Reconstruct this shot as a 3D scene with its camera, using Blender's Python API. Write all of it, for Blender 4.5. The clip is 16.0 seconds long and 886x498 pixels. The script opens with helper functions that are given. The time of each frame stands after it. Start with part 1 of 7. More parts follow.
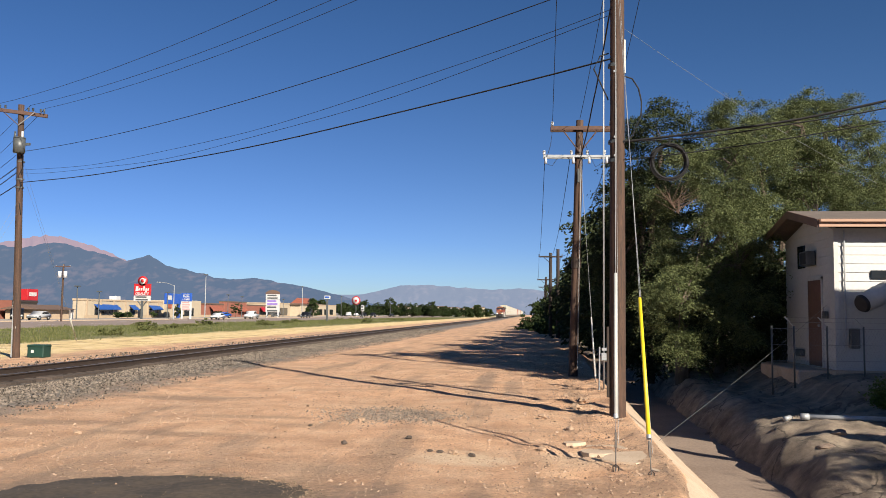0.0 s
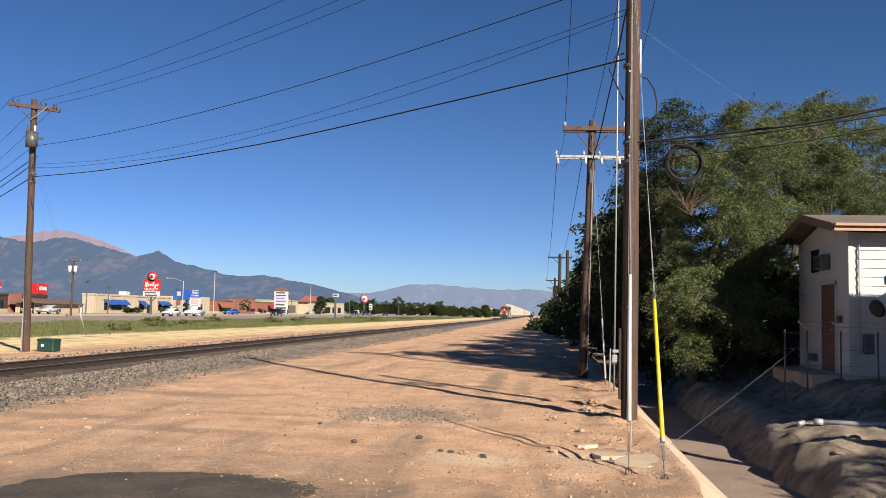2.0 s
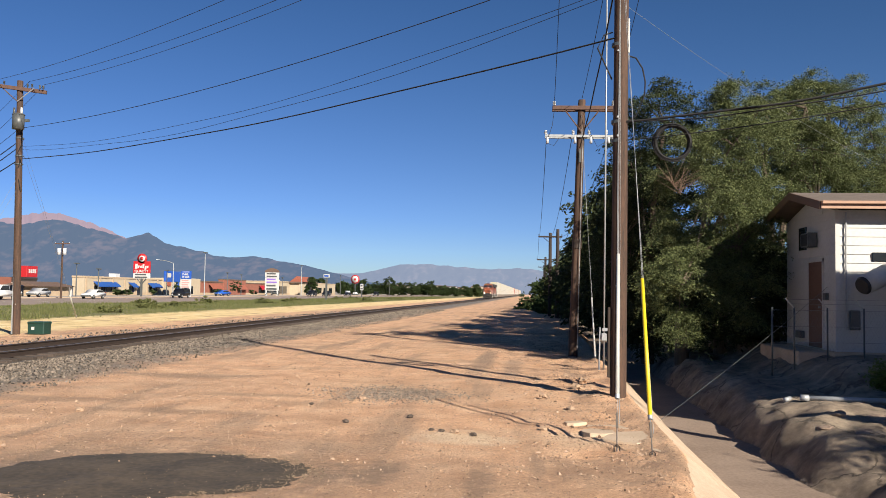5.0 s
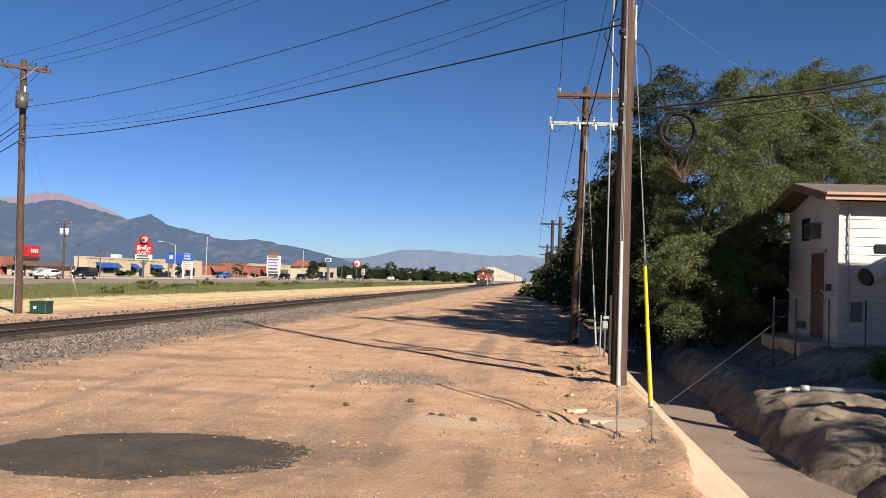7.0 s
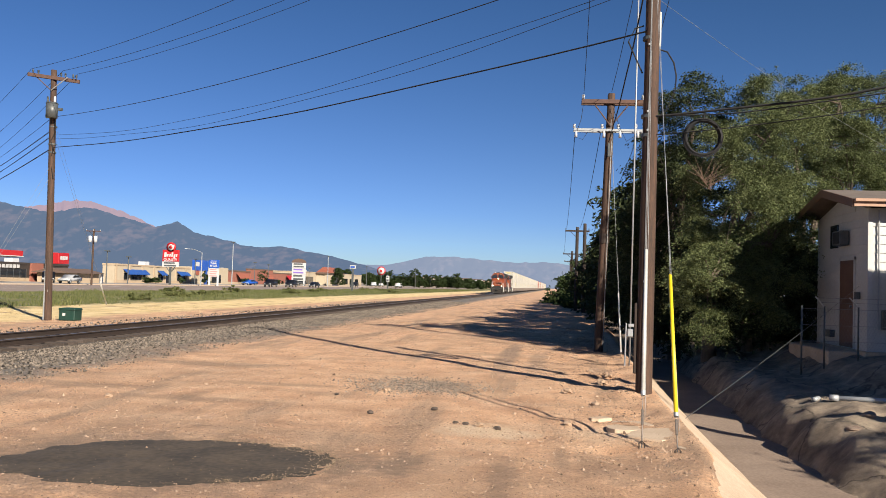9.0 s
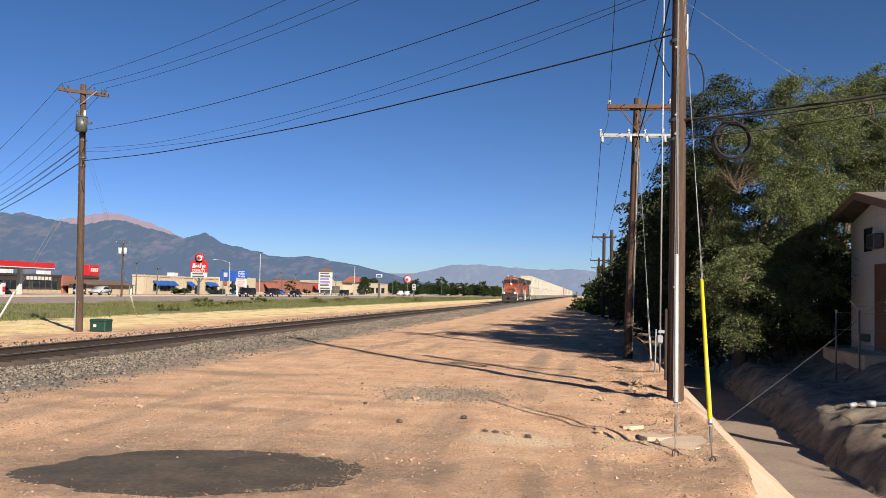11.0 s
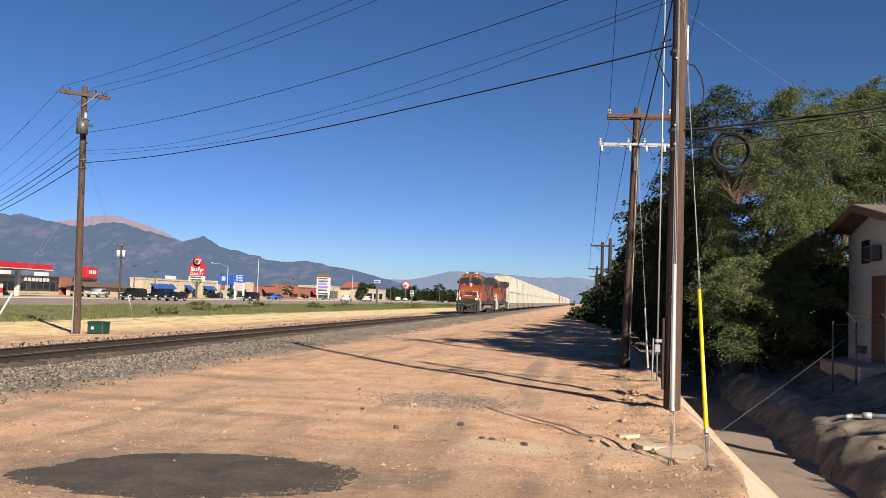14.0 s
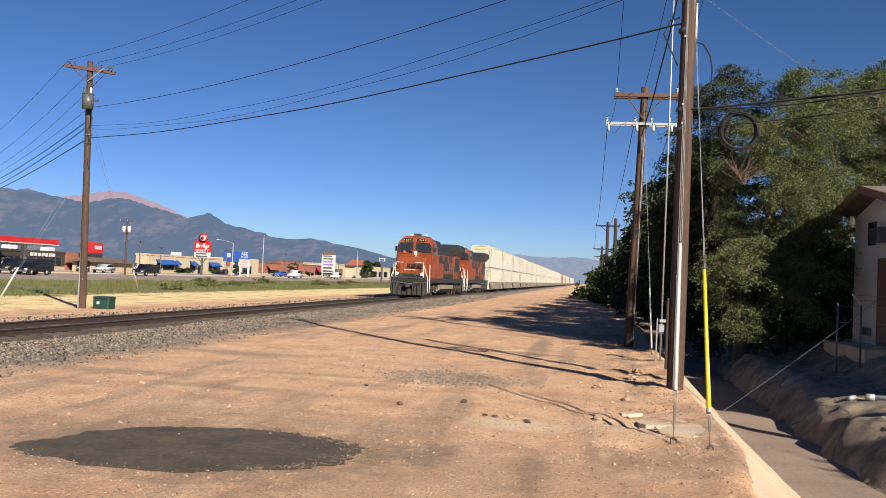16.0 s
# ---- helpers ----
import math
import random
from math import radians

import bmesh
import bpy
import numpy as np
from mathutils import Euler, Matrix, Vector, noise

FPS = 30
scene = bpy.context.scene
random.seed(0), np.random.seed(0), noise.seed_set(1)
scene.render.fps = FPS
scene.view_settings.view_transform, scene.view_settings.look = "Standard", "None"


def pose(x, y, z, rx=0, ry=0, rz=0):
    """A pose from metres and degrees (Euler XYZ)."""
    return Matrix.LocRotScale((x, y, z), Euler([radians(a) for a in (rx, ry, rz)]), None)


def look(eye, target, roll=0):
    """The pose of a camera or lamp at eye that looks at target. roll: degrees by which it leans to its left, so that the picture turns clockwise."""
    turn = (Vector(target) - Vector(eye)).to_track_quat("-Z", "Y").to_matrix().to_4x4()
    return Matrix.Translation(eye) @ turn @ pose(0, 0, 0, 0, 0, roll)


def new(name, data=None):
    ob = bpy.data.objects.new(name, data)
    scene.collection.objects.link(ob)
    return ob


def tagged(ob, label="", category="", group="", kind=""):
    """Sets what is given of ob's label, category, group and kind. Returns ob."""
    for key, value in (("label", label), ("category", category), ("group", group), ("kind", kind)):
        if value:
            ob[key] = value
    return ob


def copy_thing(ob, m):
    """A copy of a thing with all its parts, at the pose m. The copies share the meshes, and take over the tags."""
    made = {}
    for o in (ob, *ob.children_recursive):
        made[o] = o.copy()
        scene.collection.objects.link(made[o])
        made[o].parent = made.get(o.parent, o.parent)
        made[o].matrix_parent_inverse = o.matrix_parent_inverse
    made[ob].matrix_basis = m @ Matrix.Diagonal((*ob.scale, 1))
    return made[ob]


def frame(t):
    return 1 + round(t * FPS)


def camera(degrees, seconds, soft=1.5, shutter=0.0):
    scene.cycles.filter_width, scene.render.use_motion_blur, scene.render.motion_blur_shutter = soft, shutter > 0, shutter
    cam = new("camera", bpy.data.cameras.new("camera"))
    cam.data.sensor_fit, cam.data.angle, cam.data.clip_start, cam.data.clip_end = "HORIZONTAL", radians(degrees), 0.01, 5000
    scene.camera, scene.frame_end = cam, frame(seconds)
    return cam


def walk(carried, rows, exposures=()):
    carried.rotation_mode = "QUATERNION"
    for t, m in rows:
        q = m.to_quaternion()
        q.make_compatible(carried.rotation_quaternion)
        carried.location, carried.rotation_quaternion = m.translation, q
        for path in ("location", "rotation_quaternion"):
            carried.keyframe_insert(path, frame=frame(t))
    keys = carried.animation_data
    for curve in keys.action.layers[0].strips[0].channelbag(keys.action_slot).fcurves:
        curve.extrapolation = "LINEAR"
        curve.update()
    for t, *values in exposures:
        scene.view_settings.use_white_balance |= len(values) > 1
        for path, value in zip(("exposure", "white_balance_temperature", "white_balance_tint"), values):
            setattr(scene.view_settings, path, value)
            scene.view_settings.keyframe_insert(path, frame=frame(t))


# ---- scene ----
EXPOSURE = 1.12
cam = camera(54.72, 16.0, soft=0.75)
walk(cam, [
    (0, pose(0.089, -0.060, 1.915, 94.300, -0.609, 5.883)),
    (0.5, pose(0.022, -0.008, 1.913, 94.339, -0.608, 5.228)),
    (1, pose(0.017, 0.003, 1.913, 94.394, -0.895, 5.422)),
    (1.5, pose(-0.000, 0.007, 1.918, 94.689, -1.261, 6.050)),
    (2, pose(0.016, 0.012, 1.910, 94.260, -1.372, 6.401)),
    (2.5, pose(0.028, -0.025, 1.920, 93.788, -0.885, 6.603)),
    (3, pose(0.031, -0.002, 1.915, 93.520, -0.483, 6.810)),
    (3.5, pose(0.047, -0.022, 1.920, 93.346, -0.308, 5.960)),
    (6, pose(0.030, -0.038, 1.919, 92.472, -1.653, 6.059)),
    (6.5, pose(0.024, -0.030, 1.915, 92.148, -2.067, 6.062)),
    (7, pose(0.023, -0.027, 1.907, 91.971, -1.814, 5.893)),
    (7.5, pose(0.026, -0.042, 1.920, 92.034, -1.939, 6.252)),
    (8, pose(0.028, -0.029, 1.921, 92.029, -1.769, 7.182)),
    (8.5, pose(0.032, -0.026, 1.923, 92.117, -1.739, 7.659)),
    (9, pose(0.034, -0.029, 1.925, 92.383, -1.829, 7.524)),
    (11.5, pose(-0.007, 0.036, 1.916, 92.929, -1.030, 9.654)),
    (12, pose(-0.009, 0.013, 1.923, 93.017, -0.877, 9.752)),
    (12.5, pose(0.001, -0.005, 1.939, 93.125, -1.372, 9.656)),
    (13, pose(0.015, -0.033, 1.931, 93.063, -2.376, 8.981)),
    (13.5, pose(0.009, -0.021, 1.933, 93.177, -2.411, 8.804)),
    (14, pose(-0.001, -0.012, 1.918, 93.318, -1.976, 9.135)),
    (14.5, pose(-0.003, -0.004, 1.902, 93.082, -2.364, 8.922)),
    (15, pose(-0.017, 0.008, 1.908, 92.492, -2.863, 8.369)),
    (15.5, pose(-0.006, 0.000, 1.896, 92.101, -2.566, 8.509)),
    (16, pose(-0.000, 0.000, 1.900, 91.887, -2.520, 9.446)),
], exposures=[(0.0, EXPOSURE), (16.0, EXPOSURE)])

# ---------------------------------------------------------------- light
SUN_AZ = math.atan2(0.64, -0.77)          # clockwise from +y
SUN_EL = radians(28.5)
world = bpy.data.worlds.new("sky")
scene.world = world
world.use_nodes = True
wn, wl = world.node_tree.nodes, world.node_tree.links
sky = wn.new("ShaderNodeTexSky")
sky.sky_type = "NISHITA"
sky.sun_disc = False
sky.sun_elevation, sky.sun_rotation = SUN_EL, SUN_AZ
sky.altitude, sky.air_density, sky.dust_density, sky.ozone_density = 1900, 1.0, 0.5, 1.3
rich = wn.new("ShaderNodeHueSaturation")
rich.inputs["Hue"].default_value, rich.inputs["Saturation"].default_value, rich.inputs["Value"].default_value = 0.508, 1.30, 0.675
wl.new(sky.outputs[0], rich.inputs["Color"])
bright = wn.new("ShaderNodeRGBToBW")
wl.new(sky.outputs[0], bright.inputs[0])
low = wn.new("ShaderNodeMapRange")
low.inputs[1].default_value, low.inputs[2].default_value = 1.5, 7.0
wl.new(bright.outputs[0], low.inputs[0])
air = wn.new("ShaderNodeMix")                 # clear, dry air: the pale low sky stays blue
air.data_type, air.blend_type = "RGBA", "MULTIPLY"
air.inputs[7].default_value = (0.72, 0.89, 1.34, 1)
wl.new(low.outputs[0], air.inputs[0])
wl.new(rich.outputs[0], air.inputs[6])
wl.new(air.outputs[2], wn["Background"].inputs[0])
wn["Background"].inputs[1].default_value = 0.050
sun = new("sun", bpy.data.lights.new("sun", "SUN"))
sun.data.energy, sun.data.angle, sun.data.color = 5.0, radians(0.55), (1.0, 0.90, 0.75)
to_sun = Vector((math.sin(SUN_AZ) * math.cos(SUN_EL), math.cos(SUN_AZ) * math.cos(SUN_EL), math.sin(SUN_EL)))
sun.matrix_world = look(to_sun * 50, (0, 0, 0))

# ---------------------------------------------------------------- materials
def mat(name, a, b=None, scale=4.0, rough=0.8, metal=0.0, bump=0.15, fine=None, grime=0.0, emit=0.0, vary=0.0, stretch=(1, 1, 1), bump_dist=0.01):
    """A surface in two tones with a broad and a fine variation and a relief."""
    m = bpy.data.materials.new(name)
    m.use_nodes = True
    n, l = m.node_tree.nodes, m.node_tree.links
    bs = n["Principled BSDF"]
    b = b or tuple(c * 0.75 for c in a)
    tc = n.new("ShaderNodeTexCoord")
    mp = n.new("ShaderNodeMapping")
    mp.inputs["Scale"].default_value = stretch
    l.new(tc.outputs["Object"], mp.inputs[0])
    n1 = n.new("ShaderNodeTexNoise")
    n1.inputs["Scale"].default_value, n1.inputs["Detail"].default_value = scale, 6
    n2 = n.new("ShaderNodeTexNoise")
    n2.inputs["Scale"].default_value, n2.inputs["Detail"].default_value = fine or scale * 9, 4
    for k in (n1, n2):
        l.new(mp.outputs[0], k.inputs["Vector"])
    ad = n.new("ShaderNodeMath")
    ad.operation = "MULTIPLY_ADD"
    ad.inputs[1].default_value = 0.5
    hf = n.new("ShaderNodeMath")
    hf.operation = "MULTIPLY"
    hf.inputs[1].default_value = 0.5
    l.new(n2.outputs[0], hf.inputs[0])
    l.new(n1.outputs[0], ad.inputs[0])
    l.new(hf.outputs[0], ad.inputs[2])
    rp = n.new("ShaderNodeValToRGB")
    rp.color_ramp.elements[0].position, rp.color_ramp.elements[1].position = 0.36, 0.64
    rp.color_ramp.elements[0].color, rp.color_ramp.elements[1].color = (*b, 1), (*a, 1)
    l.new(ad.outputs[0], rp.inputs[0])
    out = rp.outputs[0]
    if vary:
        oi = n.new("ShaderNodeObjectInfo")
        hs = n.new("ShaderNodeHueSaturation")
        mr = n.new("ShaderNodeMapRange")
        mr.inputs[3].default_value, mr.inputs[4].default_value = 1 - vary, 1 + vary
        l.new(oi.outputs["Random"], mr.inputs[0])
        l.new(mr.outputs[0], hs.inputs["Value"])
        l.new(out, hs.inputs["Color"])
        out = hs.outputs[0]
    l.new(out, bs.inputs["Base Color"])
    bs.inputs["Roughness"].default_value, bs.inputs["Metallic"].default_value = rough, metal
    if bump:
        bp = n.new("ShaderNodeBump")
        bp.inputs["Strength"].default_value, bp.inputs["Distance"].default_value = bump, bump_dist
        l.new(ad.outputs[0], bp.inputs["Height"])
        l.new(bp.outputs[0], bs.inputs["Normal"])
    if emit:
        l.new(out, bs.inputs["Emission Color"])
        bs.inputs["Emission Strength"].default_value = emit
    return m


def leaf_mat(name, a, b, thin=0.38):
    """Leaves: each one its own tone, some light comes through."""
    m = bpy.data.materials.new(name)
    m.use_nodes = True
    n, l = m.node_tree.nodes, m.node_tree.links
    bs = n["Principled BSDF"]
    g = n.new("ShaderNodeNewGeometry")
    rp = n.new("ShaderNodeValToRGB")
    rp.color_ramp.elements[0].color, rp.color_ramp.elements[1].color = (*a, 1), (*b, 1)
    l.new(g.outputs["Random Per Island"], rp.inputs[0])
    l.new(rp.outputs[0], bs.inputs["Base Color"])
    bs.inputs["Roughness"].default_value = 0.65
    bs.inputs["Specular IOR Level"].default_value = 0.2
    tr = n.new("ShaderNodeBsdfTranslucent")
    l.new(rp.outputs[0], tr.inputs[0])
    mx = n.new("ShaderNodeMixShader")
    mx.inputs[0].default_value = thin
    l.new(bs.outputs[0], mx.inputs[1])
    l.new(tr.outputs[0], mx.inputs[2])
    l.new(mx.outputs[0], n["Material Output"].inputs[0])
    return m


WOOD_POLE = mat("creosoted_wood", (0.082, 0.043, 0.027), (0.020, 0.013, 0.010), 3, 0.85, bump=0.5, stretch=(6, 6, 0.35))
WOOD_DARK = mat("dark_wood", (0.04, 0.028, 0.0216), (0.02, 0.0144, 0.012), 3, 0.9, bump=0.5, stretch=(6, 6, 0.4))
WOOD_ARM = mat("crossarm_wood", (0.104, 0.056, 0.0416), (0.06, 0.0344, 0.0264), 5, 0.85)
GALV = mat("galvanised_steel", (0.33, 0.345, 0.36), (0.25, 0.26, 0.275), 8, 0.45, 0.25, bump=0.05)
CABLE = mat("black_cable", (0.006, 0.006, 0.007), (0.010, 0.010, 0.011), 8, 0.85, bump=0)
WIRE = mat("bare_wire", (0.24, 0.248, 0.256), (0.176, 0.184, 0.192), 8, 0.5, 0.2, bump=0)
CERAMIC = mat("white_insulator", (0.50, 0.51, 0.53), (0.40, 0.415, 0.435), 8, 0.3, bump=0)
CERAMIC_DARK = mat("grey_equipment", (0.08, 0.088, 0.088), (0.048, 0.052, 0.056), 8, 0.45, bump=0.05)
WHITE_TUBE = mat("white_plastic", (0.449, 0.449, 0.428), (0.367, 0.367, 0.346), 6, 0.45, bump=0.03)
YELLOW_TUBE = mat("yellow_plastic", (0.585, 0.462, 0.0136), (0.51, 0.381, 0.0136), 6, 0.45, bump=0.03)
GREEN_BOX = mat("green_enamel", (0.008, 0.04, 0.0288), (0.0064, 0.0288, 0.0224), 4, 0.5, bump=0.03)
CONCRETE = mat("pale_concrete", (0.47, 0.365, 0.27), (0.34, 0.255, 0.18), 1.6, 0.9, bump=0.3, fine=30)
CONCRETE_FLOOR = mat("silty_concrete", (0.245, 0.184, 0.142), (0.157, 0.112, 0.0848), 0.9, 0.9, bump=0.3, fine=24)
STEEL_RAIL = mat("rusted_rail_side", (0.0496, 0.0336, 0.0264), (0.028, 0.02, 0.0168), 6, 0.7, 0.3, bump=0.1)
STEEL_TOP = mat("worn_rail_top", (0.336, 0.32, 0.312), (0.24, 0.224, 0.216), 6, 0.35, 0.9, bump=0.02)
TIE = mat("weathered_tie", (0.08, 0.06, 0.048), (0.04, 0.0296, 0.024), 4, 0.9, bump=0.5, vary=0.3, stretch=(1, 5, 5))
GRAVEL = mat("ballast_stone", (0.08, 0.0656, 0.0544), (0.04, 0.0336, 0.0288), 9, 0.9, bump=0.2)
BARK = mat("grey_bark", (0.128, 0.096, 0.072), (0.056, 0.044, 0.036), 5, 0.95, bump=0.6, stretch=(3, 3, 0.6))
TWIG = mat("dry_twig", (0.163, 0.109, 0.0748), (0.102, 0.068, 0.0476), 5, 0.9)
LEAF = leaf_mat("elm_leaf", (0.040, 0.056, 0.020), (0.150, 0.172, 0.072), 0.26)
# Elm leaves again, with the shade among the trees put into their colour.
LEAF_SHADED = leaf_mat("shaded_elm_leaf", (0.014, 0.022, 0.009), (0.05, 0.064, 0.024), 0.15)
LEAF_FAR = leaf_mat("far_leaf", (0.0208, 0.0384, 0.0128), (0.06, 0.084, 0.0288))
LEAF_BRIGHT = leaf_mat("young_leaf", (0.048, 0.08, 0.016), (0.112, 0.144, 0.032))
GRASS = leaf_mat("dry_green_grass", (0.085, 0.105, 0.036), (0.19, 0.19, 0.075))
STRAW = leaf_mat("straw", (0.394, 0.299, 0.157), (0.544, 0.442, 0.272))
ASPHALT = mat("road_asphalt", (0.25, 0.195, 0.165), (0.18, 0.143, 0.122), 0.6, 0.85, bump=0.1, fine=30)
SIDING = mat("white_siding_paint", (0.449, 0.449, 0.435), (0.387, 0.381, 0.367), 1.2, 0.55, bump=0.06, fine=14)
ROOF_FELT = mat("brown_shingle", (0.136, 0.109, 0.092), (0.0888, 0.0714, 0.0612), 3, 0.95, bump=0.5, fine=40)
FASCIA = mat("fascia_paint", (0.34, 0.204, 0.139), (0.286, 0.17, 0.116), 3, 0.6)
DOOR_BROWN = mat("brown_door_paint", (0.128, 0.068, 0.044), (0.096, 0.0496, 0.0336), 3, 0.6)
DARK = mat("dark_recess", (0.016, 0.016, 0.0176), (0.0096, 0.0096, 0.0112), 4, 0.7, bump=0)
ORANGE = mat("orange_locomotive_paint", (0.228, 0.046, 0.0112), (0.135, 0.028, 0.0088), 0.9, 0.5, bump=0.03, fine=6)
LOCO_BLACK = mat("black_locomotive_paint", (0.0176, 0.0168, 0.016), (0.0096, 0.0096, 0.0096), 2, 0.5, bump=0.05)
LOCO_GREY = mat("dusty_underframe", (0.050, 0.041, 0.033), (0.0128, 0.0112, 0.0104), 5, 0.85, bump=0.2)
TANK_GREY = mat("fuel_tank_grey", (0.204, 0.177, 0.15), (0.13, 0.112, 0.0952), 2, 0.8, bump=0.1)
YELLOW_STRIPE = mat("yellow_stripe", (0.64, 0.448, 0.04), (0.56, 0.384, 0.032), 4, 0.5, bump=0)
PALE_YELLOW = mat("faded_yellow_paint", (0.448, 0.376, 0.104), (0.384, 0.32, 0.096), 2, 0.55, bump=0)
WHITE_PAINT = mat("white_paint", (0.558, 0.558, 0.537), (0.503, 0.496, 0.469), 1.0, 0.5, bump=0.03, fine=9)
CONTAINER = mat("white_container", (0.402, 0.388, 0.35), (0.355, 0.338, 0.296), 0.5, 0.55, bump=0.04, fine=5, vary=0.06)
CONTAINER_RED = mat("rust_red_container", (0.288, 0.064, 0.032), (0.23, 0.0512, 0.0256), 0.5, 0.55, bump=0.04)
WELL = mat("well_car_paint", (0.208, 0.168, 0.144), (0.104, 0.084, 0.072), 1.2, 0.8, bump=0.1)
HEADLIGHT = mat("lit_headlight", (1.0, 0.86, 0.6), (1.0, 0.84, 0.55), 4, 0.3, bump=0, emit=5.0)
GLASS_DARK = mat("dark_window_glass", (0.02, 0.024, 0.03), (0.015, 0.018, 0.022), 1, 0.08, bump=0)
RUBBER = mat("black_tyre", (0.016, 0.016, 0.016), (0.0112, 0.0112, 0.0112), 6, 0.85, bump=0.1)
STEEL_WHEEL = mat("steel_wheel", (0.16, 0.136, 0.12), (0.08, 0.068, 0.06), 4, 0.6, 0.5, bump=0.1)
STUCCO = mat("cream_stucco", (0.394, 0.326, 0.238), (0.326, 0.272, 0.197), 1, 0.9, bump=0.1, fine=10)
STUCCO_TAN = mat("tan_stucco", (0.374, 0.286, 0.197), (0.313, 0.238, 0.163), 1, 0.9, bump=0.1, fine=10)
BRICK_RED = mat("red_brick_front", (0.245, 0.092, 0.0612), (0.19, 0.068, 0.0476), 1, 0.9, bump=0.1, fine=20)
SIGN_RED = mat("red_sign", (0.391, 0.0153, 0.0187), (0.323, 0.0136, 0.0153), 1, 0.4, bump=0)
SIGN_BLUE = mat("blue_sign", (0.017, 0.0765, 0.357), (0.0145, 0.0638, 0.306), 1, 0.4, bump=0)
AWNING = mat("blue_awning_cloth", (0.0102, 0.068, 0.286), (0.00816, 0.0544, 0.225), 1, 0.7, bump=0.05)
SIGN_WHITE = mat("white_sign", (0.476, 0.468, 0.459), (0.408, 0.399, 0.391), 1, 0.4, bump=0)
PALE_PINK = mat("faded_pink_print", (0.42, 0.24, 0.24), (0.36, 0.20, 0.20), 1, 0.4, bump=0)
SIGN_PURPLE = mat("purple_sign", (0.20, 0.12, 0.42), (0.16, 0.1, 0.36), 1, 0.4, bump=0)
TILE_RED = mat("red_roof_tile", (0.264, 0.08, 0.048), (0.192, 0.056, 0.036), 2, 0.85, bump=0.3)
SHOP_DARK = mat("dark_brown_cladding", (0.04, 0.0304, 0.0256), (0.028, 0.0216, 0.0184), 1, 0.7, bump=0.05)
ROOF_BROWN = mat("brown_roof", (0.12, 0.076, 0.056), (0.088, 0.056, 0.044), 2, 0.9, bump=0.2)
CAR_PAINTS = {k: mat(k + "_car_paint", c, None, 2, 0.28, 0.2, bump=0) for k, c in
              {"white": (0.78, 0.78, 0.77), "black": (0.012, 0.013, 0.017), "silver": (0.42, 0.43, 0.45), "blue": (0.02, 0.10, 0.45)}.items()}


# ---------------------------------------------------------------- mesh helpers
def part(name, bm, material, parent=None, label="", m=None):
    """Links a bmesh as one mesh object under a thing or a part."""
    me = bpy.data.meshes.new(name)
    bm.to_mesh(me)
    bm.free()
    me.materials.append(material)
    ob = new(name, me)
    if parent:
        ob.parent = parent
    if m is not None:
        ob.matrix_basis = m
    if label:
        tagged(ob, label)
    return ob


def soft(ob):
    """Smooth shading for a rounded part."""
    for p in ob.data.polygons:
        p.use_smooth = True
    return ob


def share(name, me, parent, m):
    """Another piece on the same mesh."""
    ob = new(name, me)
    ob.parent = parent
    ob.matrix_basis = m
    return ob


def thing(name, m, label, category, group=""):
    """An Empty at the base of a thing that parents its parts."""
    ob = new(name)
    ob.empty_display_size = 0.3
    ob.matrix_basis = m
    return tagged(ob, label, category, group)


def box(x0, x1, y0, y1, z0, z1, bevel=0.0, bm=None):
    bm = bm or bmesh.new()
    r = bmesh.ops.create_cube(bm, size=1, matrix=Matrix.LocRotScale(((x0 + x1) / 2, (y0 + y1) / 2, (z0 + z1) / 2), None, (abs(x1 - x0), abs(y1 - y0), abs(z1 - z0))))
    if bevel:
        es = {e for v in r["verts"] for e in v.link_edges}
        bmesh.ops.bevel(bm, geom=list(es), offset=bevel, segments=1, affect="EDGES", profile=0.5)
    return bm


def rod(p, q, r0, r1=None, seg=10, bm=None):
    """A tapered round bar from p to q."""
    bm = bm or bmesh.new()
    p, q = Vector(p), Vector(q)
    r1 = r0 if r1 is None else r1
    d = q - p
    m = Matrix.Translation((p + q) / 2) @ d.to_track_quat("Z", "Y").to_matrix().to_4x4()
    bmesh.ops.create_cone(bm, cap_ends=True, segments=seg, radius1=r0, radius2=r1, depth=d.length, matrix=m)
    return bm


def tube(points, r, seg=5, bm=None):
    """A bent round bar through points, as one swept skin."""
    bm = bm or bmesh.new()
    pts = [Vector(p) for p in points]
    rings = []
    for i, p in enumerate(pts):
        d = (pts[min(i + 1, len(pts) - 1)] - pts[max(i - 1, 0)]).normalized()
        side = d.cross(Vector((0.31, 0.17, 0.94)))
        if side.length < 0.1:
            side = d.cross(Vector((1, 0, 0)))
        side.normalize()
        up = side.cross(d)
        rings.append([bm.verts.new(p + (side * math.cos(6.2832 * k / seg) + up * math.sin(6.2832 * k / seg)) * r) for k in range(seg)])
    for a, b in zip(rings, rings[1:]):
        for k in range(seg):
            bm.faces.new((a[k], a[(k + 1) % seg], b[(k + 1) % seg], b[k]))
    bm.faces.new(rings[0][::-1])
    bm.faces.new(rings[-1])
    bmesh.ops.recalc_face_normals(bm, faces=bm.faces)
    return bm


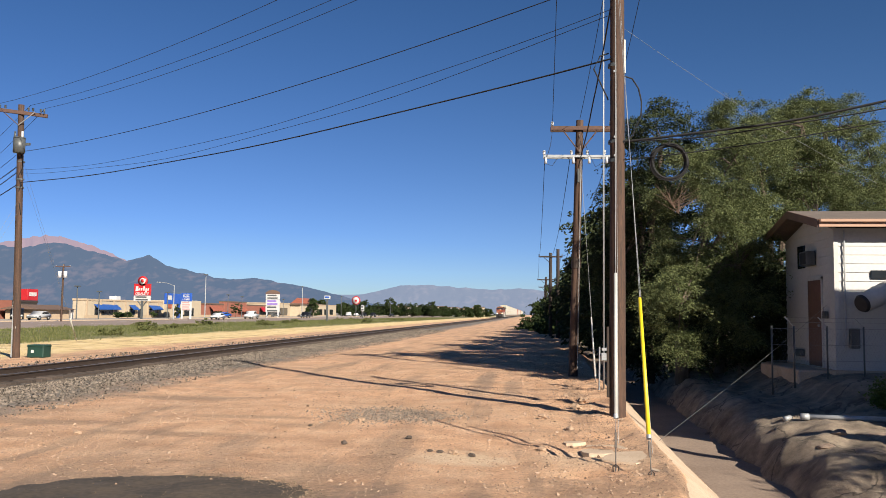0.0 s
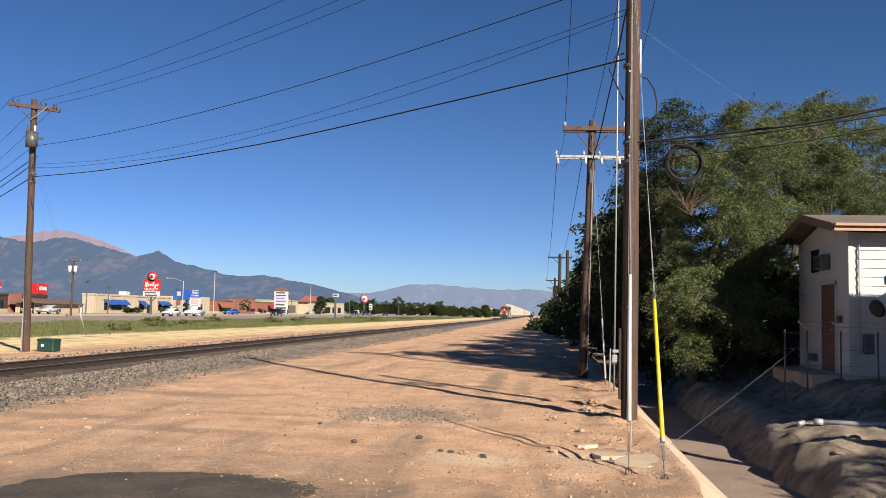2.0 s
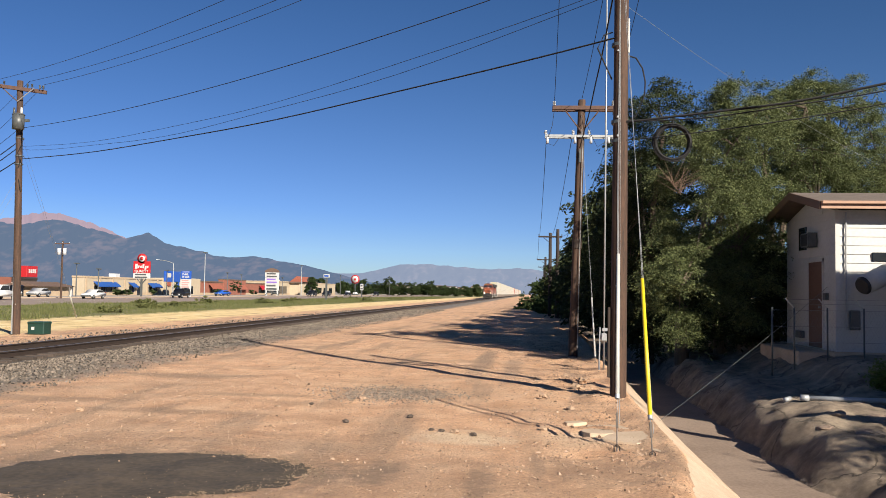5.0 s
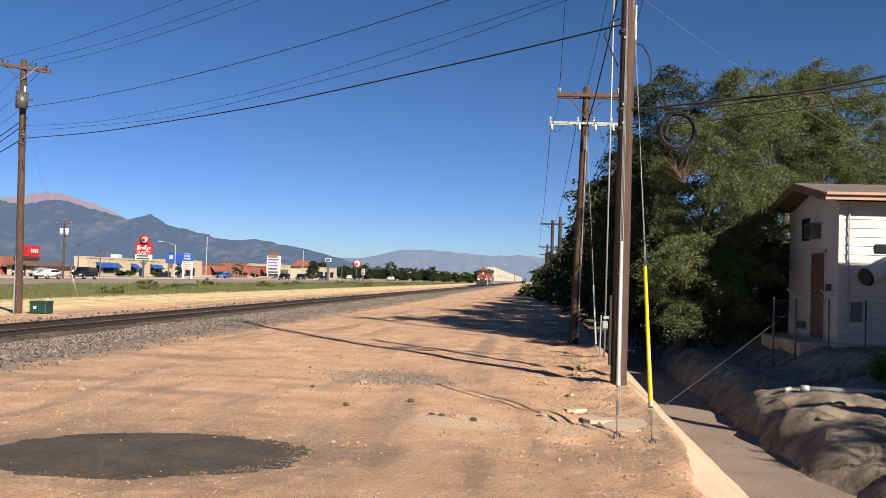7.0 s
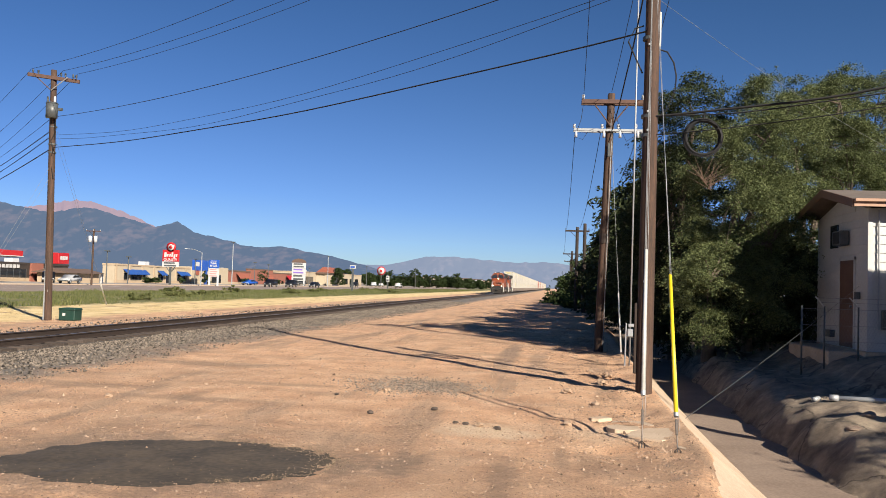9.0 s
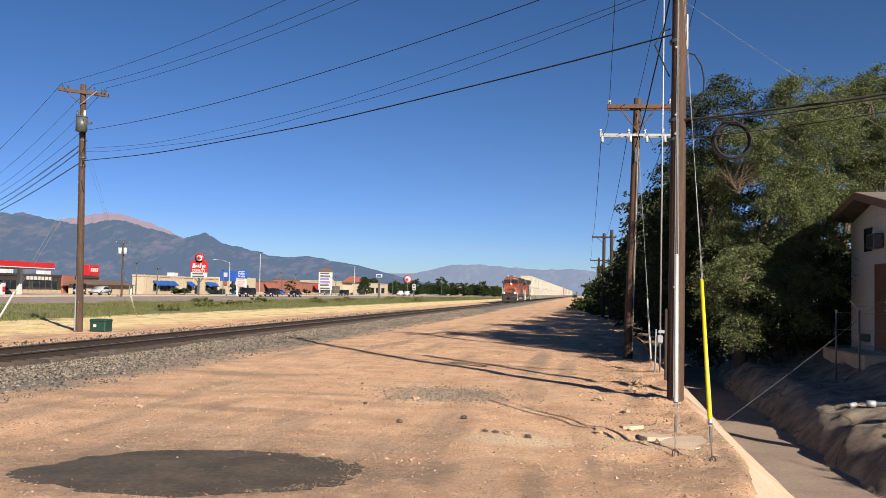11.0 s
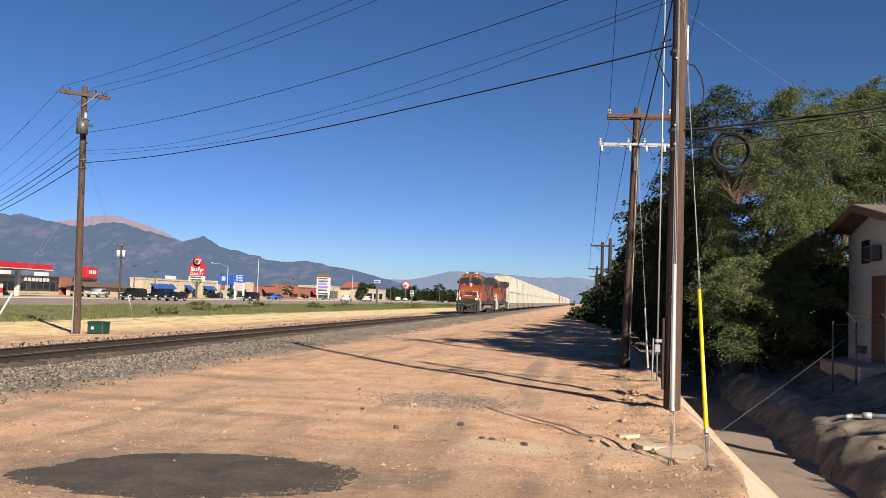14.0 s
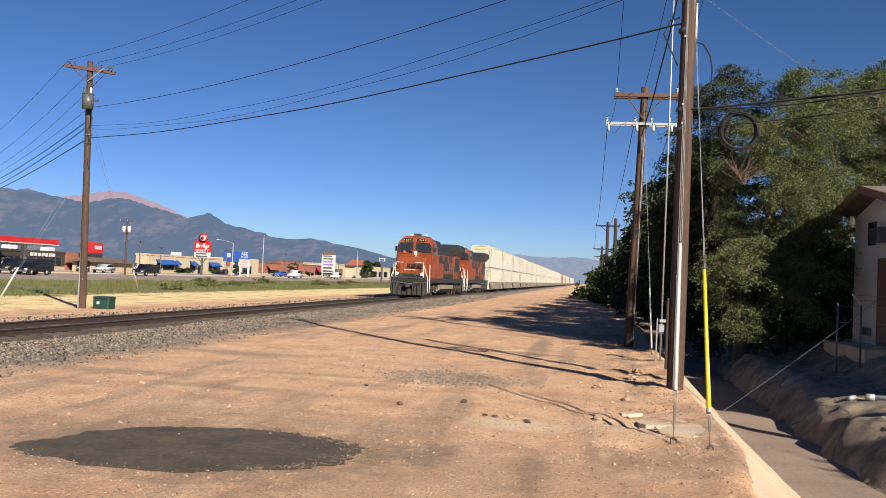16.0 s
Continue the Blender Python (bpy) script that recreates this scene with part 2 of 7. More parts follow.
def prism(poly, axis, a, b, bm=None):
    """A polygon of (u, v) pulled along an axis from a to b."""
    bm = bm or bmesh.new()
    def at(u, v, w):
        return {"x": (w, u, v), "y": (u, w, v), "z": (u, v, w)}[axis]
    lo = [bm.verts.new(at(u, v, a)) for u, v in poly]
    hi = [bm.verts.new(at(u, v, b)) for u, v in poly]
    bm.faces.new(lo)
    bm.faces.new(hi[::-1])
    k = len(poly)
    for i in range(k):
        bm.faces.new((lo[i], hi[i], hi[(i + 1) % k], lo[(i + 1) % k]))
    bmesh.ops.recalc_face_normals(bm, faces=bm.faces)
    return bm


def cable(name, p, q, sag, r, material, label, steps=24, wobble=0.0):
    """A cable that hangs between two points, as one swept tube."""
    p, q = Vector(p), Vector(q)
    cu = bpy.data.curves.new(name, "CURVE")
    cu.dimensions, cu.bevel_depth, cu.bevel_resolution = "3D", r, 1
    sp = cu.splines.new("POLY")
    sp.points.add(steps)
    for i in range(steps + 1):
        s = i / steps
        v = p.lerp(q, s)
        v.z -= 4 * sag * s * (1 - s) + wobble * math.sin(s * 17 + p.x)
        sp.points[i].co = (*v, 1)
    cu.materials.append(material)
    return tagged(new(name, cu), label, "cable", "overhead cables")


def hull(name, verts, faces, material):
    me = bpy.data.meshes.new(name)
    me.from_pydata(verts, [], faces)
    me.materials.append(material)
    return new(name, me)


# ---------------------------------------------------------------- ground
def smooth(a, b, v):
    t = max(0.0, min(1.0, (v - a) / (b - a)))
    return t * t * (3 - 2 * t)


def bend(y):
    """How far the ditch lies from its line at y."""
    return 0.02 * (y - 16) if y > 16 else 0.0


FOOT, BANK, DEPTH = 2.70, 3.80, 0.62         # where the slabs meet the ditch floor, where the bank begins


def crest(y):
    """The upper edge of the slabs that line the ditch."""
    return 1.58 + 0.03 * noise.noise((y * 0.9, 3, 0)) + 0.33 * max(0.0, min(1.0, (y - 8.6) / 2.3))


def ground_height(x, y):
    u = x - bend(y)
    c = crest(y)
    z = -DEPTH * max(0.0, min(1.0, (u - c) / (FOOT - c)))
    # the far bank bulges up from the floor, steep at its foot
    foot = BANK + 0.16 * noise.noise((y * 1.1, 1, 5)) + 0.07 * noise.noise((y * 4.3, 2, 5)) + 0.35 * (1 - smooth(10.4, 11.8, y))
    t = max(0.0, min(1.0, (u - foot) / 1.4))
    z += (DEPTH + 0.10 - 0.30 * (1 - smooth(10.8, 14.6, y))) * (1 - (1 - t) ** 3.6) + 0.52 * smooth(5.5, 6.8, u) * smooth(15.6, 18.6, y)
    # dirt heaped against the slabs
    z += 0.05 * smooth(c - 0.5, c - 0.04, u) * (1 - smooth(c, c + 0.1, u))
    # the bed of the railway
    z += 0.06 * smooth(-9.3, -11.2, x) - 0.10 * smooth(-12.2, -12.9, x) - 0.08 * smooth(-16.4, -18.6, x)
    z += 0.14 * smooth(-22, -45, x)
    near = 1 - smooth(40, 120, math.hypot(x, y))
    z += near * (0.05 * noise.noise((x * 0.35, y * 0.3, 0)) + 0.018 * noise.noise((x * 1.6, y * 1.1, 4)) + 0.008 * noise.noise((x * 5, y * 5, 8))) * (1 - 0.7 * smooth(1.4, 1.9, u))
    # the rim above the ditch is broken and rough
    z += (0.09 * noise.noise((x * 1.8, y * 1.8, 2)) + 0.03 * noise.noise((x * 5.5, y * 5.5, 6))) * smooth(-0.8, 1.2, u) * (1 - smooth(c - 0.25, c, u))
    z += (0.16 * noise.noise((x * 0.9, y * 0.9, 5)) + 0.08 * noise.noise((x * 2.6, y * 2.6, 9)) + 0.035 * noise.noise((x * 7, y * 7, 3))) * smooth(foot, foot + 0.5, u) * (1 - smooth(20, 60, x))
    return z


def spaced(stops):
    out = []
    for a, b, s in stops:
        k = max(1, round((b - a) / s))
        out += [a + (b - a) * i / k for i in range(k)]
    return out + [stops[-1][1]]


def ground_material():
    """Dirt of the yard, gravel, straw, weeds and far fields, told apart by where they lie."""
    m = bpy.data.materials.new("yard_ground")
    m.use_nodes = True
    n, l = m.node_tree.nodes, m.node_tree.links
    bs = n["Principled BSDF"]
    bs.inputs["Roughness"].default_value = 0.95
    geo = n.new("ShaderNodeNewGeometry")
    sep = n.new("ShaderNodeSeparateXYZ")
    l.new(geo.outputs["Position"], sep.inputs[0])

    def nz(scale, detail=5, stretch=(1, 1, 1), rough=0.55):
        mp = n.new("ShaderNodeMapping")
        mp.inputs["Scale"].default_value = stretch
        l.new(geo.outputs["Position"], mp.inputs[0])
        k = n.new("ShaderNodeTexNoise")
        k.inputs["Scale"].default_value, k.inputs["Detail"].default_value, k.inputs["Roughness"].default_value = scale, detail, rough
        l.new(mp.outputs[0], k.inputs["Vector"])
        return k.outputs[0]

    def ramp(src, stops):
        r = n.new("ShaderNodeValToRGB")
        e = r.color_ramp.elements
        while len(e) < len(stops):
            e.new(0.5)
        for k, (p, c) in zip(e, stops):
            k.position, k.color = p, (*c, 1) if len(c) == 3 else c
        l.new(src, r.inputs[0])
        return r.outputs[0]

    def mix(f, a, b):
        k = n.new("ShaderNodeMix")
        k.data_type = "RGBA"
        l.new(f, k.inputs[0])
        l.new(a, k.inputs[6])
        l.new(b, k.inputs[7])
        return k.outputs[2]

    def math_(op, a, b):
        k = n.new("ShaderNodeMath")
        k.operation = op
        for i, v in enumerate((a, b)):
            if isinstance(v, (int, float)):
                k.inputs[i].default_value = v
            else:
                l.new(v, k.inputs[i])
        return k.outputs[0]

    def step(lo, hi, wob, amp):
        """0 below lo, 1 above hi, over x with an uneven edge."""
        v = math_("ADD", sep.outputs[0], math_("MULTIPLY", math_("SUBTRACT", wob, 0.5), amp))
        k = n.new("ShaderNodeMapRange")
        k.inputs[1].default_value, k.inputs[2].default_value = lo, hi
        l.new(v, k.inputs[0])
        return k.outputs[0]

    broad, mid, fine = nz(0.22, 4), nz(1.3, 6), nz(26, 5, rough=0.7)
    tracks = nz(0.9, 5, (1.4, 0.16, 1))
    across = nz(0.5, 5, (0.35, 1.3, 1))
    dirt = ramp(mid, [(0.3, (0.40, 0.225, 0.128)), (0.5, (0.555, 0.335, 0.20)), (0.72, (0.62, 0.408, 0.262))])
    dirt = mix(ramp(broad, [(0.42, (0, 0, 0)), (0.7, (0.55, 0.55, 0.55))]), dirt, ramp(mid, [(0.3, (0.28, 0.176, 0.109)), (0.7, (0.416, 0.284, 0.184))]))
    dirt = mix(ramp(tracks, [(0.53, (0, 0, 0)), (0.64, (0.62, 0.62, 0.62))]), dirt, ramp(fine, [(0.3, (0.168, 0.116, 0.08)), (0.7, (0.272, 0.192, 0.132))]))
    dirt = mix(ramp(across, [(0.56, (0, 0, 0)), (0.68, (0.45, 0.45, 0.45))]), dirt, ramp(fine, [(0.3, (0.208, 0.14, 0.096)), (0.7, (0.288, 0.208, 0.144))]))
    speck = ramp(fine, [(0.36, (0.45, 0.42, 0.40)), (0.47, (0.95, 0.95, 0.95)), (0.57, (1, 1, 1)), (0.68, (1.5, 1.45, 1.4))])
    k = n.new("ShaderNodeMix")
    k.data_type, k.blend_type = "RGBA", "MULTIPLY"
    k.inputs[0].default_value = 0.8
    l.new(dirt, k.inputs[6])
    l.new(speck, k.inputs[7])
    dirt = k.outputs[2]
    grit = ramp(nz(95, 3, rough=0.8), [(0.34, (0.55, 0.52, 0.50)), (0.46, (1, 1, 1)), (0.58, (1, 1, 1)), (0.70, (1.45, 1.42, 1.38))])
    k = n.new("ShaderNodeMix")
    k.data_type, k.blend_type = "RGBA", "MULTIPLY"
    k.inputs[0].default_value = 0.85
    l.new(dirt, k.inputs[6])
    l.new(grit, k.inputs[7])
    dirt = k.outputs[2]
    gravel = ramp(nz(14, 4, rough=0.75), [(0.3, (0.048, 0.0416, 0.036)), (0.5, (0.12, 0.104, 0.0896)), (0.7, (0.24, 0.208, 0.18))])
    straw = ramp(nz(1.3, 7, (0.7, 0.45, 1), 0.65), [(0.34, (0.22, 0.15, 0.085)), (0.46, (0.58, 0.435, 0.21)), (0.7, (0.72, 0.58, 0.34))])
    weeds = ramp(nz(0.7, 6), [(0.3, (0.068, 0.08, 0.0288)), (0.5, (0.12, 0.12, 0.0496)), (0.7, (0.224, 0.184, 0.096))])
    lots = ramp(nz(0.06, 5), [(0.3, (0.176, 0.152, 0.128)), (0.7, (0.272, 0.232, 0.192))])
    bank = ramp(nz(2.2, 7, rough=0.65), [(0.32, (0.088, 0.0704, 0.0528)), (0.5, (0.2, 0.156, 0.116)), (0.68, (0.336, 0.268, 0.196))])
    crack = n.new("ShaderNodeTexVoronoi")
    crack.feature = "DISTANCE_TO_EDGE"
    crack.inputs["Scale"].default_value = 0.42
    shift = n.new("ShaderNodeVectorMath")
    shift.operation = "MULTIPLY_ADD"
    warp = n.new("ShaderNodeTexNoise")
    warp.inputs["Scale"].default_value, warp.inputs["Detail"].default_value = 2.6, 7
    l.new(geo.outputs["Position"], warp.inputs["Vector"])
    shift.inputs[1].default_value = (0.7, 0.7, 0.7)
    l.new(warp.outputs["Color"], shift.inputs[0])
    l.new(geo.outputs["Position"], shift.inputs[2])
    l.new(shift.outputs[0], crack.inputs["Vector"])
    joint = ramp(nz(18, 4), [(0.3, (0.03, 0.024, 0.018)), (0.7, (0.09, 0.072, 0.054))])
    bank = mix(ramp(crack.outputs["Distance"], [(0.004, (0.8, 0.8, 0.8)), (0.014, (0, 0, 0))]), bank, joint)
    wob = nz(0.5, 5)

    def patch(cx, cy, rx, ry, amp):
        """A patch with a ragged edge round a point of the yard."""
        dx, dy = math_("DIVIDE", math_("SUBTRACT", sep.outputs[0], cx), rx), math_("DIVIDE", math_("SUBTRACT", sep.outputs[1], cy), ry)
        r = math_("ADD", math_("MULTIPLY", dx, dx), math_("MULTIPLY", dy, dy))
        k = n.new("ShaderNodeMapRange")
        k.inputs[1].default_value, k.inputs[2].default_value, k.inputs[3].default_value, k.inputs[4].default_value = 1.3, 0.25, 0.0, amp
        l.new(math_("ADD", r, math_("MULTIPLY", math_("SUBTRACT", nz(3.2, 6, rough=0.7), 0.5), 3.0)), k.inputs[0])
        return k.outputs[0]

    grey = ramp(nz(30, 4, rough=0.8), [(0.36, (0.060, 0.042, 0.033)), (0.5, (0.20, 0.138, 0.098)), (0.64, (0.40, 0.28, 0.195))])
    sand = ramp(nz(40, 4, rough=0.8), [(0.36, (0.352, 0.24, 0.152)), (0.6, (0.624, 0.48, 0.336))])
    damp = ramp(nz(9, 5, rough=0.7), [(0.3, (0.136, 0.092, 0.0624)), (0.7, (0.24, 0.16, 0.108))])
    for cx, cy, rx, ry, amp, tone in ((-2.55, 16.0, 1.1, 1.0, 0.5, grey), (-2.0, 16.6, 0.5, 0.5, 0.8, grey), (-0.82, 11.4, 0.75, 0.55, 0.9, sand), (0.9, 11.6, 0.8, 0.7, 0.55, sand),
                                      (-1.55, 9.1, 0.30, 0.75, 0.85, damp), (-2.05, 9.0, 0.25, 0.7, 0.7, damp), (-0.45, 8.6, 0.16, 1.0, 0.6, damp), (-4.1, 8.5, 2.4, 1.45, 0.8, damp), (-3.4, 8.4, 5.0, 2.6, 0.38, damp), (0.95, 9.6, 0.9, 0.9, 0.45, damp),
                                      (-1.2, 24.5, 0.28, 5.0, 0.7, grey), (-0.4, 22.5, 0.25, 3.2, 0.6, grey), (-7.5, 18.5, 1.7, 0.5, 0.6, damp), (-8.4, 14.0, 1.6, 0.35, 0.6, damp), (-5.6, 13.0, 1.5, 0.28, 0.55, damp), (-5.0, 15.2, 1.3, 0.25, 0.5, damp)):
        dirt = mix(patch(cx, cy, rx, ry, amp), dirt, tone)
    col = mix(step(-50.5, -49.5, wob, 2), lots, weeds)
    col = mix(step(-30.5, -29.0, wob, 7), col, straw)
    col = mix(step(-22.6, -21.2, wob, 3), col, dirt)
    col = mix(step(-16.9, -16.3, wob, 1.0), col, gravel)
    col = mix(step(-10.2, -9.0, wob, 3), col, dirt)
    col = mix(step(3.6, 3.75, wob, 0.2), col, bank)
    l.new(col, bs.inputs["Base Color"])
    bp = n.new("ShaderNodeBump")
    bp.inputs["Strength"].default_value, bp.inputs["Distance"].default_value = 0.95, 0.034
    l.new(math_("ADD", fine, mid), bp.inputs["Height"])
    l.new(bp.outputs[0], bs.inputs["Normal"])
    return m


def build_ground():
    xs = spaced([(-4200, -400, 420), (-400, -60, 34), (-60, -24, 4), (-24, -12, 0.8), (-12, 1.2, 0.22), (1.2, 7.0, 0.085), (7.0, 16, 0.6), (16, 60, 5), (60, 400, 40), (400, 4200, 420)])
    ys = spaced([(-4200, -200, 500), (-200, -20, 15), (-20, 2, 1.2), (2, 9, 0.3), (9, 22, 0.16), (22, 30, 0.3), (30, 60, 0.5), (60, 140, 2.2), (140, 500, 20), (500, 4400, 300)])
    vs = [(x, y, ground_height(x, y)) for y in ys for x in xs]
    w = len(xs)
    fs = [(j * w + i, j * w + i + 1, (j + 1) * w + i + 1, (j + 1) * w + i) for j in range(len(ys) - 1) for i in range(w - 1)]
    ob = hull("ground", vs, fs, ground_material())
    soft(ob)
    return tagged(ob, "pinkish dry dirt yard with gravel, straw and weeds", "ground", kind="structure")


build_ground()
RAIL_X = -14.0


def build_road():
    road = part("road", box(-74, -50, -600, 2200, -0.2, 0.06), ASPHALT)
    tagged(road, "wide grey asphalt highway beside the shops", "road", kind="structure")
    lot = part("pavement", box(-104, -75.2, -300, 600, -0.3, 0.16, 0.04), mat("lot_paving", (0.32, 0.288, 0.256), (0.24, 0.216, 0.196), 0.3, 0.9, bump=0.05, fine=8))
    tagged(lot, "pale concrete forecourt in front of the shops", "pavement", kind="structure")
    kerb = part("kerb", box(-75.2, -74, -300, 1200, -0.2, 0.2, 0.03), CONCRETE)
    tagged(kerb, "pale concrete kerb along the highway", "kerb", kind="structure")
    for k, x in enumerate((-58, -66)):
        bm = bmesh.new()
        for i in range(90):
            box(x - 0.07, x + 0.07, i * 12, i * 12 + 3.5, 0.062, 0.066, bm=bm)
        tagged(part("lane_marking", bm, WHITE_PAINT), "broken white lane line on the highway", "marking", kind="structure")


build_road()


# ---------------------------------------------------------------- mountains
def ridge(name, crest, dist, depth, tone, haze_glow, label, rug, seed):
    """A range with spurs and gullies below the crest, given as (bearing, height angle) in degrees."""
    az = np.array([c[0] for c in crest])
    el = np.array([c[1] for c in crest])
    cols, rows_ = 420, 40
    vs = []
    for i in range(cols):
        a = az[0] + (az[-1] - az[0]) * i / (cols - 1)
        h = dist * math.tan(radians(np.interp(a, az, el)))
        h *= 1 + 0.035 * noise.fractal((a * 1.7, seed, 0), 1.0, 2.1, 5)
        for j in range(rows_):
            s = j / (rows_ - 1)
            d = dist - depth * (1 - s)
            spur = noise.fractal((a * 0.9, s * 2.2, seed), 0.9, 2.1, 7) + 0.5 * noise.fractal((a * 3.1, s * 5.0, seed + 4), 0.8, 2.2, 5)
            z = h * (s ** 1.15) + h * rug * spur * s * (1 - s) * 2.0
            vs.append((d * math.sin(radians(a)), d * math.cos(radians(a)), z - 4 + 4 * s))
    fs = [(i * rows_ + j, (i + 1) * rows_ + j, (i + 1) * rows_ + j + 1, i * rows_ + j + 1) for i in range(cols - 1) for j in range(rows_ - 1)]
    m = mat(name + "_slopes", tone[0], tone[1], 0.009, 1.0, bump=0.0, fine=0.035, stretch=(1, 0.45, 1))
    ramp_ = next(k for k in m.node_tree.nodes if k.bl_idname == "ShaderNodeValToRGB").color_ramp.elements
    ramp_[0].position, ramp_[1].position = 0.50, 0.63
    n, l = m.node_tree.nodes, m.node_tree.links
    # Distance haze is put in as an even glow mixed over the slopes.
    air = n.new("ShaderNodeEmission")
    air.inputs[0].default_value = (*haze_glow[0], 1)
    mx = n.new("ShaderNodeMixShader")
    mx.inputs[0].default_value = haze_glow[1]
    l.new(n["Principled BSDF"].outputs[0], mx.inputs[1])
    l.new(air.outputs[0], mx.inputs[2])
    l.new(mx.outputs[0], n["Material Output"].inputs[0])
    ob = soft(hull(name, vs, fs, m))
    return tagged(ob, label, "mountain", kind="structure")


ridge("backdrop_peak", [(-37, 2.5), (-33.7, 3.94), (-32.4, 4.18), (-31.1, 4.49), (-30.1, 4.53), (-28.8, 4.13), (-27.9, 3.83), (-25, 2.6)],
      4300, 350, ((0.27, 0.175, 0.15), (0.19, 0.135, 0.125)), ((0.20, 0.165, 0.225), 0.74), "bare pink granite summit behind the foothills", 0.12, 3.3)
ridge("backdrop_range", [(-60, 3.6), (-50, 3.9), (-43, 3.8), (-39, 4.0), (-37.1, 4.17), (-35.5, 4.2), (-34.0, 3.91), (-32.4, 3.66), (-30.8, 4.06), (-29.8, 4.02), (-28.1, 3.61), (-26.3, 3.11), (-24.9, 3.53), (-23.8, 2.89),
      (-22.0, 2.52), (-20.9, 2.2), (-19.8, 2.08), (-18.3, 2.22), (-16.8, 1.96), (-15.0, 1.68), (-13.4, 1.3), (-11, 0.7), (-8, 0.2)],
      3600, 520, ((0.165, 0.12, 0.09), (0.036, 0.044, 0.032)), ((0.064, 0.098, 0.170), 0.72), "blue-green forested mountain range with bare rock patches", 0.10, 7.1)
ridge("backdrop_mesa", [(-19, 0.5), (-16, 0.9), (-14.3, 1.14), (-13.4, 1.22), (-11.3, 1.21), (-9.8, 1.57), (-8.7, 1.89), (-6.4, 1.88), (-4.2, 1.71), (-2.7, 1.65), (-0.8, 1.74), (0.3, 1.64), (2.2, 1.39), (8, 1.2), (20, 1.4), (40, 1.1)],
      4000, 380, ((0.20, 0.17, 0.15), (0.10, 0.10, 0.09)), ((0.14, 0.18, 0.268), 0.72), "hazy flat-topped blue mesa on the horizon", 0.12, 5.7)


# ---------------------------------------------------------------- railway
RAIL_Z = 0.24


def build_track():
    track = thing("railway_track", pose(RAIL_X, 0, 0), "single railway track of rusty rails on dark wooden ties", "railway track")
    tagged(track, kind="structure")
    for s in (-1, 1):
        x = s * 0.753
        prof = [(x - 0.075, 0.075), (x + 0.075, 0.075), (x + 0.07, 0.09), (x + 0.012, 0.105), (x + 0.012, 0.195), (x + 0.037, 0.207), (x + 0.037, 0.232),
                (x - 0.037, 0.232), (x - 0.037, 0.207), (x - 0.012, 0.195), (x - 0.012, 0.105), (x - 0.07, 0.09)]
        rail = part("rail", prism(prof, "y", -80, 1600), STEEL_RAIL, track, "rusty brown steel rail")
        part("rail_head", box(x - 0.03, x + 0.03, -80, 1600, 0.2325, RAIL_Z), STEEL_TOP, rail, "bright worn running surface")
    return track


def build_ties(track):
    me = None
    rng = random.Random(4)
    rest = bmesh.new()
    for i in range(900):
        y = 8 + i * 0.52
        m = pose(rng.uniform(-0.07, 0.07), y, rng.uniform(-0.012, 0.008), 0, 0, rng.uniform(-1.5, 1.5))
        if i < 290:
            if me is None:
                first = part("tie", box(-1.3, 1.3, -0.115, 0.115, -0.1, 0.085, 0.012), TIE, track, m=m)
                me = first.data
            else:
                share("tie", me, track, m)
        else:
            box(-1.3, 1.3, y - 0.115, y + 0.115, -0.1, 0.08, bm=rest)
    for i in range(40):
        box(-1.3, 1.3, -14 + i * 0.52, -13.77 + i * 0.52, -0.1, 0.08, bm=rest)
    tagged(part("far_ties", rest, TIE, track), kind="stuff")


STONE_SHAPE = [(1, 0, 0.1), (-0.1, 1, -0.1), (-1, 0.1, 0.15), (0.15, -0.9, 0), (0.1, 0.1, 0.8), (-0.1, 0, -0.7)]
STONE_FACES = [(0, 1, 4), (1, 2, 4), (2, 3, 4), (3, 0, 4), (1, 0, 5), (2, 1, 5), (3, 2, 5), (0, 3, 5)]


def scatter(name, places, material, label, category="gravel"):
    """Small angular stones, (x, y, z, size) each, as one mesh."""
    rng = np.random.default_rng(5)
    p = np.array(places)
    k = len(p)
    base = np.array(STONE_SHAPE)
    v = base[None] * (p[:, 3, None, None] * rng.uniform(0.6, 1.3, (k, 6, 1))) * rng.uniform(0.7, 1.25, (k, 1, 3))
    a = rng.uniform(0, 6.28, k)
    c, s = np.cos(a)[:, None], np.sin(a)[:, None]
    v = np.stack([v[..., 0] * c - v[..., 1] * s, v[..., 0] * s + v[..., 1] * c, v[..., 2]], -1) + p[:, None, :3]
    f = (np.array(STONE_FACES)[None] + 6 * np.arange(k)[:, None, None]).reshape(-1, 3)
    me = bpy.data.meshes.new(name)
    me.from_pydata(v.reshape(-1, 3).tolist(), [], f.tolist())
    me.materials.append(material)
    return tagged(new(name, me), label, category, kind="stuff")


def stone_mat(name, dark, light):
    m = leaf_mat(name, dark, light)
    m.node_tree.links.new(m.node_tree.nodes["Principled BSDF"].outputs[0], m.node_tree.nodes["Material Output"].inputs[0])
    m.node_tree.nodes["Principled BSDF"].inputs["Roughness"].default_value = 0.9
    return m


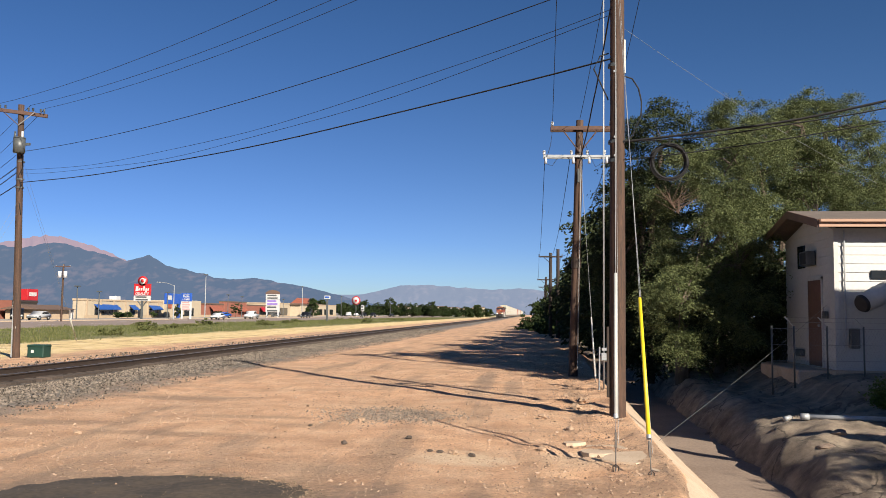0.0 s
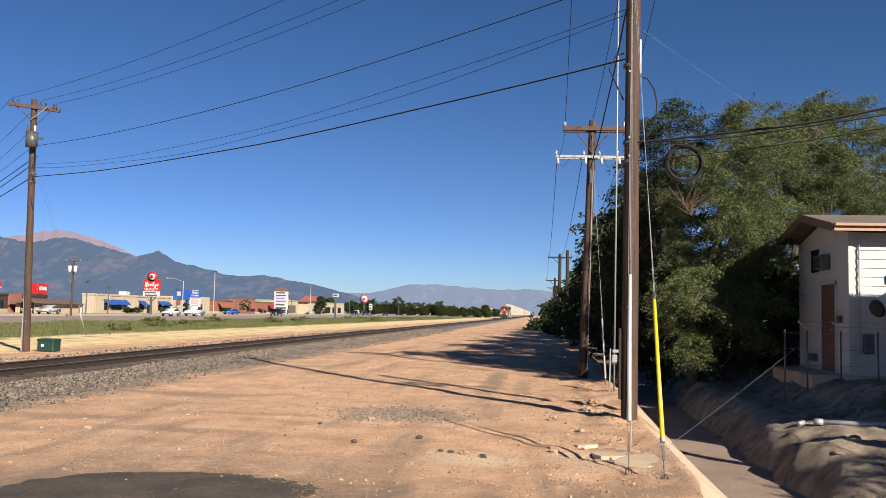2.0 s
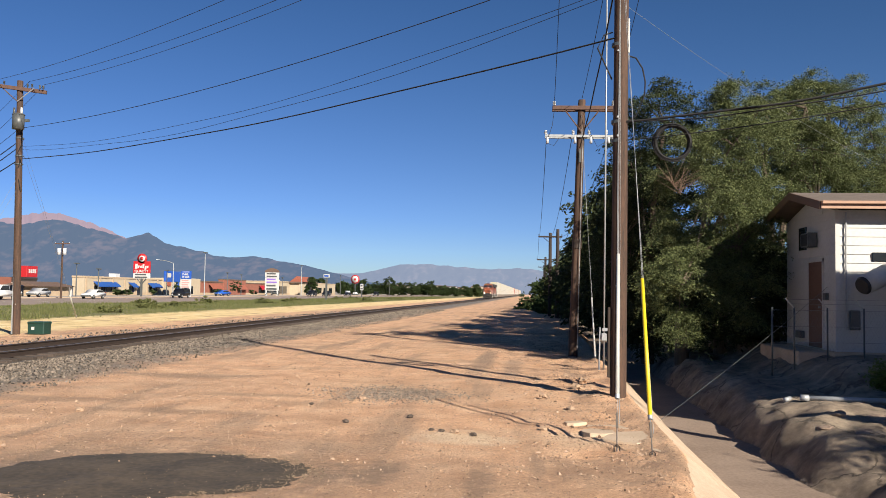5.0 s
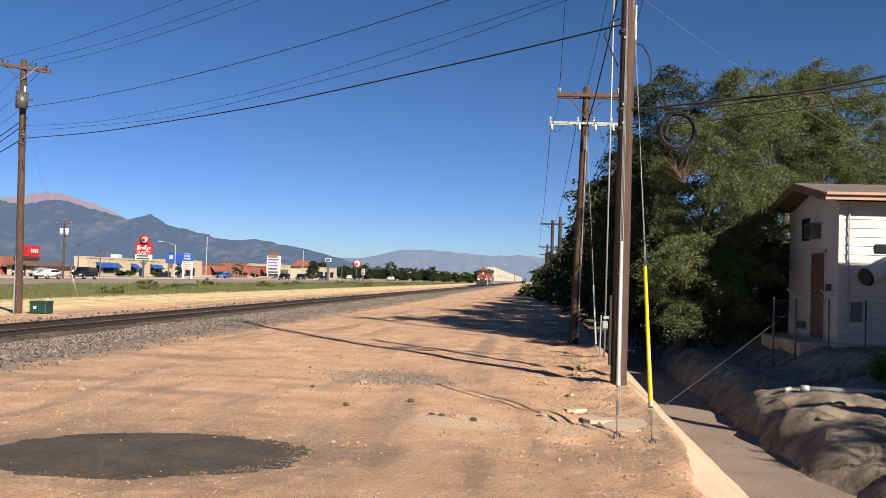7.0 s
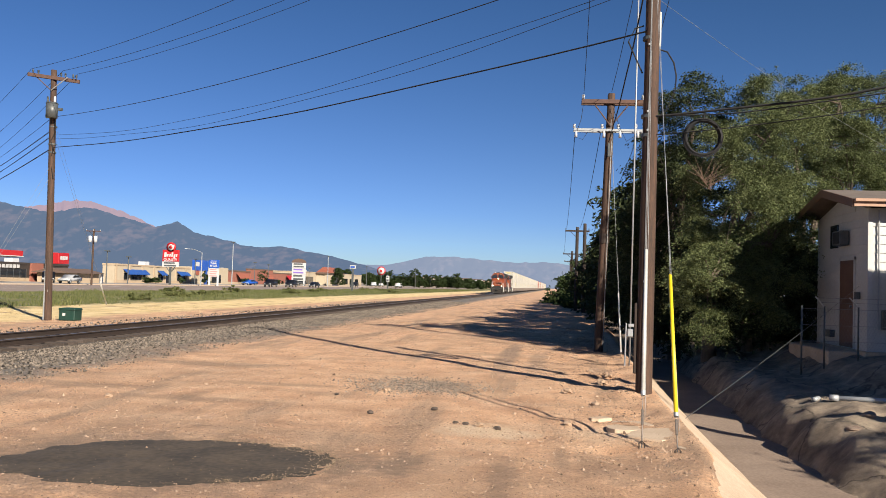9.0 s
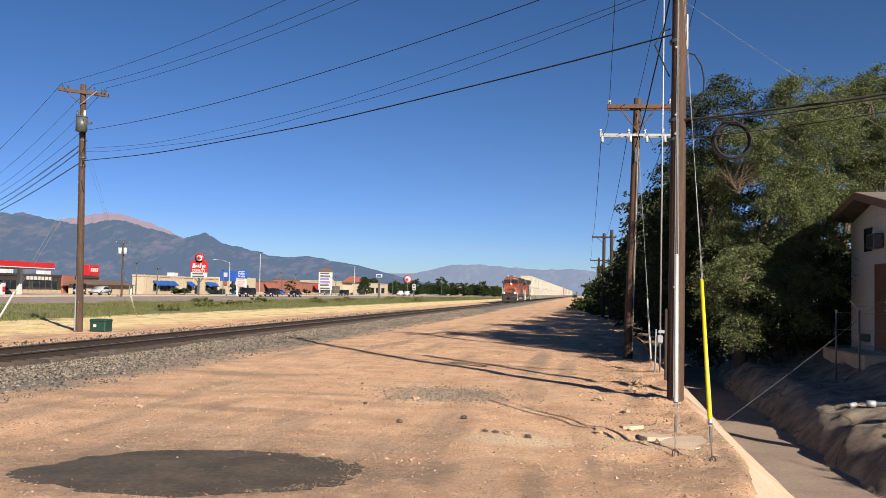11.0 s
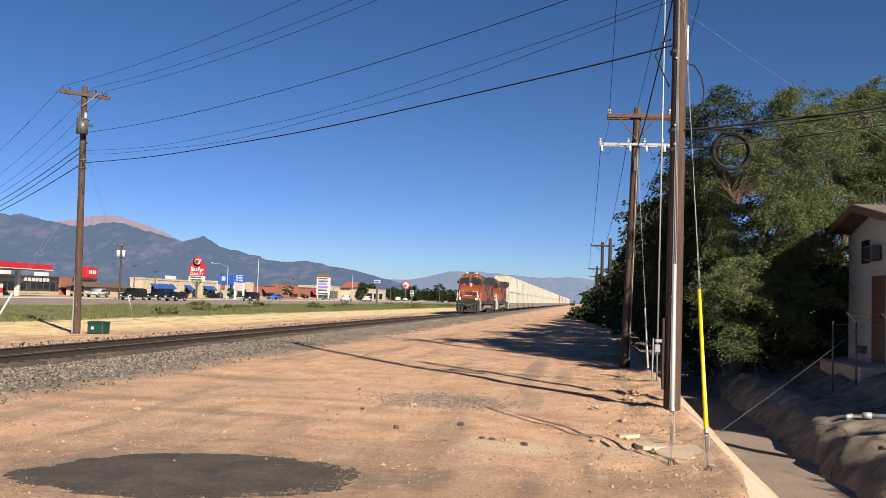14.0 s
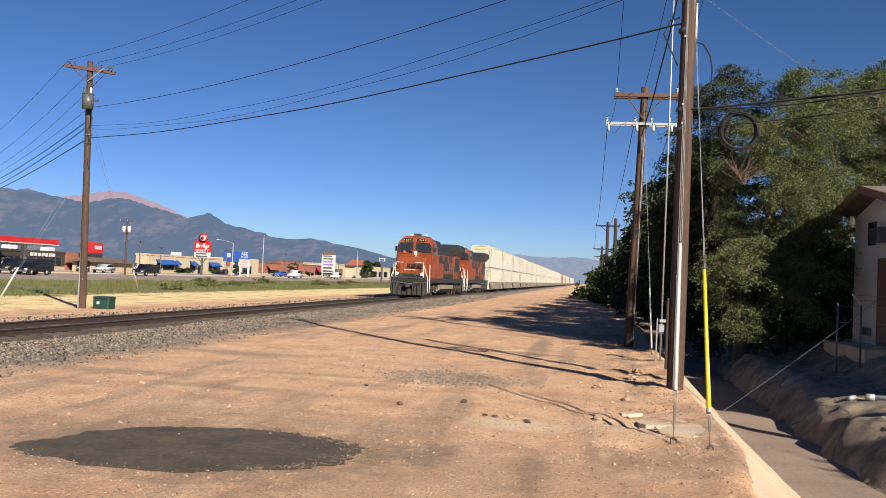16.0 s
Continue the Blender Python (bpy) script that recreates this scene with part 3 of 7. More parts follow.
def build_ballast():
    rng = random.Random(8)
    out = []
    for i in range(52000):
        y = 9 + 85 * rng.random() ** 1.7
        x = -12.45 + 3.45 * rng.random() ** 1.25 if rng.random() < 0.95 else rng.uniform(-15.3, -12.4)
        if x > -10.0 + 0.8 * noise.noise((y * 0.3, 0, 0)) and rng.random() < 0.75:
            continue
        s = rng.uniform(0.012, 0.032) * (1 + y / 110)
        top = 0.0 if -15.4 < x < -12.5 else ground_height(x, y)
        out.append((x, y, top + s * 0.2, s))
    for i in range(2600):
        y = 15 + 75 * rng.random() ** 1.5
        x = -18.3 + 3.2 * rng.random()
        s = rng.uniform(0.02, 0.045) * (1 + y / 90)
        out.append((x, y, max(ground_height(x, y), -0.02) + s * 0.2, s))
    scatter("ballast", out, stone_mat("ballast_stones", (0.020, 0.017, 0.014), (0.235, 0.195, 0.16)), "grey crushed stone ballast heaped beside the rails")
    bed = part("ballast_bed", prism([(-16.6, -0.2), (-15.6, 0.012), (-12.55, 0.012), (-11.9, -0.02), (-11.9, -0.2)], "y", -80, 1600), GRAVEL)
    tagged(bed, "packed grey ballast bed under the ties", "gravel", kind="structure")


TRACK = build_track()
build_ballast()


# ---------------------------------------------------------------- train
def arc(cx, cy, r, a0, a1, k):
    return [(cx + r * math.cos(radians(a0 + (a1 - a0) * i / k)), cy + r * math.sin(radians(a0 + (a1 - a0) * i / k))) for i in range(k + 1)]


def bogie(parent, y, kind):
    """A three-axle truck under the locomotive; wheelsets turn."""
    bm = bmesh.new()
    for s in (-1, 1):
        prism([(y - 2.4, 0.62), (y - 2.1, 0.95), (y + 2.1, 0.95), (y + 2.4, 0.62), (y + 1.7, 0.5), (y + 0.6, 0.62), (y - 0.6, 0.62), (y - 1.7, 0.5)], "x", s * 1.03, s * 1.17, bm)
        for k in (-1.85, 0, 1.85):
            box(s * 1.12, s * 1.26, y + k - 0.2, y + k + 0.2, 0.36, 0.74, 0.03, bm)
            rod((s * 1.22, y + k + 0.55, 0.6), (s * 1.22, y + k + 0.55, 1.0), 0.11, 0.11, 8, bm)
    truck = part("truck", bm, LOCO_GREY, parent, "dusty grey truck frame")
    for k in (-1.85, 0, 1.85):
        bm = bmesh.new()
        rod((-1.05, 0, 0), (1.05, 0, 0), 0.09, 0.09, 8, bm)
        for s in (-1, 1):
            rod((s * 0.70, 0, 0), (s * 0.83, 0, 0), 0.53, 0.53, 20, bm)
            rod((s * 0.66, 0, 0), (s * 0.70, 0, 0), 0.56, 0.56, 20, bm)
            box(s * 0.80, s * 0.85, -0.4, 0.4, -0.05, 0.05, bm=bm)
        w = part("wheelset", bm, STEEL_WHEEL, parent, m=pose(0, y + k, 0.53))
        LOCO_WHEELS.append(w)


LOCO_WHEELS = []


def locomotive(lead):
    label = "lead orange and black diesel freight locomotive with lit headlights" if lead else "second orange and black diesel freight locomotive coupled behind"
    t = thing("locomotive", pose(RAIL_X, 100, RAIL_Z), label, "locomotive", "locomotives")
    # frame, deck, plough
    part("frame", box(-1.5, 1.5, 0.55, 21.8, 1.12, 1.52, 0.03), LOCO_BLACK, t, "black side sill")
    part("sill_stripe", box(-1.515, 1.515, 0.7, 21.6, 1.43, 1.47), LOCO_GREY, t, "thin dusty stripe along the sill")
    part("plough", prism([(-1.3, 0.12), (1.3, 0.12), (1.5, 0.45), (1.5, 0.85), (-1.5, 0.85), (-1.5, 0.45)], "y", 0.3, 0.6), LOCO_GREY, t, "dusty steel snow plough")
    for k in range(7):
        x = -1.2 + k * 0.4
        part("plough_rib", box(x - 0.03, x + 0.03, 0.18, 0.28, 0.14, 0.9), LOCO_GREY, t)
    part("end_plate", box(-1.5, 1.5, 0.5, 0.62, 0.85, 1.45, 0.02), LOCO_BLACK, t)
    for x in (-1.2, -0.95, 0.95, 1.2):
        part("cut_lever", box(x - 0.06, x + 0.06, 0.36, 0.5, 0.8, 1.2, 0.02), LOCO_GREY, t)
    part("uncoupling_rod", tube([(-1.45, 0.42, 1.15), (-0.4, 0.35, 1.1), (0, 0.2, 1.0), (0.4, 0.35, 1.1), (1.45, 0.42, 1.15)], 0.022, 6), TANK_GREY, t)
    part("draft_pocket", box(-0.4, 0.4, 0.3, 0.55, 0.6, 1.15, 0.03), LOCO_BLACK, t)
    part("deck_edge", box(-1.5, 1.5, 0.46, 0.64, 1.45, 1.55, 0.01), LOCO_GREY, t)
    part("coupler", box(-0.16, 0.16, -0.25, 0.55, 0.72, 1.05, 0.05), LOCO_GREY, t, "dusty steel coupler")
    for x in (-0.75, -0.45, 0.45, 0.75):
        part("air_hose", tube([(x, 0.48, 1.05), (x, 0.3, 0.9), (x + 0.03, 0.25, 0.62), (x + 0.05, 0.3, 0.45)], 0.03), CABLE, t)
    # steps at the four corners
    for s in (-1, 1):
        for y in (0.55, 20.9):
            bm = bmesh.new()
            for k in range(4):
                box(s * 1.1, s * 1.52, y + 0.1, y + 0.75, 0.32 + k * 0.3, 0.36 + k * 0.3, bm=bm)
            box(s * 1.05, s * 1.1, y, y + 0.85, 0.3, 1.3, bm=bm)
            part("steps", bm, LOCO_BLACK, t)
            part("step_rail", tube([(s * 1.52, y + 0.05, 0.35), (s * 1.52, y + 0.05, 1.5), (s * 1.1, y + 0.1, 2.55)], 0.028, 6), WHITE_PAINT, t, "white corner handrail")
            part("step_rail", tube([(s * 1.53, y + 0.82, 0.35), (s * 1.53, y + 0.82, 1.5), (s * 1.5, y + 0.9, 2.5)], 0.028, 6), WHITE_PAINT, t, "white corner handrail")
    # wide nose and cab
    nose = [(1.15, 1.52), (1.05, 2.7), (1.2, 3.0), (2.25, 3.42), (2.25, 1.52)]
    bm = prism(nose, "x", -1.42, 1.42)
    for v in bm.verts:
        if v.co.y < 1.3:
            v.co.x *= 0.84
    bmesh.ops.bevel(bm, geom=bm.edges[:], offset=0.07, segments=2, affect="EDGES")
    part("nose", bm, ORANGE, t, "orange wide nose")
    part("nose_door", box(-0.95, -0.35, 1.0, 1.08, 1.6, 2.7, 0.02), ORANGE, t)
    for x0, x1, z in ((-0.95, -0.55, 2.42), (-0.42, -0.06, 2.42), (0.06, 0.42, 2.42), (0.55, 0.95, 2.42)):
        part("nose_mark", box(x0, x1, 1.015, 1.06, z - 0.11, z + 0.11, 0.01), LOCO_BLACK, t, "black emblem bars on the nose")
    part("nose_mark", box(-1.1, 1.1, 1.025, 1.07, 2.22, 2.26), LOCO_BLACK, t)
    part("nose_skirt", box(-1.2, 1.2, 0.98, 1.2, 1.5, 1.78, 0.02), LOCO_BLACK, t, "black lower edge of the nose")
    part("class_light", rod((-0.75, 1.9, 3.42), (-0.75, 2.3, 3.3), 0.12, 0.12, 12), TILE_RED, t, "dark red warning lamp, unlit")
    bm = prism([(-1.5, 1.52), (-1.5, 3.7), (-1.36, 4.2), (-0.95, 4.62), (0.95, 4.62), (1.36, 4.2), (1.5, 3.7), (1.5, 1.52)], "y", 2.2, 5.0)
    for v in bm.verts:
        if v.co.y < 2.5:
            v.co.y += max(0.0, v.co.z - 3.3) * 0.16
    bmesh.ops.bevel(bm, geom=[e for e in bm.edges if min(v.co.z for v in e.verts) > 3.4], offset=0.05, segments=2, affect="EDGES")
    part("cab", bm, ORANGE, t, "orange crew cab")
    part("cab_roof", box(-0.9, 0.9, 2.7, 4.8, 4.60, 4.67, 0.03), LOCO_BLACK, t, "black cab roof")
    for s in (-1, 1):
        wind = part("windscreen", prism([(s * 0.12, 3.5), (s * 0.8, 3.46), (s * 1.38, 3.28), (s * 1.38, 3.9), (s * 1.22, 4.14), (s * 0.12, 4.18)], "y", -0.035, 0.035), GLASS_DARK, t, "dark windscreen",
                    m=Matrix.Translation((0, 2.22, 0)) @ Matrix.Translation((0, 0, 3.3)) @ Matrix.Rotation(radians(-8.9), 4, "X") @ Matrix.Translation((0, 0, -3.3)))
        part("number_board", box(s * 0.2, s * 0.9, -0.06, 0.04, 4.24, 4.46, 0.02), LOCO_BLACK, t, "black number board with pale bars",
             m=pose(0, 2.36, 0))
        for k in range(4):
            part("number_bar", box(s * 0.4 + s * k * 0.15, s * 0.45 + s * k * 0.15, 2.28, 2.31, 4.3, 4.4), YELLOW_STRIPE, t)
        part("side_window", box(s * 1.49, s * 1.515, 2.9, 4.2, 3.3, 4.05, 0.0), GLASS_DARK, t, "dark cab side window")
        part("cab_door", box(s * 1.49, s * 1.52, 4.3, 4.9, 1.6, 3.6, 0.0), ORANGE, t)
        part("mirror", box(s * 1.55, s * 1.75, 2.75, 2.8, 3.5, 3.85, 0.01), LOCO_BLACK, t)
    lit = HEADLIGHT if lead else CERAMIC
    part("headlight_housing", box(-0.32, 0.32, 1.98, 2.2, 3.24, 3.56, 0.05), ORANGE, t)
    for x in (-0.16, 0.16):
        soft(part("headlight", rod((x, 1.95, 3.4), (x, 2.1, 3.4), 0.1, 0.1, 14), lit if x > 0 else LOCO_BLACK, t, "round lit headlight" if lead and x > 0 else "round headlight, unlit"))
        soft(part("ditch_light", rod((x * 6.4, 0.48, 1.78), (x * 6.4, 0.66, 1.78), 0.095, 0.095, 14), lit, t, "round lit ditch light" if lead else "ditch light, unlit"))
    part("horn", box(-0.3, 0.3, 3.2, 3.5, 4.72, 4.88, 0.03), LOCO_GREY, t)
    for x in (-0.7, 0.6):
        part("antenna", box(x - 0.1, x + 0.1, 4.0, 4.25, 4.72, 4.86, 0.03), WHITE_PAINT, t)
    # front railing
    for x in (-1.15, -0.5, 0.5, 1.15):
        part("railing_post", rod((x, 0.55, 1.55), (x, 0.55, 2.62), 0.024), WHITE_PAINT if abs(x) > 1 else LOCO_BLACK, t)
    part("front_railing", tube([(-1.15, 0.55, 2.62), (-0.5, 0.55, 2.62), (-0.5, 0.55, 2.1), (0.5, 0.55, 2.1), (0.5, 0.55, 2.62), (1.15, 0.55, 2.62)], 0.024), WHITE_PAINT, t, "white front railing")
    # long hood
    hood = [(-0.95, 1.52), (-0.95, 3.95), (-0.75, 4.35), (0.75, 4.35), (0.95, 3.95), (0.95, 1.52)]
    part("long_hood", prism(hood, "y", 5.0, 17.4), ORANGE, t, "orange engine hood")
    part("hood_roof", prism([(-0.98, 3.5), (-0.98, 3.97), (-0.77, 4.4), (0.77, 4.4), (0.98, 3.97), (0.98, 3.5)], "y", 5.02, 17.35), LOCO_BLACK, t, "black hood roof")
    for k in range(10):
        for s in (-1, 1):
            part("hood_door", box(s * 0.94, s * 0.985, 5.5 + k * 1.18, 6.5 + k * 1.18, 1.62, 3.45, 0.01), ORANGE, t)
    part("exhaust_stack", box(-0.35, 0.35, 9.2, 10.4, 4.35, 4.62, 0.04), LOCO_BLACK, t)
    part("dynamic_brake", box(-1.15, 1.15, 5.3, 8.2, 3.5, 4.5, 0.1), LOCO_BLACK, t, "black louvred brake housing")
    part("radiator_base", box(-1.05, 1.05, 17.3, 21.2, 1.52, 3.7, 0.03), ORANGE, t)
    part("radiator_wing", prism([(-1.05, 3.6), (-1.5, 4.05), (-1.5, 4.5), (-1.3, 4.62), (1.3, 4.62), (1.5, 4.5), (1.5, 4.05), (1.05, 3.6)], "y", 16.9, 21.4), LOCO_BLACK, t, "black flared radiator wings")
    for s in (-1, 1):
        part("hood_skirt", box(s * 0.955, s * 1.0, 8.5, 17.3, 1.53, 1.95), LOCO_BLACK, t, "black lower band of the hood")
        part("radiator_grille", box(s * 1.04, s * 1.07, 17.6, 20.8, 2.2, 3.4), LOCO_BLACK, t, "black radiator grille")
        for k in range(3):
            part("louvre", box(s * 0.98, s * 1.0, 9.0 + k * 2.6, 10.8 + k * 2.6, 2.95, 3.4), LOCO_BLACK, t)
    part("hood_end", box(-1.0, 1.0, 21.15, 21.5, 1.52, 3.9, 0.05), ORANGE, t)
    part("equipment_cabinet", box(-1.48, -0.9, 5.05, 8.4, 1.52, 2.7, 0.03), ORANGE, t)
    part("equipment_cabinet", box(0.9, 1.48, 5.05, 8.4, 1.52, 2.7, 0.03), ORANGE, t)
    for k in range(9):
        part("side_mark", box(0.985, 1.0, 9.0 + k * 0.62, 9.42 + k * 0.62, 2.2, 2.95), LOCO_BLACK, t, "black letter bars on the hood side")
    for s in (-1, 1):
        part("walkway_rail", tube([(s * 1.46, 5.1, 2.62), (s * 1.46, 21.3, 2.62)], 0.02), LOCO_BLACK, t)
        part("walkway_rail", tube([(s * 1.46, 8.5, 2.1), (s * 1.46, 21.3, 2.1)], 0.016), LOCO_BLACK, t)
        for k in range(10):
            part("railing_post", rod((s * 1.46, 5.2 + k * 1.78, 1.5), (s * 1.46, 5.2 + k * 1.78, 2.62), 0.02, None, 6), LOCO_BLACK, t)
    bm = prism([(-1.42, 0.95), (-1.42, 0.6), (-1.0, 0.28), (1.0, 0.28), (1.42, 0.6), (1.42, 0.95)], "y", 7.4, 14.6)
    part("fuel_tank", bm, TANK_GREY, t, "dusty grey fuel tank")
    for s in (-1, 1):
        soft(part("air_reservoir", rod((s * 1.2, 7.6, 1.02), (s * 1.2, 12.6, 1.02), 0.16, 0.16, 10), LOCO_GREY, t))
    for ob in t.children:                     # the body stands tall over the deck
        m, back = ob.matrix_basis.copy(), ob.matrix_basis.inverted()
        for v in ob.data.vertices:
            p = m @ v.co
            p.z += max(0.0, p.z - 1.52) * 0.10
            v.co = back @ p
    bogie(t, 4.3, 0)
    bogie(t, 17.9, 1)
    return t


def well_car():
    """An articulated well car; local y runs back from its front end."""
    t = thing("well_car", pose(RAIL_X, 150, RAIL_Z), "brown-grey double-stack well car, dusty steel", "freight car", "well cars")
    for s in (-1, 1):
        part("side_sill", prism([(0.9, 1.15), (1.7, 1.3), (1.9, 1.35), (16.4, 1.35), (16.6, 1.3), (17.4, 1.15), (17.0, 0.85), (16.2, 0.32), (2.1, 0.32), (1.3, 0.85)], "x", s * 1.40, s * 1.47), WELL, t, "dusty steel well side")
        for k in range(8):
            part("side_rib", box(s * 1.46, s * 1.54, 2.6 + k * 1.85, 2.75 + k * 1.85, 0.36, 1.33), WELL, t)
        part("yellow_mark", box(s * 1.47, s * 1.475, 3.2, 3.9, 0.75, 1.15), YELLOW_STRIPE, t)
    part("well_floor", box(-1.4, 1.4, 1.8, 16.5, 0.3, 0.36), WELL, t)
    for y0, y1 in ((0.05, 1.9), (16.4, 18.25)):
        part("end_platform", box(-1.35, 1.35, y0, y1, 0.95, 1.22, 0.03), WELL, t, "steel end platform")
    for y in (0.1,):
        bm = bmesh.new()
        for s in (-1, 1):
            prism([(y - 1.15, 0.42), (y - 0.7, 0.7), (y + 0.7, 0.7), (y + 1.15, 0.42), (y + 0.5, 0.25), (y - 0.5, 0.25)], "x", s * 0.98, s * 1.1, bm)
        part("truck", bm, LOCO_GREY, t)
        for k in (-0.89, 0.89):
            bm = rod((-1.0, 0, 0), (1.0, 0, 0), 0.08, 0.08, 6)
            for s in (-1, 1):
                rod((s * 0.70, 0, 0), (s * 0.83, 0, 0), 0.48, 0.48, 14, bm)
            part("wheelset", bm, STEEL_WHEEL, t, m=pose(0, y + k, 0.48))
    for s in (-1, 1):
        part("end_ladder", tube([(s * 1.3, 0.6, 1.2), (s * 1.3, 0.6, 2.0), (s * 0.8, 0.6, 2.0), (s * 0.8, 0.6, 1.2)], 0.022), WHITE_PAINT, t)
    return t


def container(paint, mark, label, high):
    """A fifty-three foot box; local origin under the middle of its front end."""
    t = thing("shipping_container", pose(RAIL_X, 150, RAIL_Z), label, "container", "containers on the train")
    h, w, ln = high, 1.3, 16.15
    part("body", box(-w + 0.03, w - 0.03, 0.04, ln - 0.04, 0.03, h - 0.03), paint, t)
    for s in (-1, 1):
        bm = bmesh.new()
        for k in range(40):
            y = 0.35 + k * 0.398
            prism([(y, 0.12), (y + 0.24, 0.12), (y + 0.24, h - 0.12), (y, h - 0.12)], "x", s * (w - 0.03), s * (w - 0.012), bm)
        part("side_panel", bm, paint, t, "ribbed side panel")
        for z in (0, h - 0.1):
            part("side_rail", box(s * (w - 0.1), s * w, 0, ln, z, z + 0.1), paint, t)
        for y in (0.0, 1.98, 14.05, ln - 0.12):
            part("corner_post", box(s * (w - 0.1), s * (w + 0.004), y, y + 0.12, 0, h), paint, t)
        part("side_mark", box(s * (w - 0.008), s * (w + 0.004), 0.7, 1.95, h - 1.35, h - 0.25), mark, t, "yellow emblem panel")
        for k, z in enumerate((h - 1.6, h - 1.8)):
            part("side_bar", box(s * (w - 0.008), s * (w + 0.002), 1.1, 1.75 - 0.2 * k, z, z + 0.1), CERAMIC_DARK, t, "small dark lettering bar")
    for s in (-1, 1):
        for y in (0.02, 14.05):
            part("corner_lock", box(s * 1.0, s * 1.2, y, y + 0.15, -0.075, 0.01), WELL, t)
    for z in (0, h - 0.12):
        part("end_rail", box(-w, w, 0, 0.1, z, z + 0.12), paint, t)
    part("end_mark", box(-0.75, 0.75, 0.0, 0.035, h - 0.55, h - 0.28), mark, t, "yellow marking on the end wall")
    bm = bmesh.new()
    for k in range(7):
        box(-w + 0.12, w - 0.12, 0.012, 0.045, 0.3 + k * 0.36, 0.34 + k * 0.36, bm=bm)
    part("end_ribs", bm, paint, t)
    return t


NOSE_END, SPEED = 67.0, 19.7
TRAIN = []                                 # (thing, metres behind the nose, height above the rail)


def build_train():
    for k in range(2):
        TRAIN.append((locomotive(k == 0), k * 22.6, 0.0))
    car = well_car()
    white = container(CONTAINER, PALE_YELLOW, "white ribbed shipping container with a pale yellow emblem", 2.85)
    red = container(CONTAINER_RED, WHITE_PAINT, "rust-red ribbed shipping container", 2.85)
    for k in range(46):
        back = 46.0 + k * 18.3
        c = car if k == 0 else copy_thing(car, car.matrix_basis)
        TRAIN.append((c, back, 0.0))
        for z, first in ((0.37, k == 0), (3.29, False)):
            src = red if k in (19, 20, 24, 31, 32) else white
            b = src if (first or (src is red and k == 19 and z < 1)) else copy_thing(src, src.matrix_basis)
            TRAIN.append((b, back + 1.05, z))


build_train()


# ---------------------------------------------------------------- poles and cables
def insulator(parent, p, material=None, h=0.2, r=0.055):
    bm = bmesh.new()
    p = Vector(p)
    rod(p, p + Vector((0, 0, h * 0.35)), 0.02, 0.02, 8, bm)
    for k in range(3):
        rod(p + Vector((0, 0, h * (0.3 + 0.22 * k))), p + Vector((0, 0, h * (0.45 + 0.22 * k))), r, r * 0.6, 10, bm)
    return soft(part("insulator", bm, material or CERAMIC, parent))


def shaft(parent, top, r0, r1, material):
    """A round pole with a few splits, from the thing's base up."""
    bm = bmesh.new()
    k, seg = 16, 16
    rings = []
    for i in range(k + 1):
        s = i / k
        c = Vector((0, 0, -0.3)).lerp(Vector(top), s)
        r = r0 + (r1 - r0) * s
        rings.append([bm.verts.new(c + Vector((math.cos(a), math.sin(a), 0)) * r * (1 + 0.05 * noise.noise((math.cos(a) * 2, math.sin(a) * 2, s * 3))))
                      for a in [6.2832 * j / seg for j in range(seg)]])
    for a, b in zip(rings, rings[1:]):
        for j in range(seg):
            bm.faces.new((a[j], a[(j + 1) % seg], b[(j + 1) % seg], b[j]))
    bm.faces.new(rings[-1])
    return soft(part("shaft", bm, material, parent, "round weathered wooden shaft"))


def arm(parent, a, b, material, w=0.06, h=0.07):
    a, b = Vector(a), Vector(b)
    d = b - a
    bm = box(-w, w, -h, h, 0, d.length, 0.008)
    q = d.to_track_quat("Z", "Y").to_matrix().to_4x4()
    return part("crossarm", bm, material, parent, m=Matrix.Translation(a) @ q)


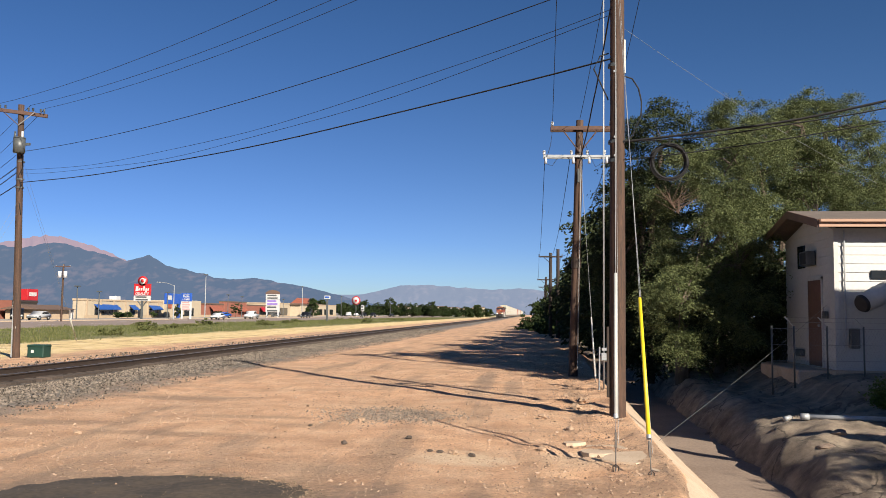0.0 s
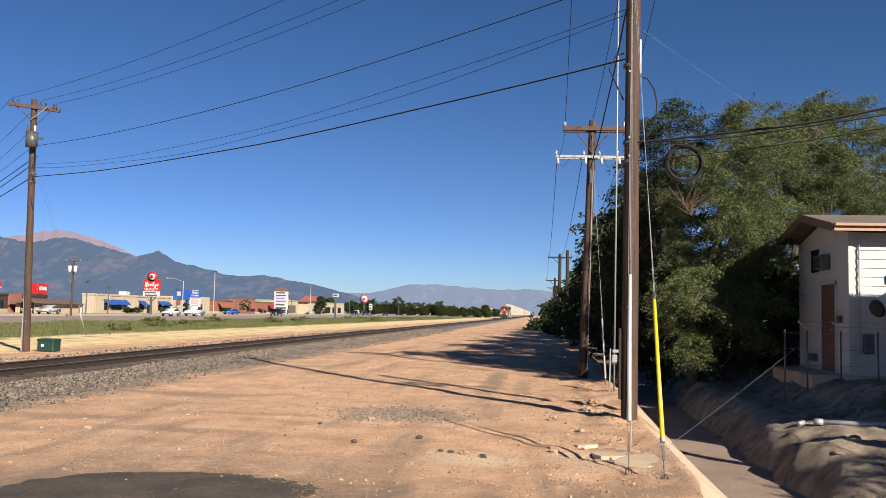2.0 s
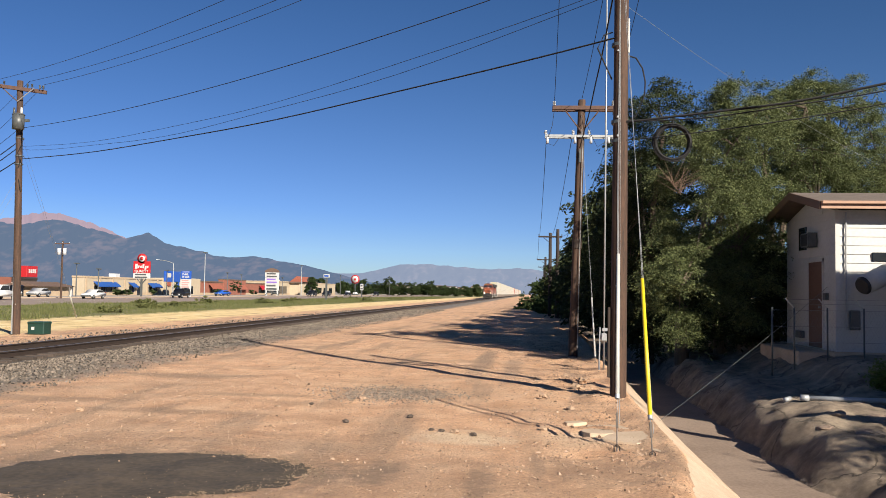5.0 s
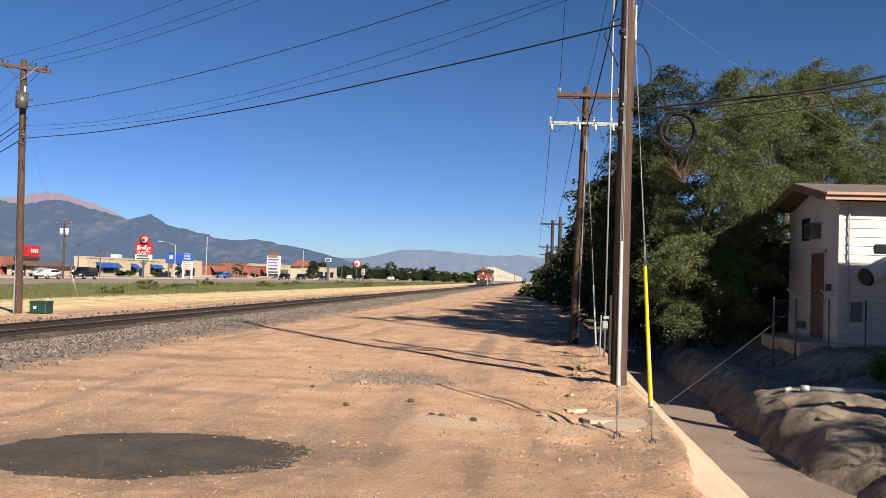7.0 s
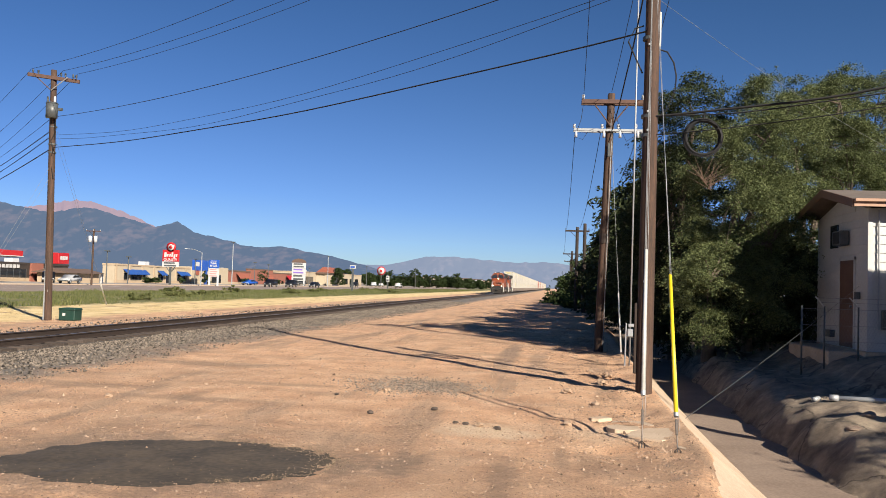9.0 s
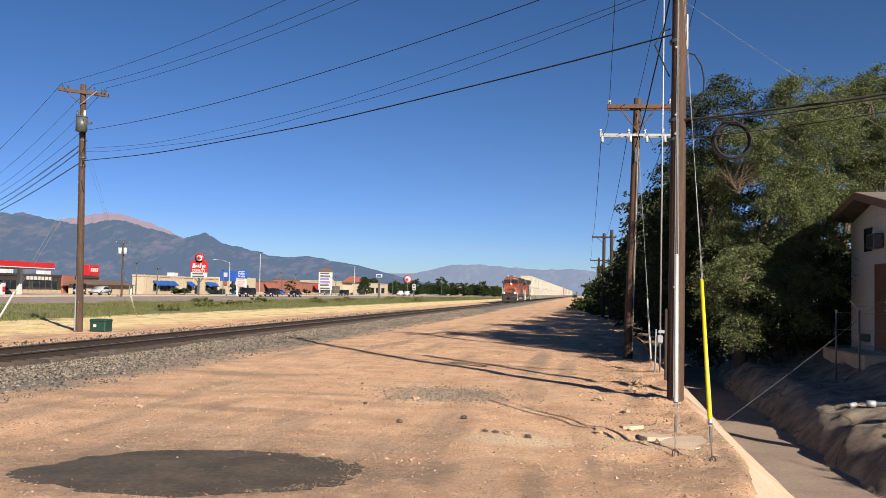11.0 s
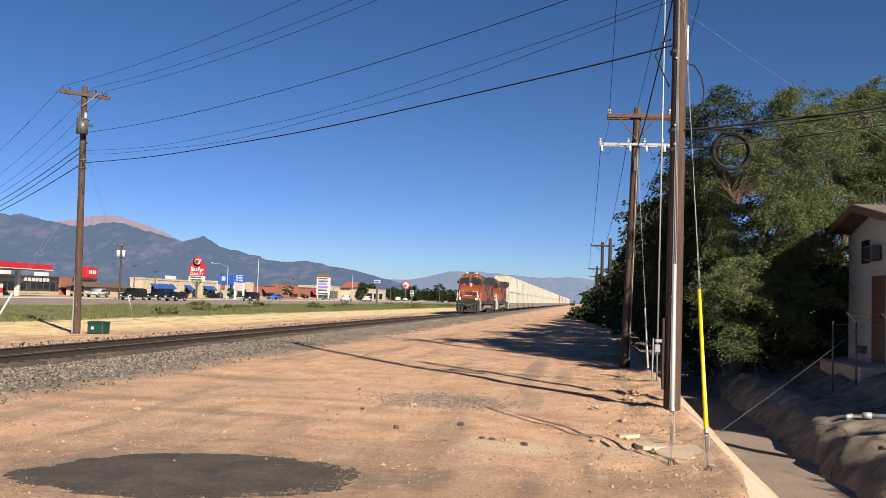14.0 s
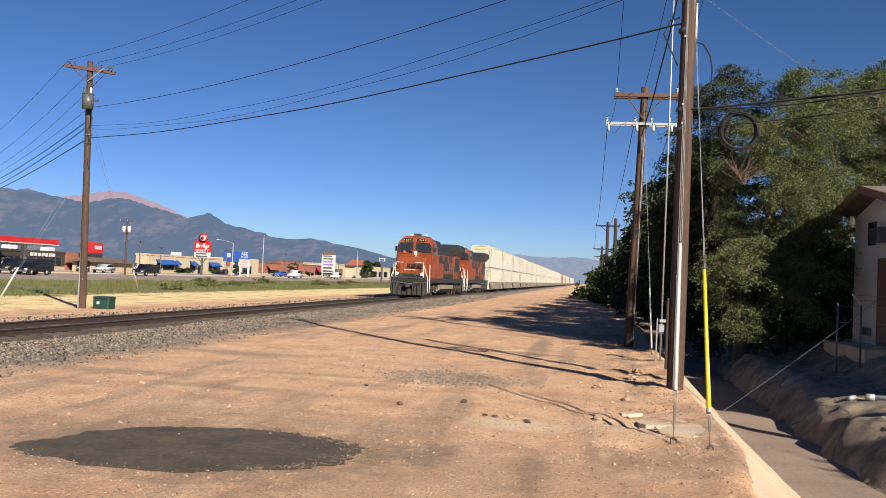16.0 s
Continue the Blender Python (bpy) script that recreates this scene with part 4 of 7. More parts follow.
def near_pole():
    t = thing("utility_pole", pose(1.68, 16.2, 0), "tall brown wooden utility pole at the ditch edge", "utility pole", "utility poles")
    shaft(t, (0.03, -0.05, 11.0), 0.152, 0.125, WOOD_POLE)
    arm(t, (-1.15, 0.05, 10.6), (1.15, 0.05, 10.6), WOOD_ARM)
    for x in (-1.05, 0.45, 1.05):
        insulator(t, (x, 0.05, 10.67))
    for z in (4.82, 5.18, 6.65, 8.2):
        part("clamp", rod((0.0, 0, z - 0.03), (0.0, 0, z + 0.03), 0.158, 0.158, 16), CERAMIC_DARK, t, "dark steel band")
    for z in (2.1, 4.9, 5.25, 6.5):
        part("bolt", rod((-0.05, -0.2, z), (-0.05, -0.1, z), 0.02, 0.02, 6), GALV, t)
    part("ground_wire", tube([(-0.05, -0.158, 0.1), (-0.04, -0.156, 4.5), (-0.01, -0.155, 9.0)], 0.008, 4), WIRE, t)
    part("conduit", tube([(0.15, -0.02, 6.5), (0.15, -0.02, 7.15)], 0.03, 8), WHITE_TUBE, t, "short white cable cover")
    part("conduit", tube([(0.15, -0.02, 8.0), (0.15, -0.02, 8.6)], 0.03, 8), WHITE_TUBE, t, "short white cable cover")
    part("cable_loop", tube([(0.15, 0, 6.45), (0.3, 0, 6.4), (0.42, 0, 6.2), (0.47, 0, 5.95), (0.46, 0, 5.7), (0.3, 0, 5.3), (0.16, 0, 5.18)], 0.014, 6), CABLE, t, "black cable loop")
    part("cable_loop", tube([(-0.14, 0, 6.9), (-0.3, 0, 6.85), (-0.42, 0, 6.6), (-0.15, 0, 6.0)], 0.014, 6), CABLE, t, "black cable loop")
    part("ground_guard", box(-0.2, -0.14, -0.05, 0.0, 0.4, 1.7, 0.01), WOOD_DARK, t, "dark wooden cover strip")


def guy(name_label, anchor, top, g0, g1, material, r, drop=0.0):
    """A guy wire with its plastic guard, anchor rod and turnbuckle."""
    a, b = Vector(anchor), Vector(top)
    t = thing("guy_wire", Matrix.Translation(a), name_label, "guy wire", "guy wires")
    d = b - a
    part("strand", tube([d * 0.03, d], 0.004, 5), WIRE, t, "thin steel strand")
    part("strand", tube([d * 0.03 + Vector((0.03, 0, 0)), d - Vector((0.0, 0, 0.5))], 0.004, 5), WIRE, t, "thin steel strand")
    g = soft(part("guard", rod(d * g0, d * g1, r, r * 0.9, 10), material, t, "long plastic guard"))
    part("guard_collar", rod(d * (g0 - 0.002), d * (g0 + 0.003), r * 1.15, r * 1.15, 10), GALV, g)
    part("anchor_rod", rod(d * -0.015, d * 0.045, 0.008, 0.008, 8), STEEL_WHEEL, t, "galvanised anchor rod")
    part("turnbuckle", box(-0.016, 0.016, -0.012, 0.012, 0, 0.2, 0.005), STEEL_WHEEL, t, m=Matrix.Translation(d * 0.025) @ d.to_track_quat("Z", "Y").to_matrix().to_4x4())
    part("anchor_eye", tube([(-0.03, 0, -0.02), (-0.035, 0, 0.05), (0, 0, 0.08), (0.035, 0, 0.05), (0.03, 0, -0.02)], 0.008, 6), STEEL_RAIL, t, "rusty anchor eye")


CERAMIC_PALE = mat("pale_fibreglass", (0.336, 0.352, 0.368), (0.24, 0.256, 0.272), 5, 0.5, bump=0.05)


def second_pole():
    t = thing("utility_pole", pose(1.40, 27.6, 0), "brown wooden utility pole with two crossarms against the trees", "utility pole", "utility poles")
    shaft(t, (0.22, -0.2, 8.15), 0.15, 0.115, WOOD_POLE)
    for y in (-0.33, -0.06):
        arm(t, (-0.72, y, 7.88), (1.32, y, 7.86), WOOD_ARM, 0.05, 0.065)
    for x in (-0.66, 0.22, 1.2):
        insulator(t, (x, -0.2, 7.94))
    part("brace", tube([(-0.3, -0.3, 7.78), (0.2, -0.32, 7.1)], 0.022, 5), WOOD_ARM, t)
    part("brace", tube([(0.75, -0.3, 7.78), (0.22, -0.32, 7.1)], 0.022, 5), WOOD_ARM, t)
    for y in (-0.33, -0.07):
        a = arm(t, (-0.95, y, 6.98), (1.3, y, 6.95), CERAMIC_PALE, 0.03, 0.04)
        tagged(a, "pale fibreglass crossarm")
    for x in (-0.92, -0.05, 0.45, 1.0, 1.25):
        insulator(t, (x, -0.2, 7.0), CERAMIC)
        soft(part("hanging_insulator", rod((x + 0.05, -0.4, 6.72), (x + 0.05, -0.4, 6.92), 0.05, 0.035, 10), CERAMIC, t))
    part("jumper", tube([(-0.66, -0.35, 7.8), (-0.72, -0.4, 7.3), (-0.9, -0.4, 6.72), (-0.66, -0.4, 6.65), (-0.5, -0.4, 6.9)], 0.008, 5), CABLE, t, "black jumper wire")
    part("jumper", tube([(0.25, -0.4, 7.7), (0.5, -0.4, 7.0), (0.7, -0.4, 6.6), (1.0, -0.4, 6.8)], 0.008, 5), CABLE, t, "black jumper wire")
    part("fuse_cutout", box(0.12, 0.2, -0.42, -0.34, 6.1, 6.55, 0.02), CERAMIC_DARK, t)
    part("conduit", rod((0.13, -0.22, 0.2), (0.24, -0.33, 6.6), 0.013, 0.013, 6), WIRE, t, "thin grey conduit")
    part("wrap", rod((0.1, -0.09, 3.4), (0.11, -0.1, 3.7), 0.16, 0.16, 14), STEEL_RAIL, t)


def far_pole(x, y, h, arm_w, dark, cans=0, arm2=False):
    t = thing("utility_pole", pose(x, y, 0), "dark far utility pole along the tree line" if dark else "grey far utility pole with pale transformers", "utility pole", "utility poles")
    shaft(t, (0, 0, h), 0.16, 0.13, WOOD_DARK if dark else WOOD_POLE)
    if arm_w:
        arm(t, (-arm_w / 2, -0.15, h - 0.35), (arm_w / 2, -0.15, h - 0.35), WOOD_DARK if dark else WOOD_ARM)
        for k in (-0.48, 0, 0.48):
            insulator(t, (k * arm_w, -0.15, h - 0.3), CERAMIC_DARK if dark else None)
        part("brace", tube([(-arm_w * 0.3, -0.15, h - 0.38), (0, -0.17, h - 0.95)], 0.025, 5), WOOD_DARK, t)
    for k in range(cans):
        soft(part("transformer", rod((-0.45 + 0.9 * k, -0.2, h - 2.1), (-0.45 + 0.9 * k, -0.2, h - 1.1), 0.27, 0.27, 12), CERAMIC if not dark else CERAMIC_DARK, t, "pale transformer can"))


def left_pole():
    t = thing("utility_pole", pose(-21.38, 34.0, -0.1), "weathered wooden utility pole with transformer beyond the tracks", "utility pole", "utility poles")
    shaft(t, (-0.1, -0.3, 10.65), 0.165, 0.12, WOOD_POLE)
    arm(t, (-1.12, -0.55, 10.42), (1.06, -0.25, 10.16), WOOD_ARM, 0.06, 0.075)
    for x, z in ((-1.0, 10.48), (-0.75, 10.46), (0.3, 10.33), (0.5, 10.31), (0.85, 10.26), (1.0, 10.24)):
        insulator(t, (x, -0.4, z), CERAMIC_DARK, 0.20, 0.05)
    for x in (-0.75, 0.65):
        part("brace", tube([(x, -0.48, 10.3), (-0.1, -0.45, 9.75)], 0.02, 5), GALV if x > 0 else WOOD_ARM, t)
    can = soft(part("transformer", rod((0.05, -0.55, 8.55), (0.05, -0.55, 9.15), 0.24, 0.24, 16), CERAMIC_DARK, t, "grey transformer can"))
    part("lid", rod((0.05, -0.55, 9.15), (0.05, -0.55, 9.2), 0.26, 0.22, 16), CERAMIC_DARK, can)
    for x in (-0.12, 0.2):
        soft(part("bushing", rod((x, -0.6, 9.15), (x, -0.6, 9.45), 0.06, 0.04, 10), CERAMIC if x > 0 else CERAMIC_DARK, can))
    part("hanger", box(-0.25, 0.4, -0.4, -0.3, 8.9, 9.0), CERAMIC_DARK, t)
    part("cable_bundle", tube([(0.02, -0.3, 8.5), (0.12, -0.32, 8.0), (-0.05, -0.34, 7.6), (0.06, -0.33, 7.2), (-0.08, -0.3, 6.8), (0.1, -0.28, 6.0)], 0.022, 5), CABLE, t, "tangled black service cables")
    part("drop_wire", tube([(0.22, -0.5, 8.6), (0.2, -0.45, 8.1), (0.1, -0.35, 7.7)], 0.014, 5), CABLE, t)
    for z in (7.1, 7.45, 8.2):
        part("clamp", rod((-0.07, -0.2, z), (-0.07, -0.2, z + 0.05), 0.17, 0.17, 12), CERAMIC_DARK, t)
    part("reflector", box(0.0, 0.05, -0.19, -0.17, 1.2, 1.3), CERAMIC, t)
    part("ground_guard", box(-0.12, -0.07, -0.2, -0.16, 0.0, 3.2), GALV, t)


def house_pole():
    t = thing("utility_pole", pose(7.5, 11.0, 0.0), "brown wooden utility pole beyond the ditch by the house", "utility pole", "utility poles")
    shaft(t, (0, 0, 10.4), 0.15, 0.10, WOOD_POLE)


near_pole()
house_pole()
second_pole()
left_pole()
far_pole(1.75, 76, 7.35, 2.1, True)
far_pole(2.25, 71, 7.3, 0, True)
far_pole(1.9, 108, 6.6, 2.2, True, 0)
far_pole(2.4, 150, 7.0, 2.2, True, 0)
far_pole(-72, 125.6, 8.9, 2.4, False, 2)
guy("steel guy wire with a long white plastic guard", (1.13, 10.84, 0), (1.66, 16.05, 10.4), 0.06, 0.24, WHITE_TUBE, 0.026)
guy("steel guy wire with a long yellow plastic guard", (1.51, 10.46, 0), (1.70, 16.05, 8.6), 0.05, 0.25, YELLOW_TUBE, 0.027)
guy("steel guy wire in a short white guard", (1.86, 24.1, 0), (1.6, 27.3, 7.7), 0.03, 0.24, WHITE_TUBE, 0.024)
guy("long guy wire with a white guard in the straw", (-28.2, 51.1, 0), (-21.4, 33.95, 8.1), 0.01, 0.17, WHITE_TUBE, 0.045)
guy("leaning guy wire with a white guard in the straw", (-24.1, 32.15, 0), (-21.45, 33.7, 6.4), 0.01, 0.24, WHITE_TUBE, 0.04)


def silver_mast():
    t = thing("steel_mast", pose(1.93, 22.3, 0), "slim galvanised steel mast with a clamp near its foot", "mast")
    soft(part("tube", rod((0, 0, -0.2), (0.03, 0, 12.0), 0.022, 0.019, 12), GALV, t))
    part("clamp", box(-0.07, 0.07, -0.06, 0.06, 0.75, 0.95, 0.02), GALV, t)
    part("clamp", box(-0.05, 0.14, -0.04, 0.04, 1.0, 1.08, 0.01), GALV, t)
    part("stake", rod((-0.12, 0, -0.2), (-0.1, 0, 1.1), 0.02, 0.02, 6), GALV, t)


silver_mast()

P1 = Vector((1.68, 16.1, 0))
for (a, b, sag, r, m_, w) in [
    ((-22.35, 33.45, 10.55), (0.55, 16.2, 10.75), 0.55, 0.0075, CABLE, 0),
    ((-21.0, 33.6, 10.5), (2.1, 16.2, 10.75), 0.55, 0.0075, CABLE, 0),
    ((-20.4, 33.7, 10.38), (2.7, 16.2, 10.75), 0.55, 0.0075, CABLE, 0),
    ((-21.3, 33.7, 8.55), (1.6, 16.1, 8.35), 0.45, 0.010, CABLE, 0),
    ((-21.3, 33.7, 7.75), (1.6, 16.1, 7.75), 0.7, 0.006, CABLE, 0.02),
    ((-21.3, 33.7, 7.65), (1.6, 16.1, 7.6), 0.8, 0.006, CABLE, -0.03),
    ((-21.35, 33.7, 7.22), (1.6, 16.1, 6.78), 0.37, 0.016, CABLE, 0.012),
    # to the next pole on the far side
    ((-22.35, 33.45, 10.55), (-62, 72, 9.4), 1.0, 0.009, CABLE, 0),
    ((-21.0, 33.6, 10.5), (-60.5, 73, 9.4), 1.0, 0.009, CABLE, 0),
    ((-20.4, 33.7, 10.38), (-59.5, 74, 9.4), 1.0, 0.009, CABLE, 0),
    ((-21.4, 33.7, 8.55), (-61, 73, 7.8), 0.8, 0.009, CABLE, 0),
    ((-21.4, 33.7, 8.0), (-61, 73, 7.3), 0.7, 0.018, CABLE, 0),
    ((-21.4, 33.7, 7.75), (-61, 73, 7.0), 0.8, 0.018, CABLE, 0),
    ((-21.4, 33.7, 7.2), (-61, 73, 6.6), 0.6, 0.021, CABLE, 0),
    # along the yard
    ((0.74, 27.3, 7.95), (0.63, 16.2, 10.75), 0.25, 0.008, CABLE, 0),
    ((1.62, 27.3, 8.2), (1.9, 16.2, 10.75), 0.25, 0.008, CABLE, 0),
    ((2.55, 27.3, 7.95), (2.7, 16.2, 10.75), 0.25, 0.008, CABLE, 0),
    ((1.55, 27.2, 6.6), (1.6, 16.1, 7.9), 0.25, 0.016, CABLE, 0.02),
    ((0.5, 27.3, 6.95), (0.75, 76, 7.1), 0.9, 0.010, CABLE, 0),
    ((1.3, 27.3, 6.9), (1.75, 76, 7.1), 0.9, 0.010, CABLE, 0),
    ((2.5, 27.3, 6.9), (2.7, 76, 7.1), 0.9, 0.010, CABLE, 0),
    ((1.6, 27.4, 5.2), (2.25, 71, 5.6), 0.6, 0.014, CABLE, 0),
    ((1.6, 27.4, 4.6), (2.25, 71, 5.2), 0.6, 0.014, CABLE, 0),
    ((0.75, 76, 7.1), (0.9, 108, 6.4), 0.5, 0.012, CABLE, 0),
    ((2.7, 76, 7.1), (2.9, 108, 6.4), 0.5, 0.012, CABLE, 0),
    # towards the house
    ((1.75, 16.1, 5.18), (9.6, 13.6, 6.35), 0.28, 0.022, CABLE, 0.012),
    ((1.75, 16.1, 5.16), (9.6, 13.6, 6.3), 0.34, 0.012, CABLE, -0.015),
    ((1.75, 16.1, 4.82), (9.6, 13.6, 5.9), 0.2, 0.010, CABLE, 0),
    ((1.75, 16.1, 7.4), (9.0, 23.0, 5.4), 0.15, 0.003, WIRE, 0),
    ((2.02, 13.4, 0.02), (6.98, 20.9, 2.2), 0.05, 0.004, CERAMIC_DARK, 0),
]:
    cable("overhead_cable", a, b, sag, r, m_, "thin dark overhead cable strung between poles" if r < 0.02 else "thick black overhead cable strung between poles", wobble=w)


def cable_coil():
    rng = random.Random(3)
    t = thing("cable_coil", pose(2.62, 16.02, 4.76), "coil of spare black cable hung on the line", "cable coil")
    for k in range(9):
        r = 0.33 + rng.uniform(-0.03, 0.03)
        dx, dz = rng.uniform(-0.02, 0.02), rng.uniform(-0.02, 0.02)
        pts = [(dx + r * math.cos(a), 0.03 * (k - 4) * 0.6, dz + r * math.sin(a)) for a in [6.2832 * i / 28 for i in range(29)]]
        part("turn", tube(pts, 0.016, 5), CABLE, t)
    part("tie_strap", tube([(0, 0, 0.3), (0.02, 0, 0.45)], 0.02), CABLE, t)


cable_coil()


def green_cabinet():
    t = thing("utility_cabinet", pose(-20.6, 34.4, -0.12), "low dark green metal utility cabinet on the ground", "utility cabinet")
    part("body", box(-0.36, 0.36, -0.3, 0.3, 0, 0.46, 0.03), GREEN_BOX, t)
    part("lid", box(-0.39, 0.39, -0.33, 0.33, 0.42, 0.54, 0.05), GREEN_BOX, t)
    part("label_plate", box(-0.18, -0.05, -0.307, -0.297, 0.2, 0.32), SIGN_WHITE, t)


green_cabinet()


# ---------------------------------------------------------------- ditch
def ditch_floor():
    """A flat bed of silty concrete that runs in under the foot of the bank."""
    us = [FOOT - 0.1, 2.7, 2.85, 3.05, 3.3, 3.55, 3.8, 4.05, 4.3]
    ys = spaced([(-14, 2, 0.8), (2, 60, 0.3)])
    vs = [(u + bend(y), y, 0.02 - DEPTH + 0.015 * noise.noise((u * 1.5, y * 0.7, 2)) + 0.006 * noise.noise((u * 6, y * 5, 4))) for y in ys for u in us]
    w = len(us)
    fs = [(j * w + i, j * w + i + 1, (j + 1) * w + i + 1, (j + 1) * w + i) for j in range(len(ys) - 1) for i in range(w - 1)]
    tagged(soft(hull("ditch_floor", vs, fs, CONCRETE_FLOOR)), "silt-covered concrete ditch floor", "ditch", kind="structure")


ditch_floor()


def ditch_slab(y0, y1):
    """One sloping slab with a thick edge, from the crest down to the ditch floor."""
    ys = spaced([(y0, y1, 0.18)])
    fr = [-0.03, -0.025, 0.0, 0.15, 0.3, 0.5, 0.7, 0.9, 0.97, 0.985]
    vs = []
    for y in ys:
        c = crest(y)
        for k, f in enumerate(fr):
            u = c + f * (FOOT - c)
            wob = 0.012 * noise.noise((y * 1.3, u * 2.0, 7))
            z = -DEPTH * max(0.0, f) + 0.018 + wob
            x = u + bend(y)
            vs.append((x, y, z if 0 < k < len(fr) - 1 else z - 0.14))
    w = len(fr)
    fs = [(j * w + i, j * w + i + 1, (j + 1) * w + i + 1, (j + 1) * w + i) for j in range(len(ys) - 1) for i in range(w - 1)]
    fs += [tuple(range(w))[::-1], tuple((len(ys) - 1) * w + i for i in range(w))]
    tagged(hull("ditch_slab", vs, fs, CONCRETE), "pale sloping concrete slab lining the ditch", "ditch lining", kind="structure")


for y0, y1 in ((-13.5, -8.0), (-7.97, -4.1), (-4.07, -0.5), (-0.47, 3.17), (3.2, 7.3), (7.33, 10.85), (10.92, 14.2), (14.23, 17.4), (17.43, 20.6), (20.63, 23.8), (23.83, 27.0), (27.03, 30.2)):
    ditch_slab(y0, y1)


def concrete_pad(x, y, sx, sy, rz, h):
    rng = random.Random(int(x * 100))
    poly = []
    for i in range(9):
        a = 6.2832 * i / 9
        k = 1 / max(abs(math.cos(a)), abs(math.sin(a))) ** 0.7
        poly.append((sx * k * math.cos(a) * rng.uniform(0.85, 1.1), sy * k * math.sin(a) * rng.uniform(0.85, 1.1)))
    bm = prism(poly, "z", -0.2, h)
    ob = part("broken_concrete", bm, CONCRETE, m=pose(x, y, 0, 0, 0, rz))
    tagged(ob, "broken pale concrete slab half buried in dirt", "concrete slab", "broken slabs")


for a in [(1.15, 12.55, 0.30, 0.24, 20, 0.03), (1.45, 11.75, 0.34, 0.52, -40, 0.035), (1.0, 12.15, 0.26, 0.2, 10, 0.03), (0.72, 12.9, 0.17, 0.10, 35, 0.04), (1.75, 11.0, 0.18, 0.3, 10, 0.015)]:
    concrete_pad(*a)


def puddle():
    """Damp dark patch in the dirt, with an uneven outline."""
    vs, fs = [], []
    n_, r_ = 120, 10
    for j in range(r_ + 1):
        for i in range(n_):
            a = 6.2832 * i / n_
            u, v = math.cos(a), math.sin(a)
            k = 1 + 0.10 * noise.noise((u * 1.4, v * 1.4, 1.5)) + 0.05 * noise.noise((u * 6, v * 6, 3)) + 0.03 * noise.noise((u * 17, v * 17, 5))
            s = j / r_ * k
            px, py = u * 1.82 * s, v * 1.13 * s
            c, sn = math.cos(radians(16)), math.sin(radians(16))
            x, y = -4.02 + px * c - py * sn, 8.52 + px * sn + py * c
            vs.append((x, y, ground_height(x, y) + 0.014 * (1 - (j / r_) ** 6) - 0.002))
    fs = [(j * n_ + i, j * n_ + (i + 1) % n_, (j + 1) * n_ + (i + 1) % n_, (j + 1) * n_ + i) for j in range(r_) for i in range(n_)]
    m = mat("wet_mud", (0.072, 0.053, 0.036), (0.028, 0.021, 0.015), 2.0, 0.9, bump=0.25, fine=16)
    tagged(soft(hull("puddle", vs, fs, m)), "shallow dark muddy puddle in the dirt", "puddle", kind="structure")


puddle()


CLOD = mat("dusty_clod", (0.368, 0.256, 0.172), (0.224, 0.152, 0.104), 9, 0.95, bump=0.4, bump_dist=0.02)


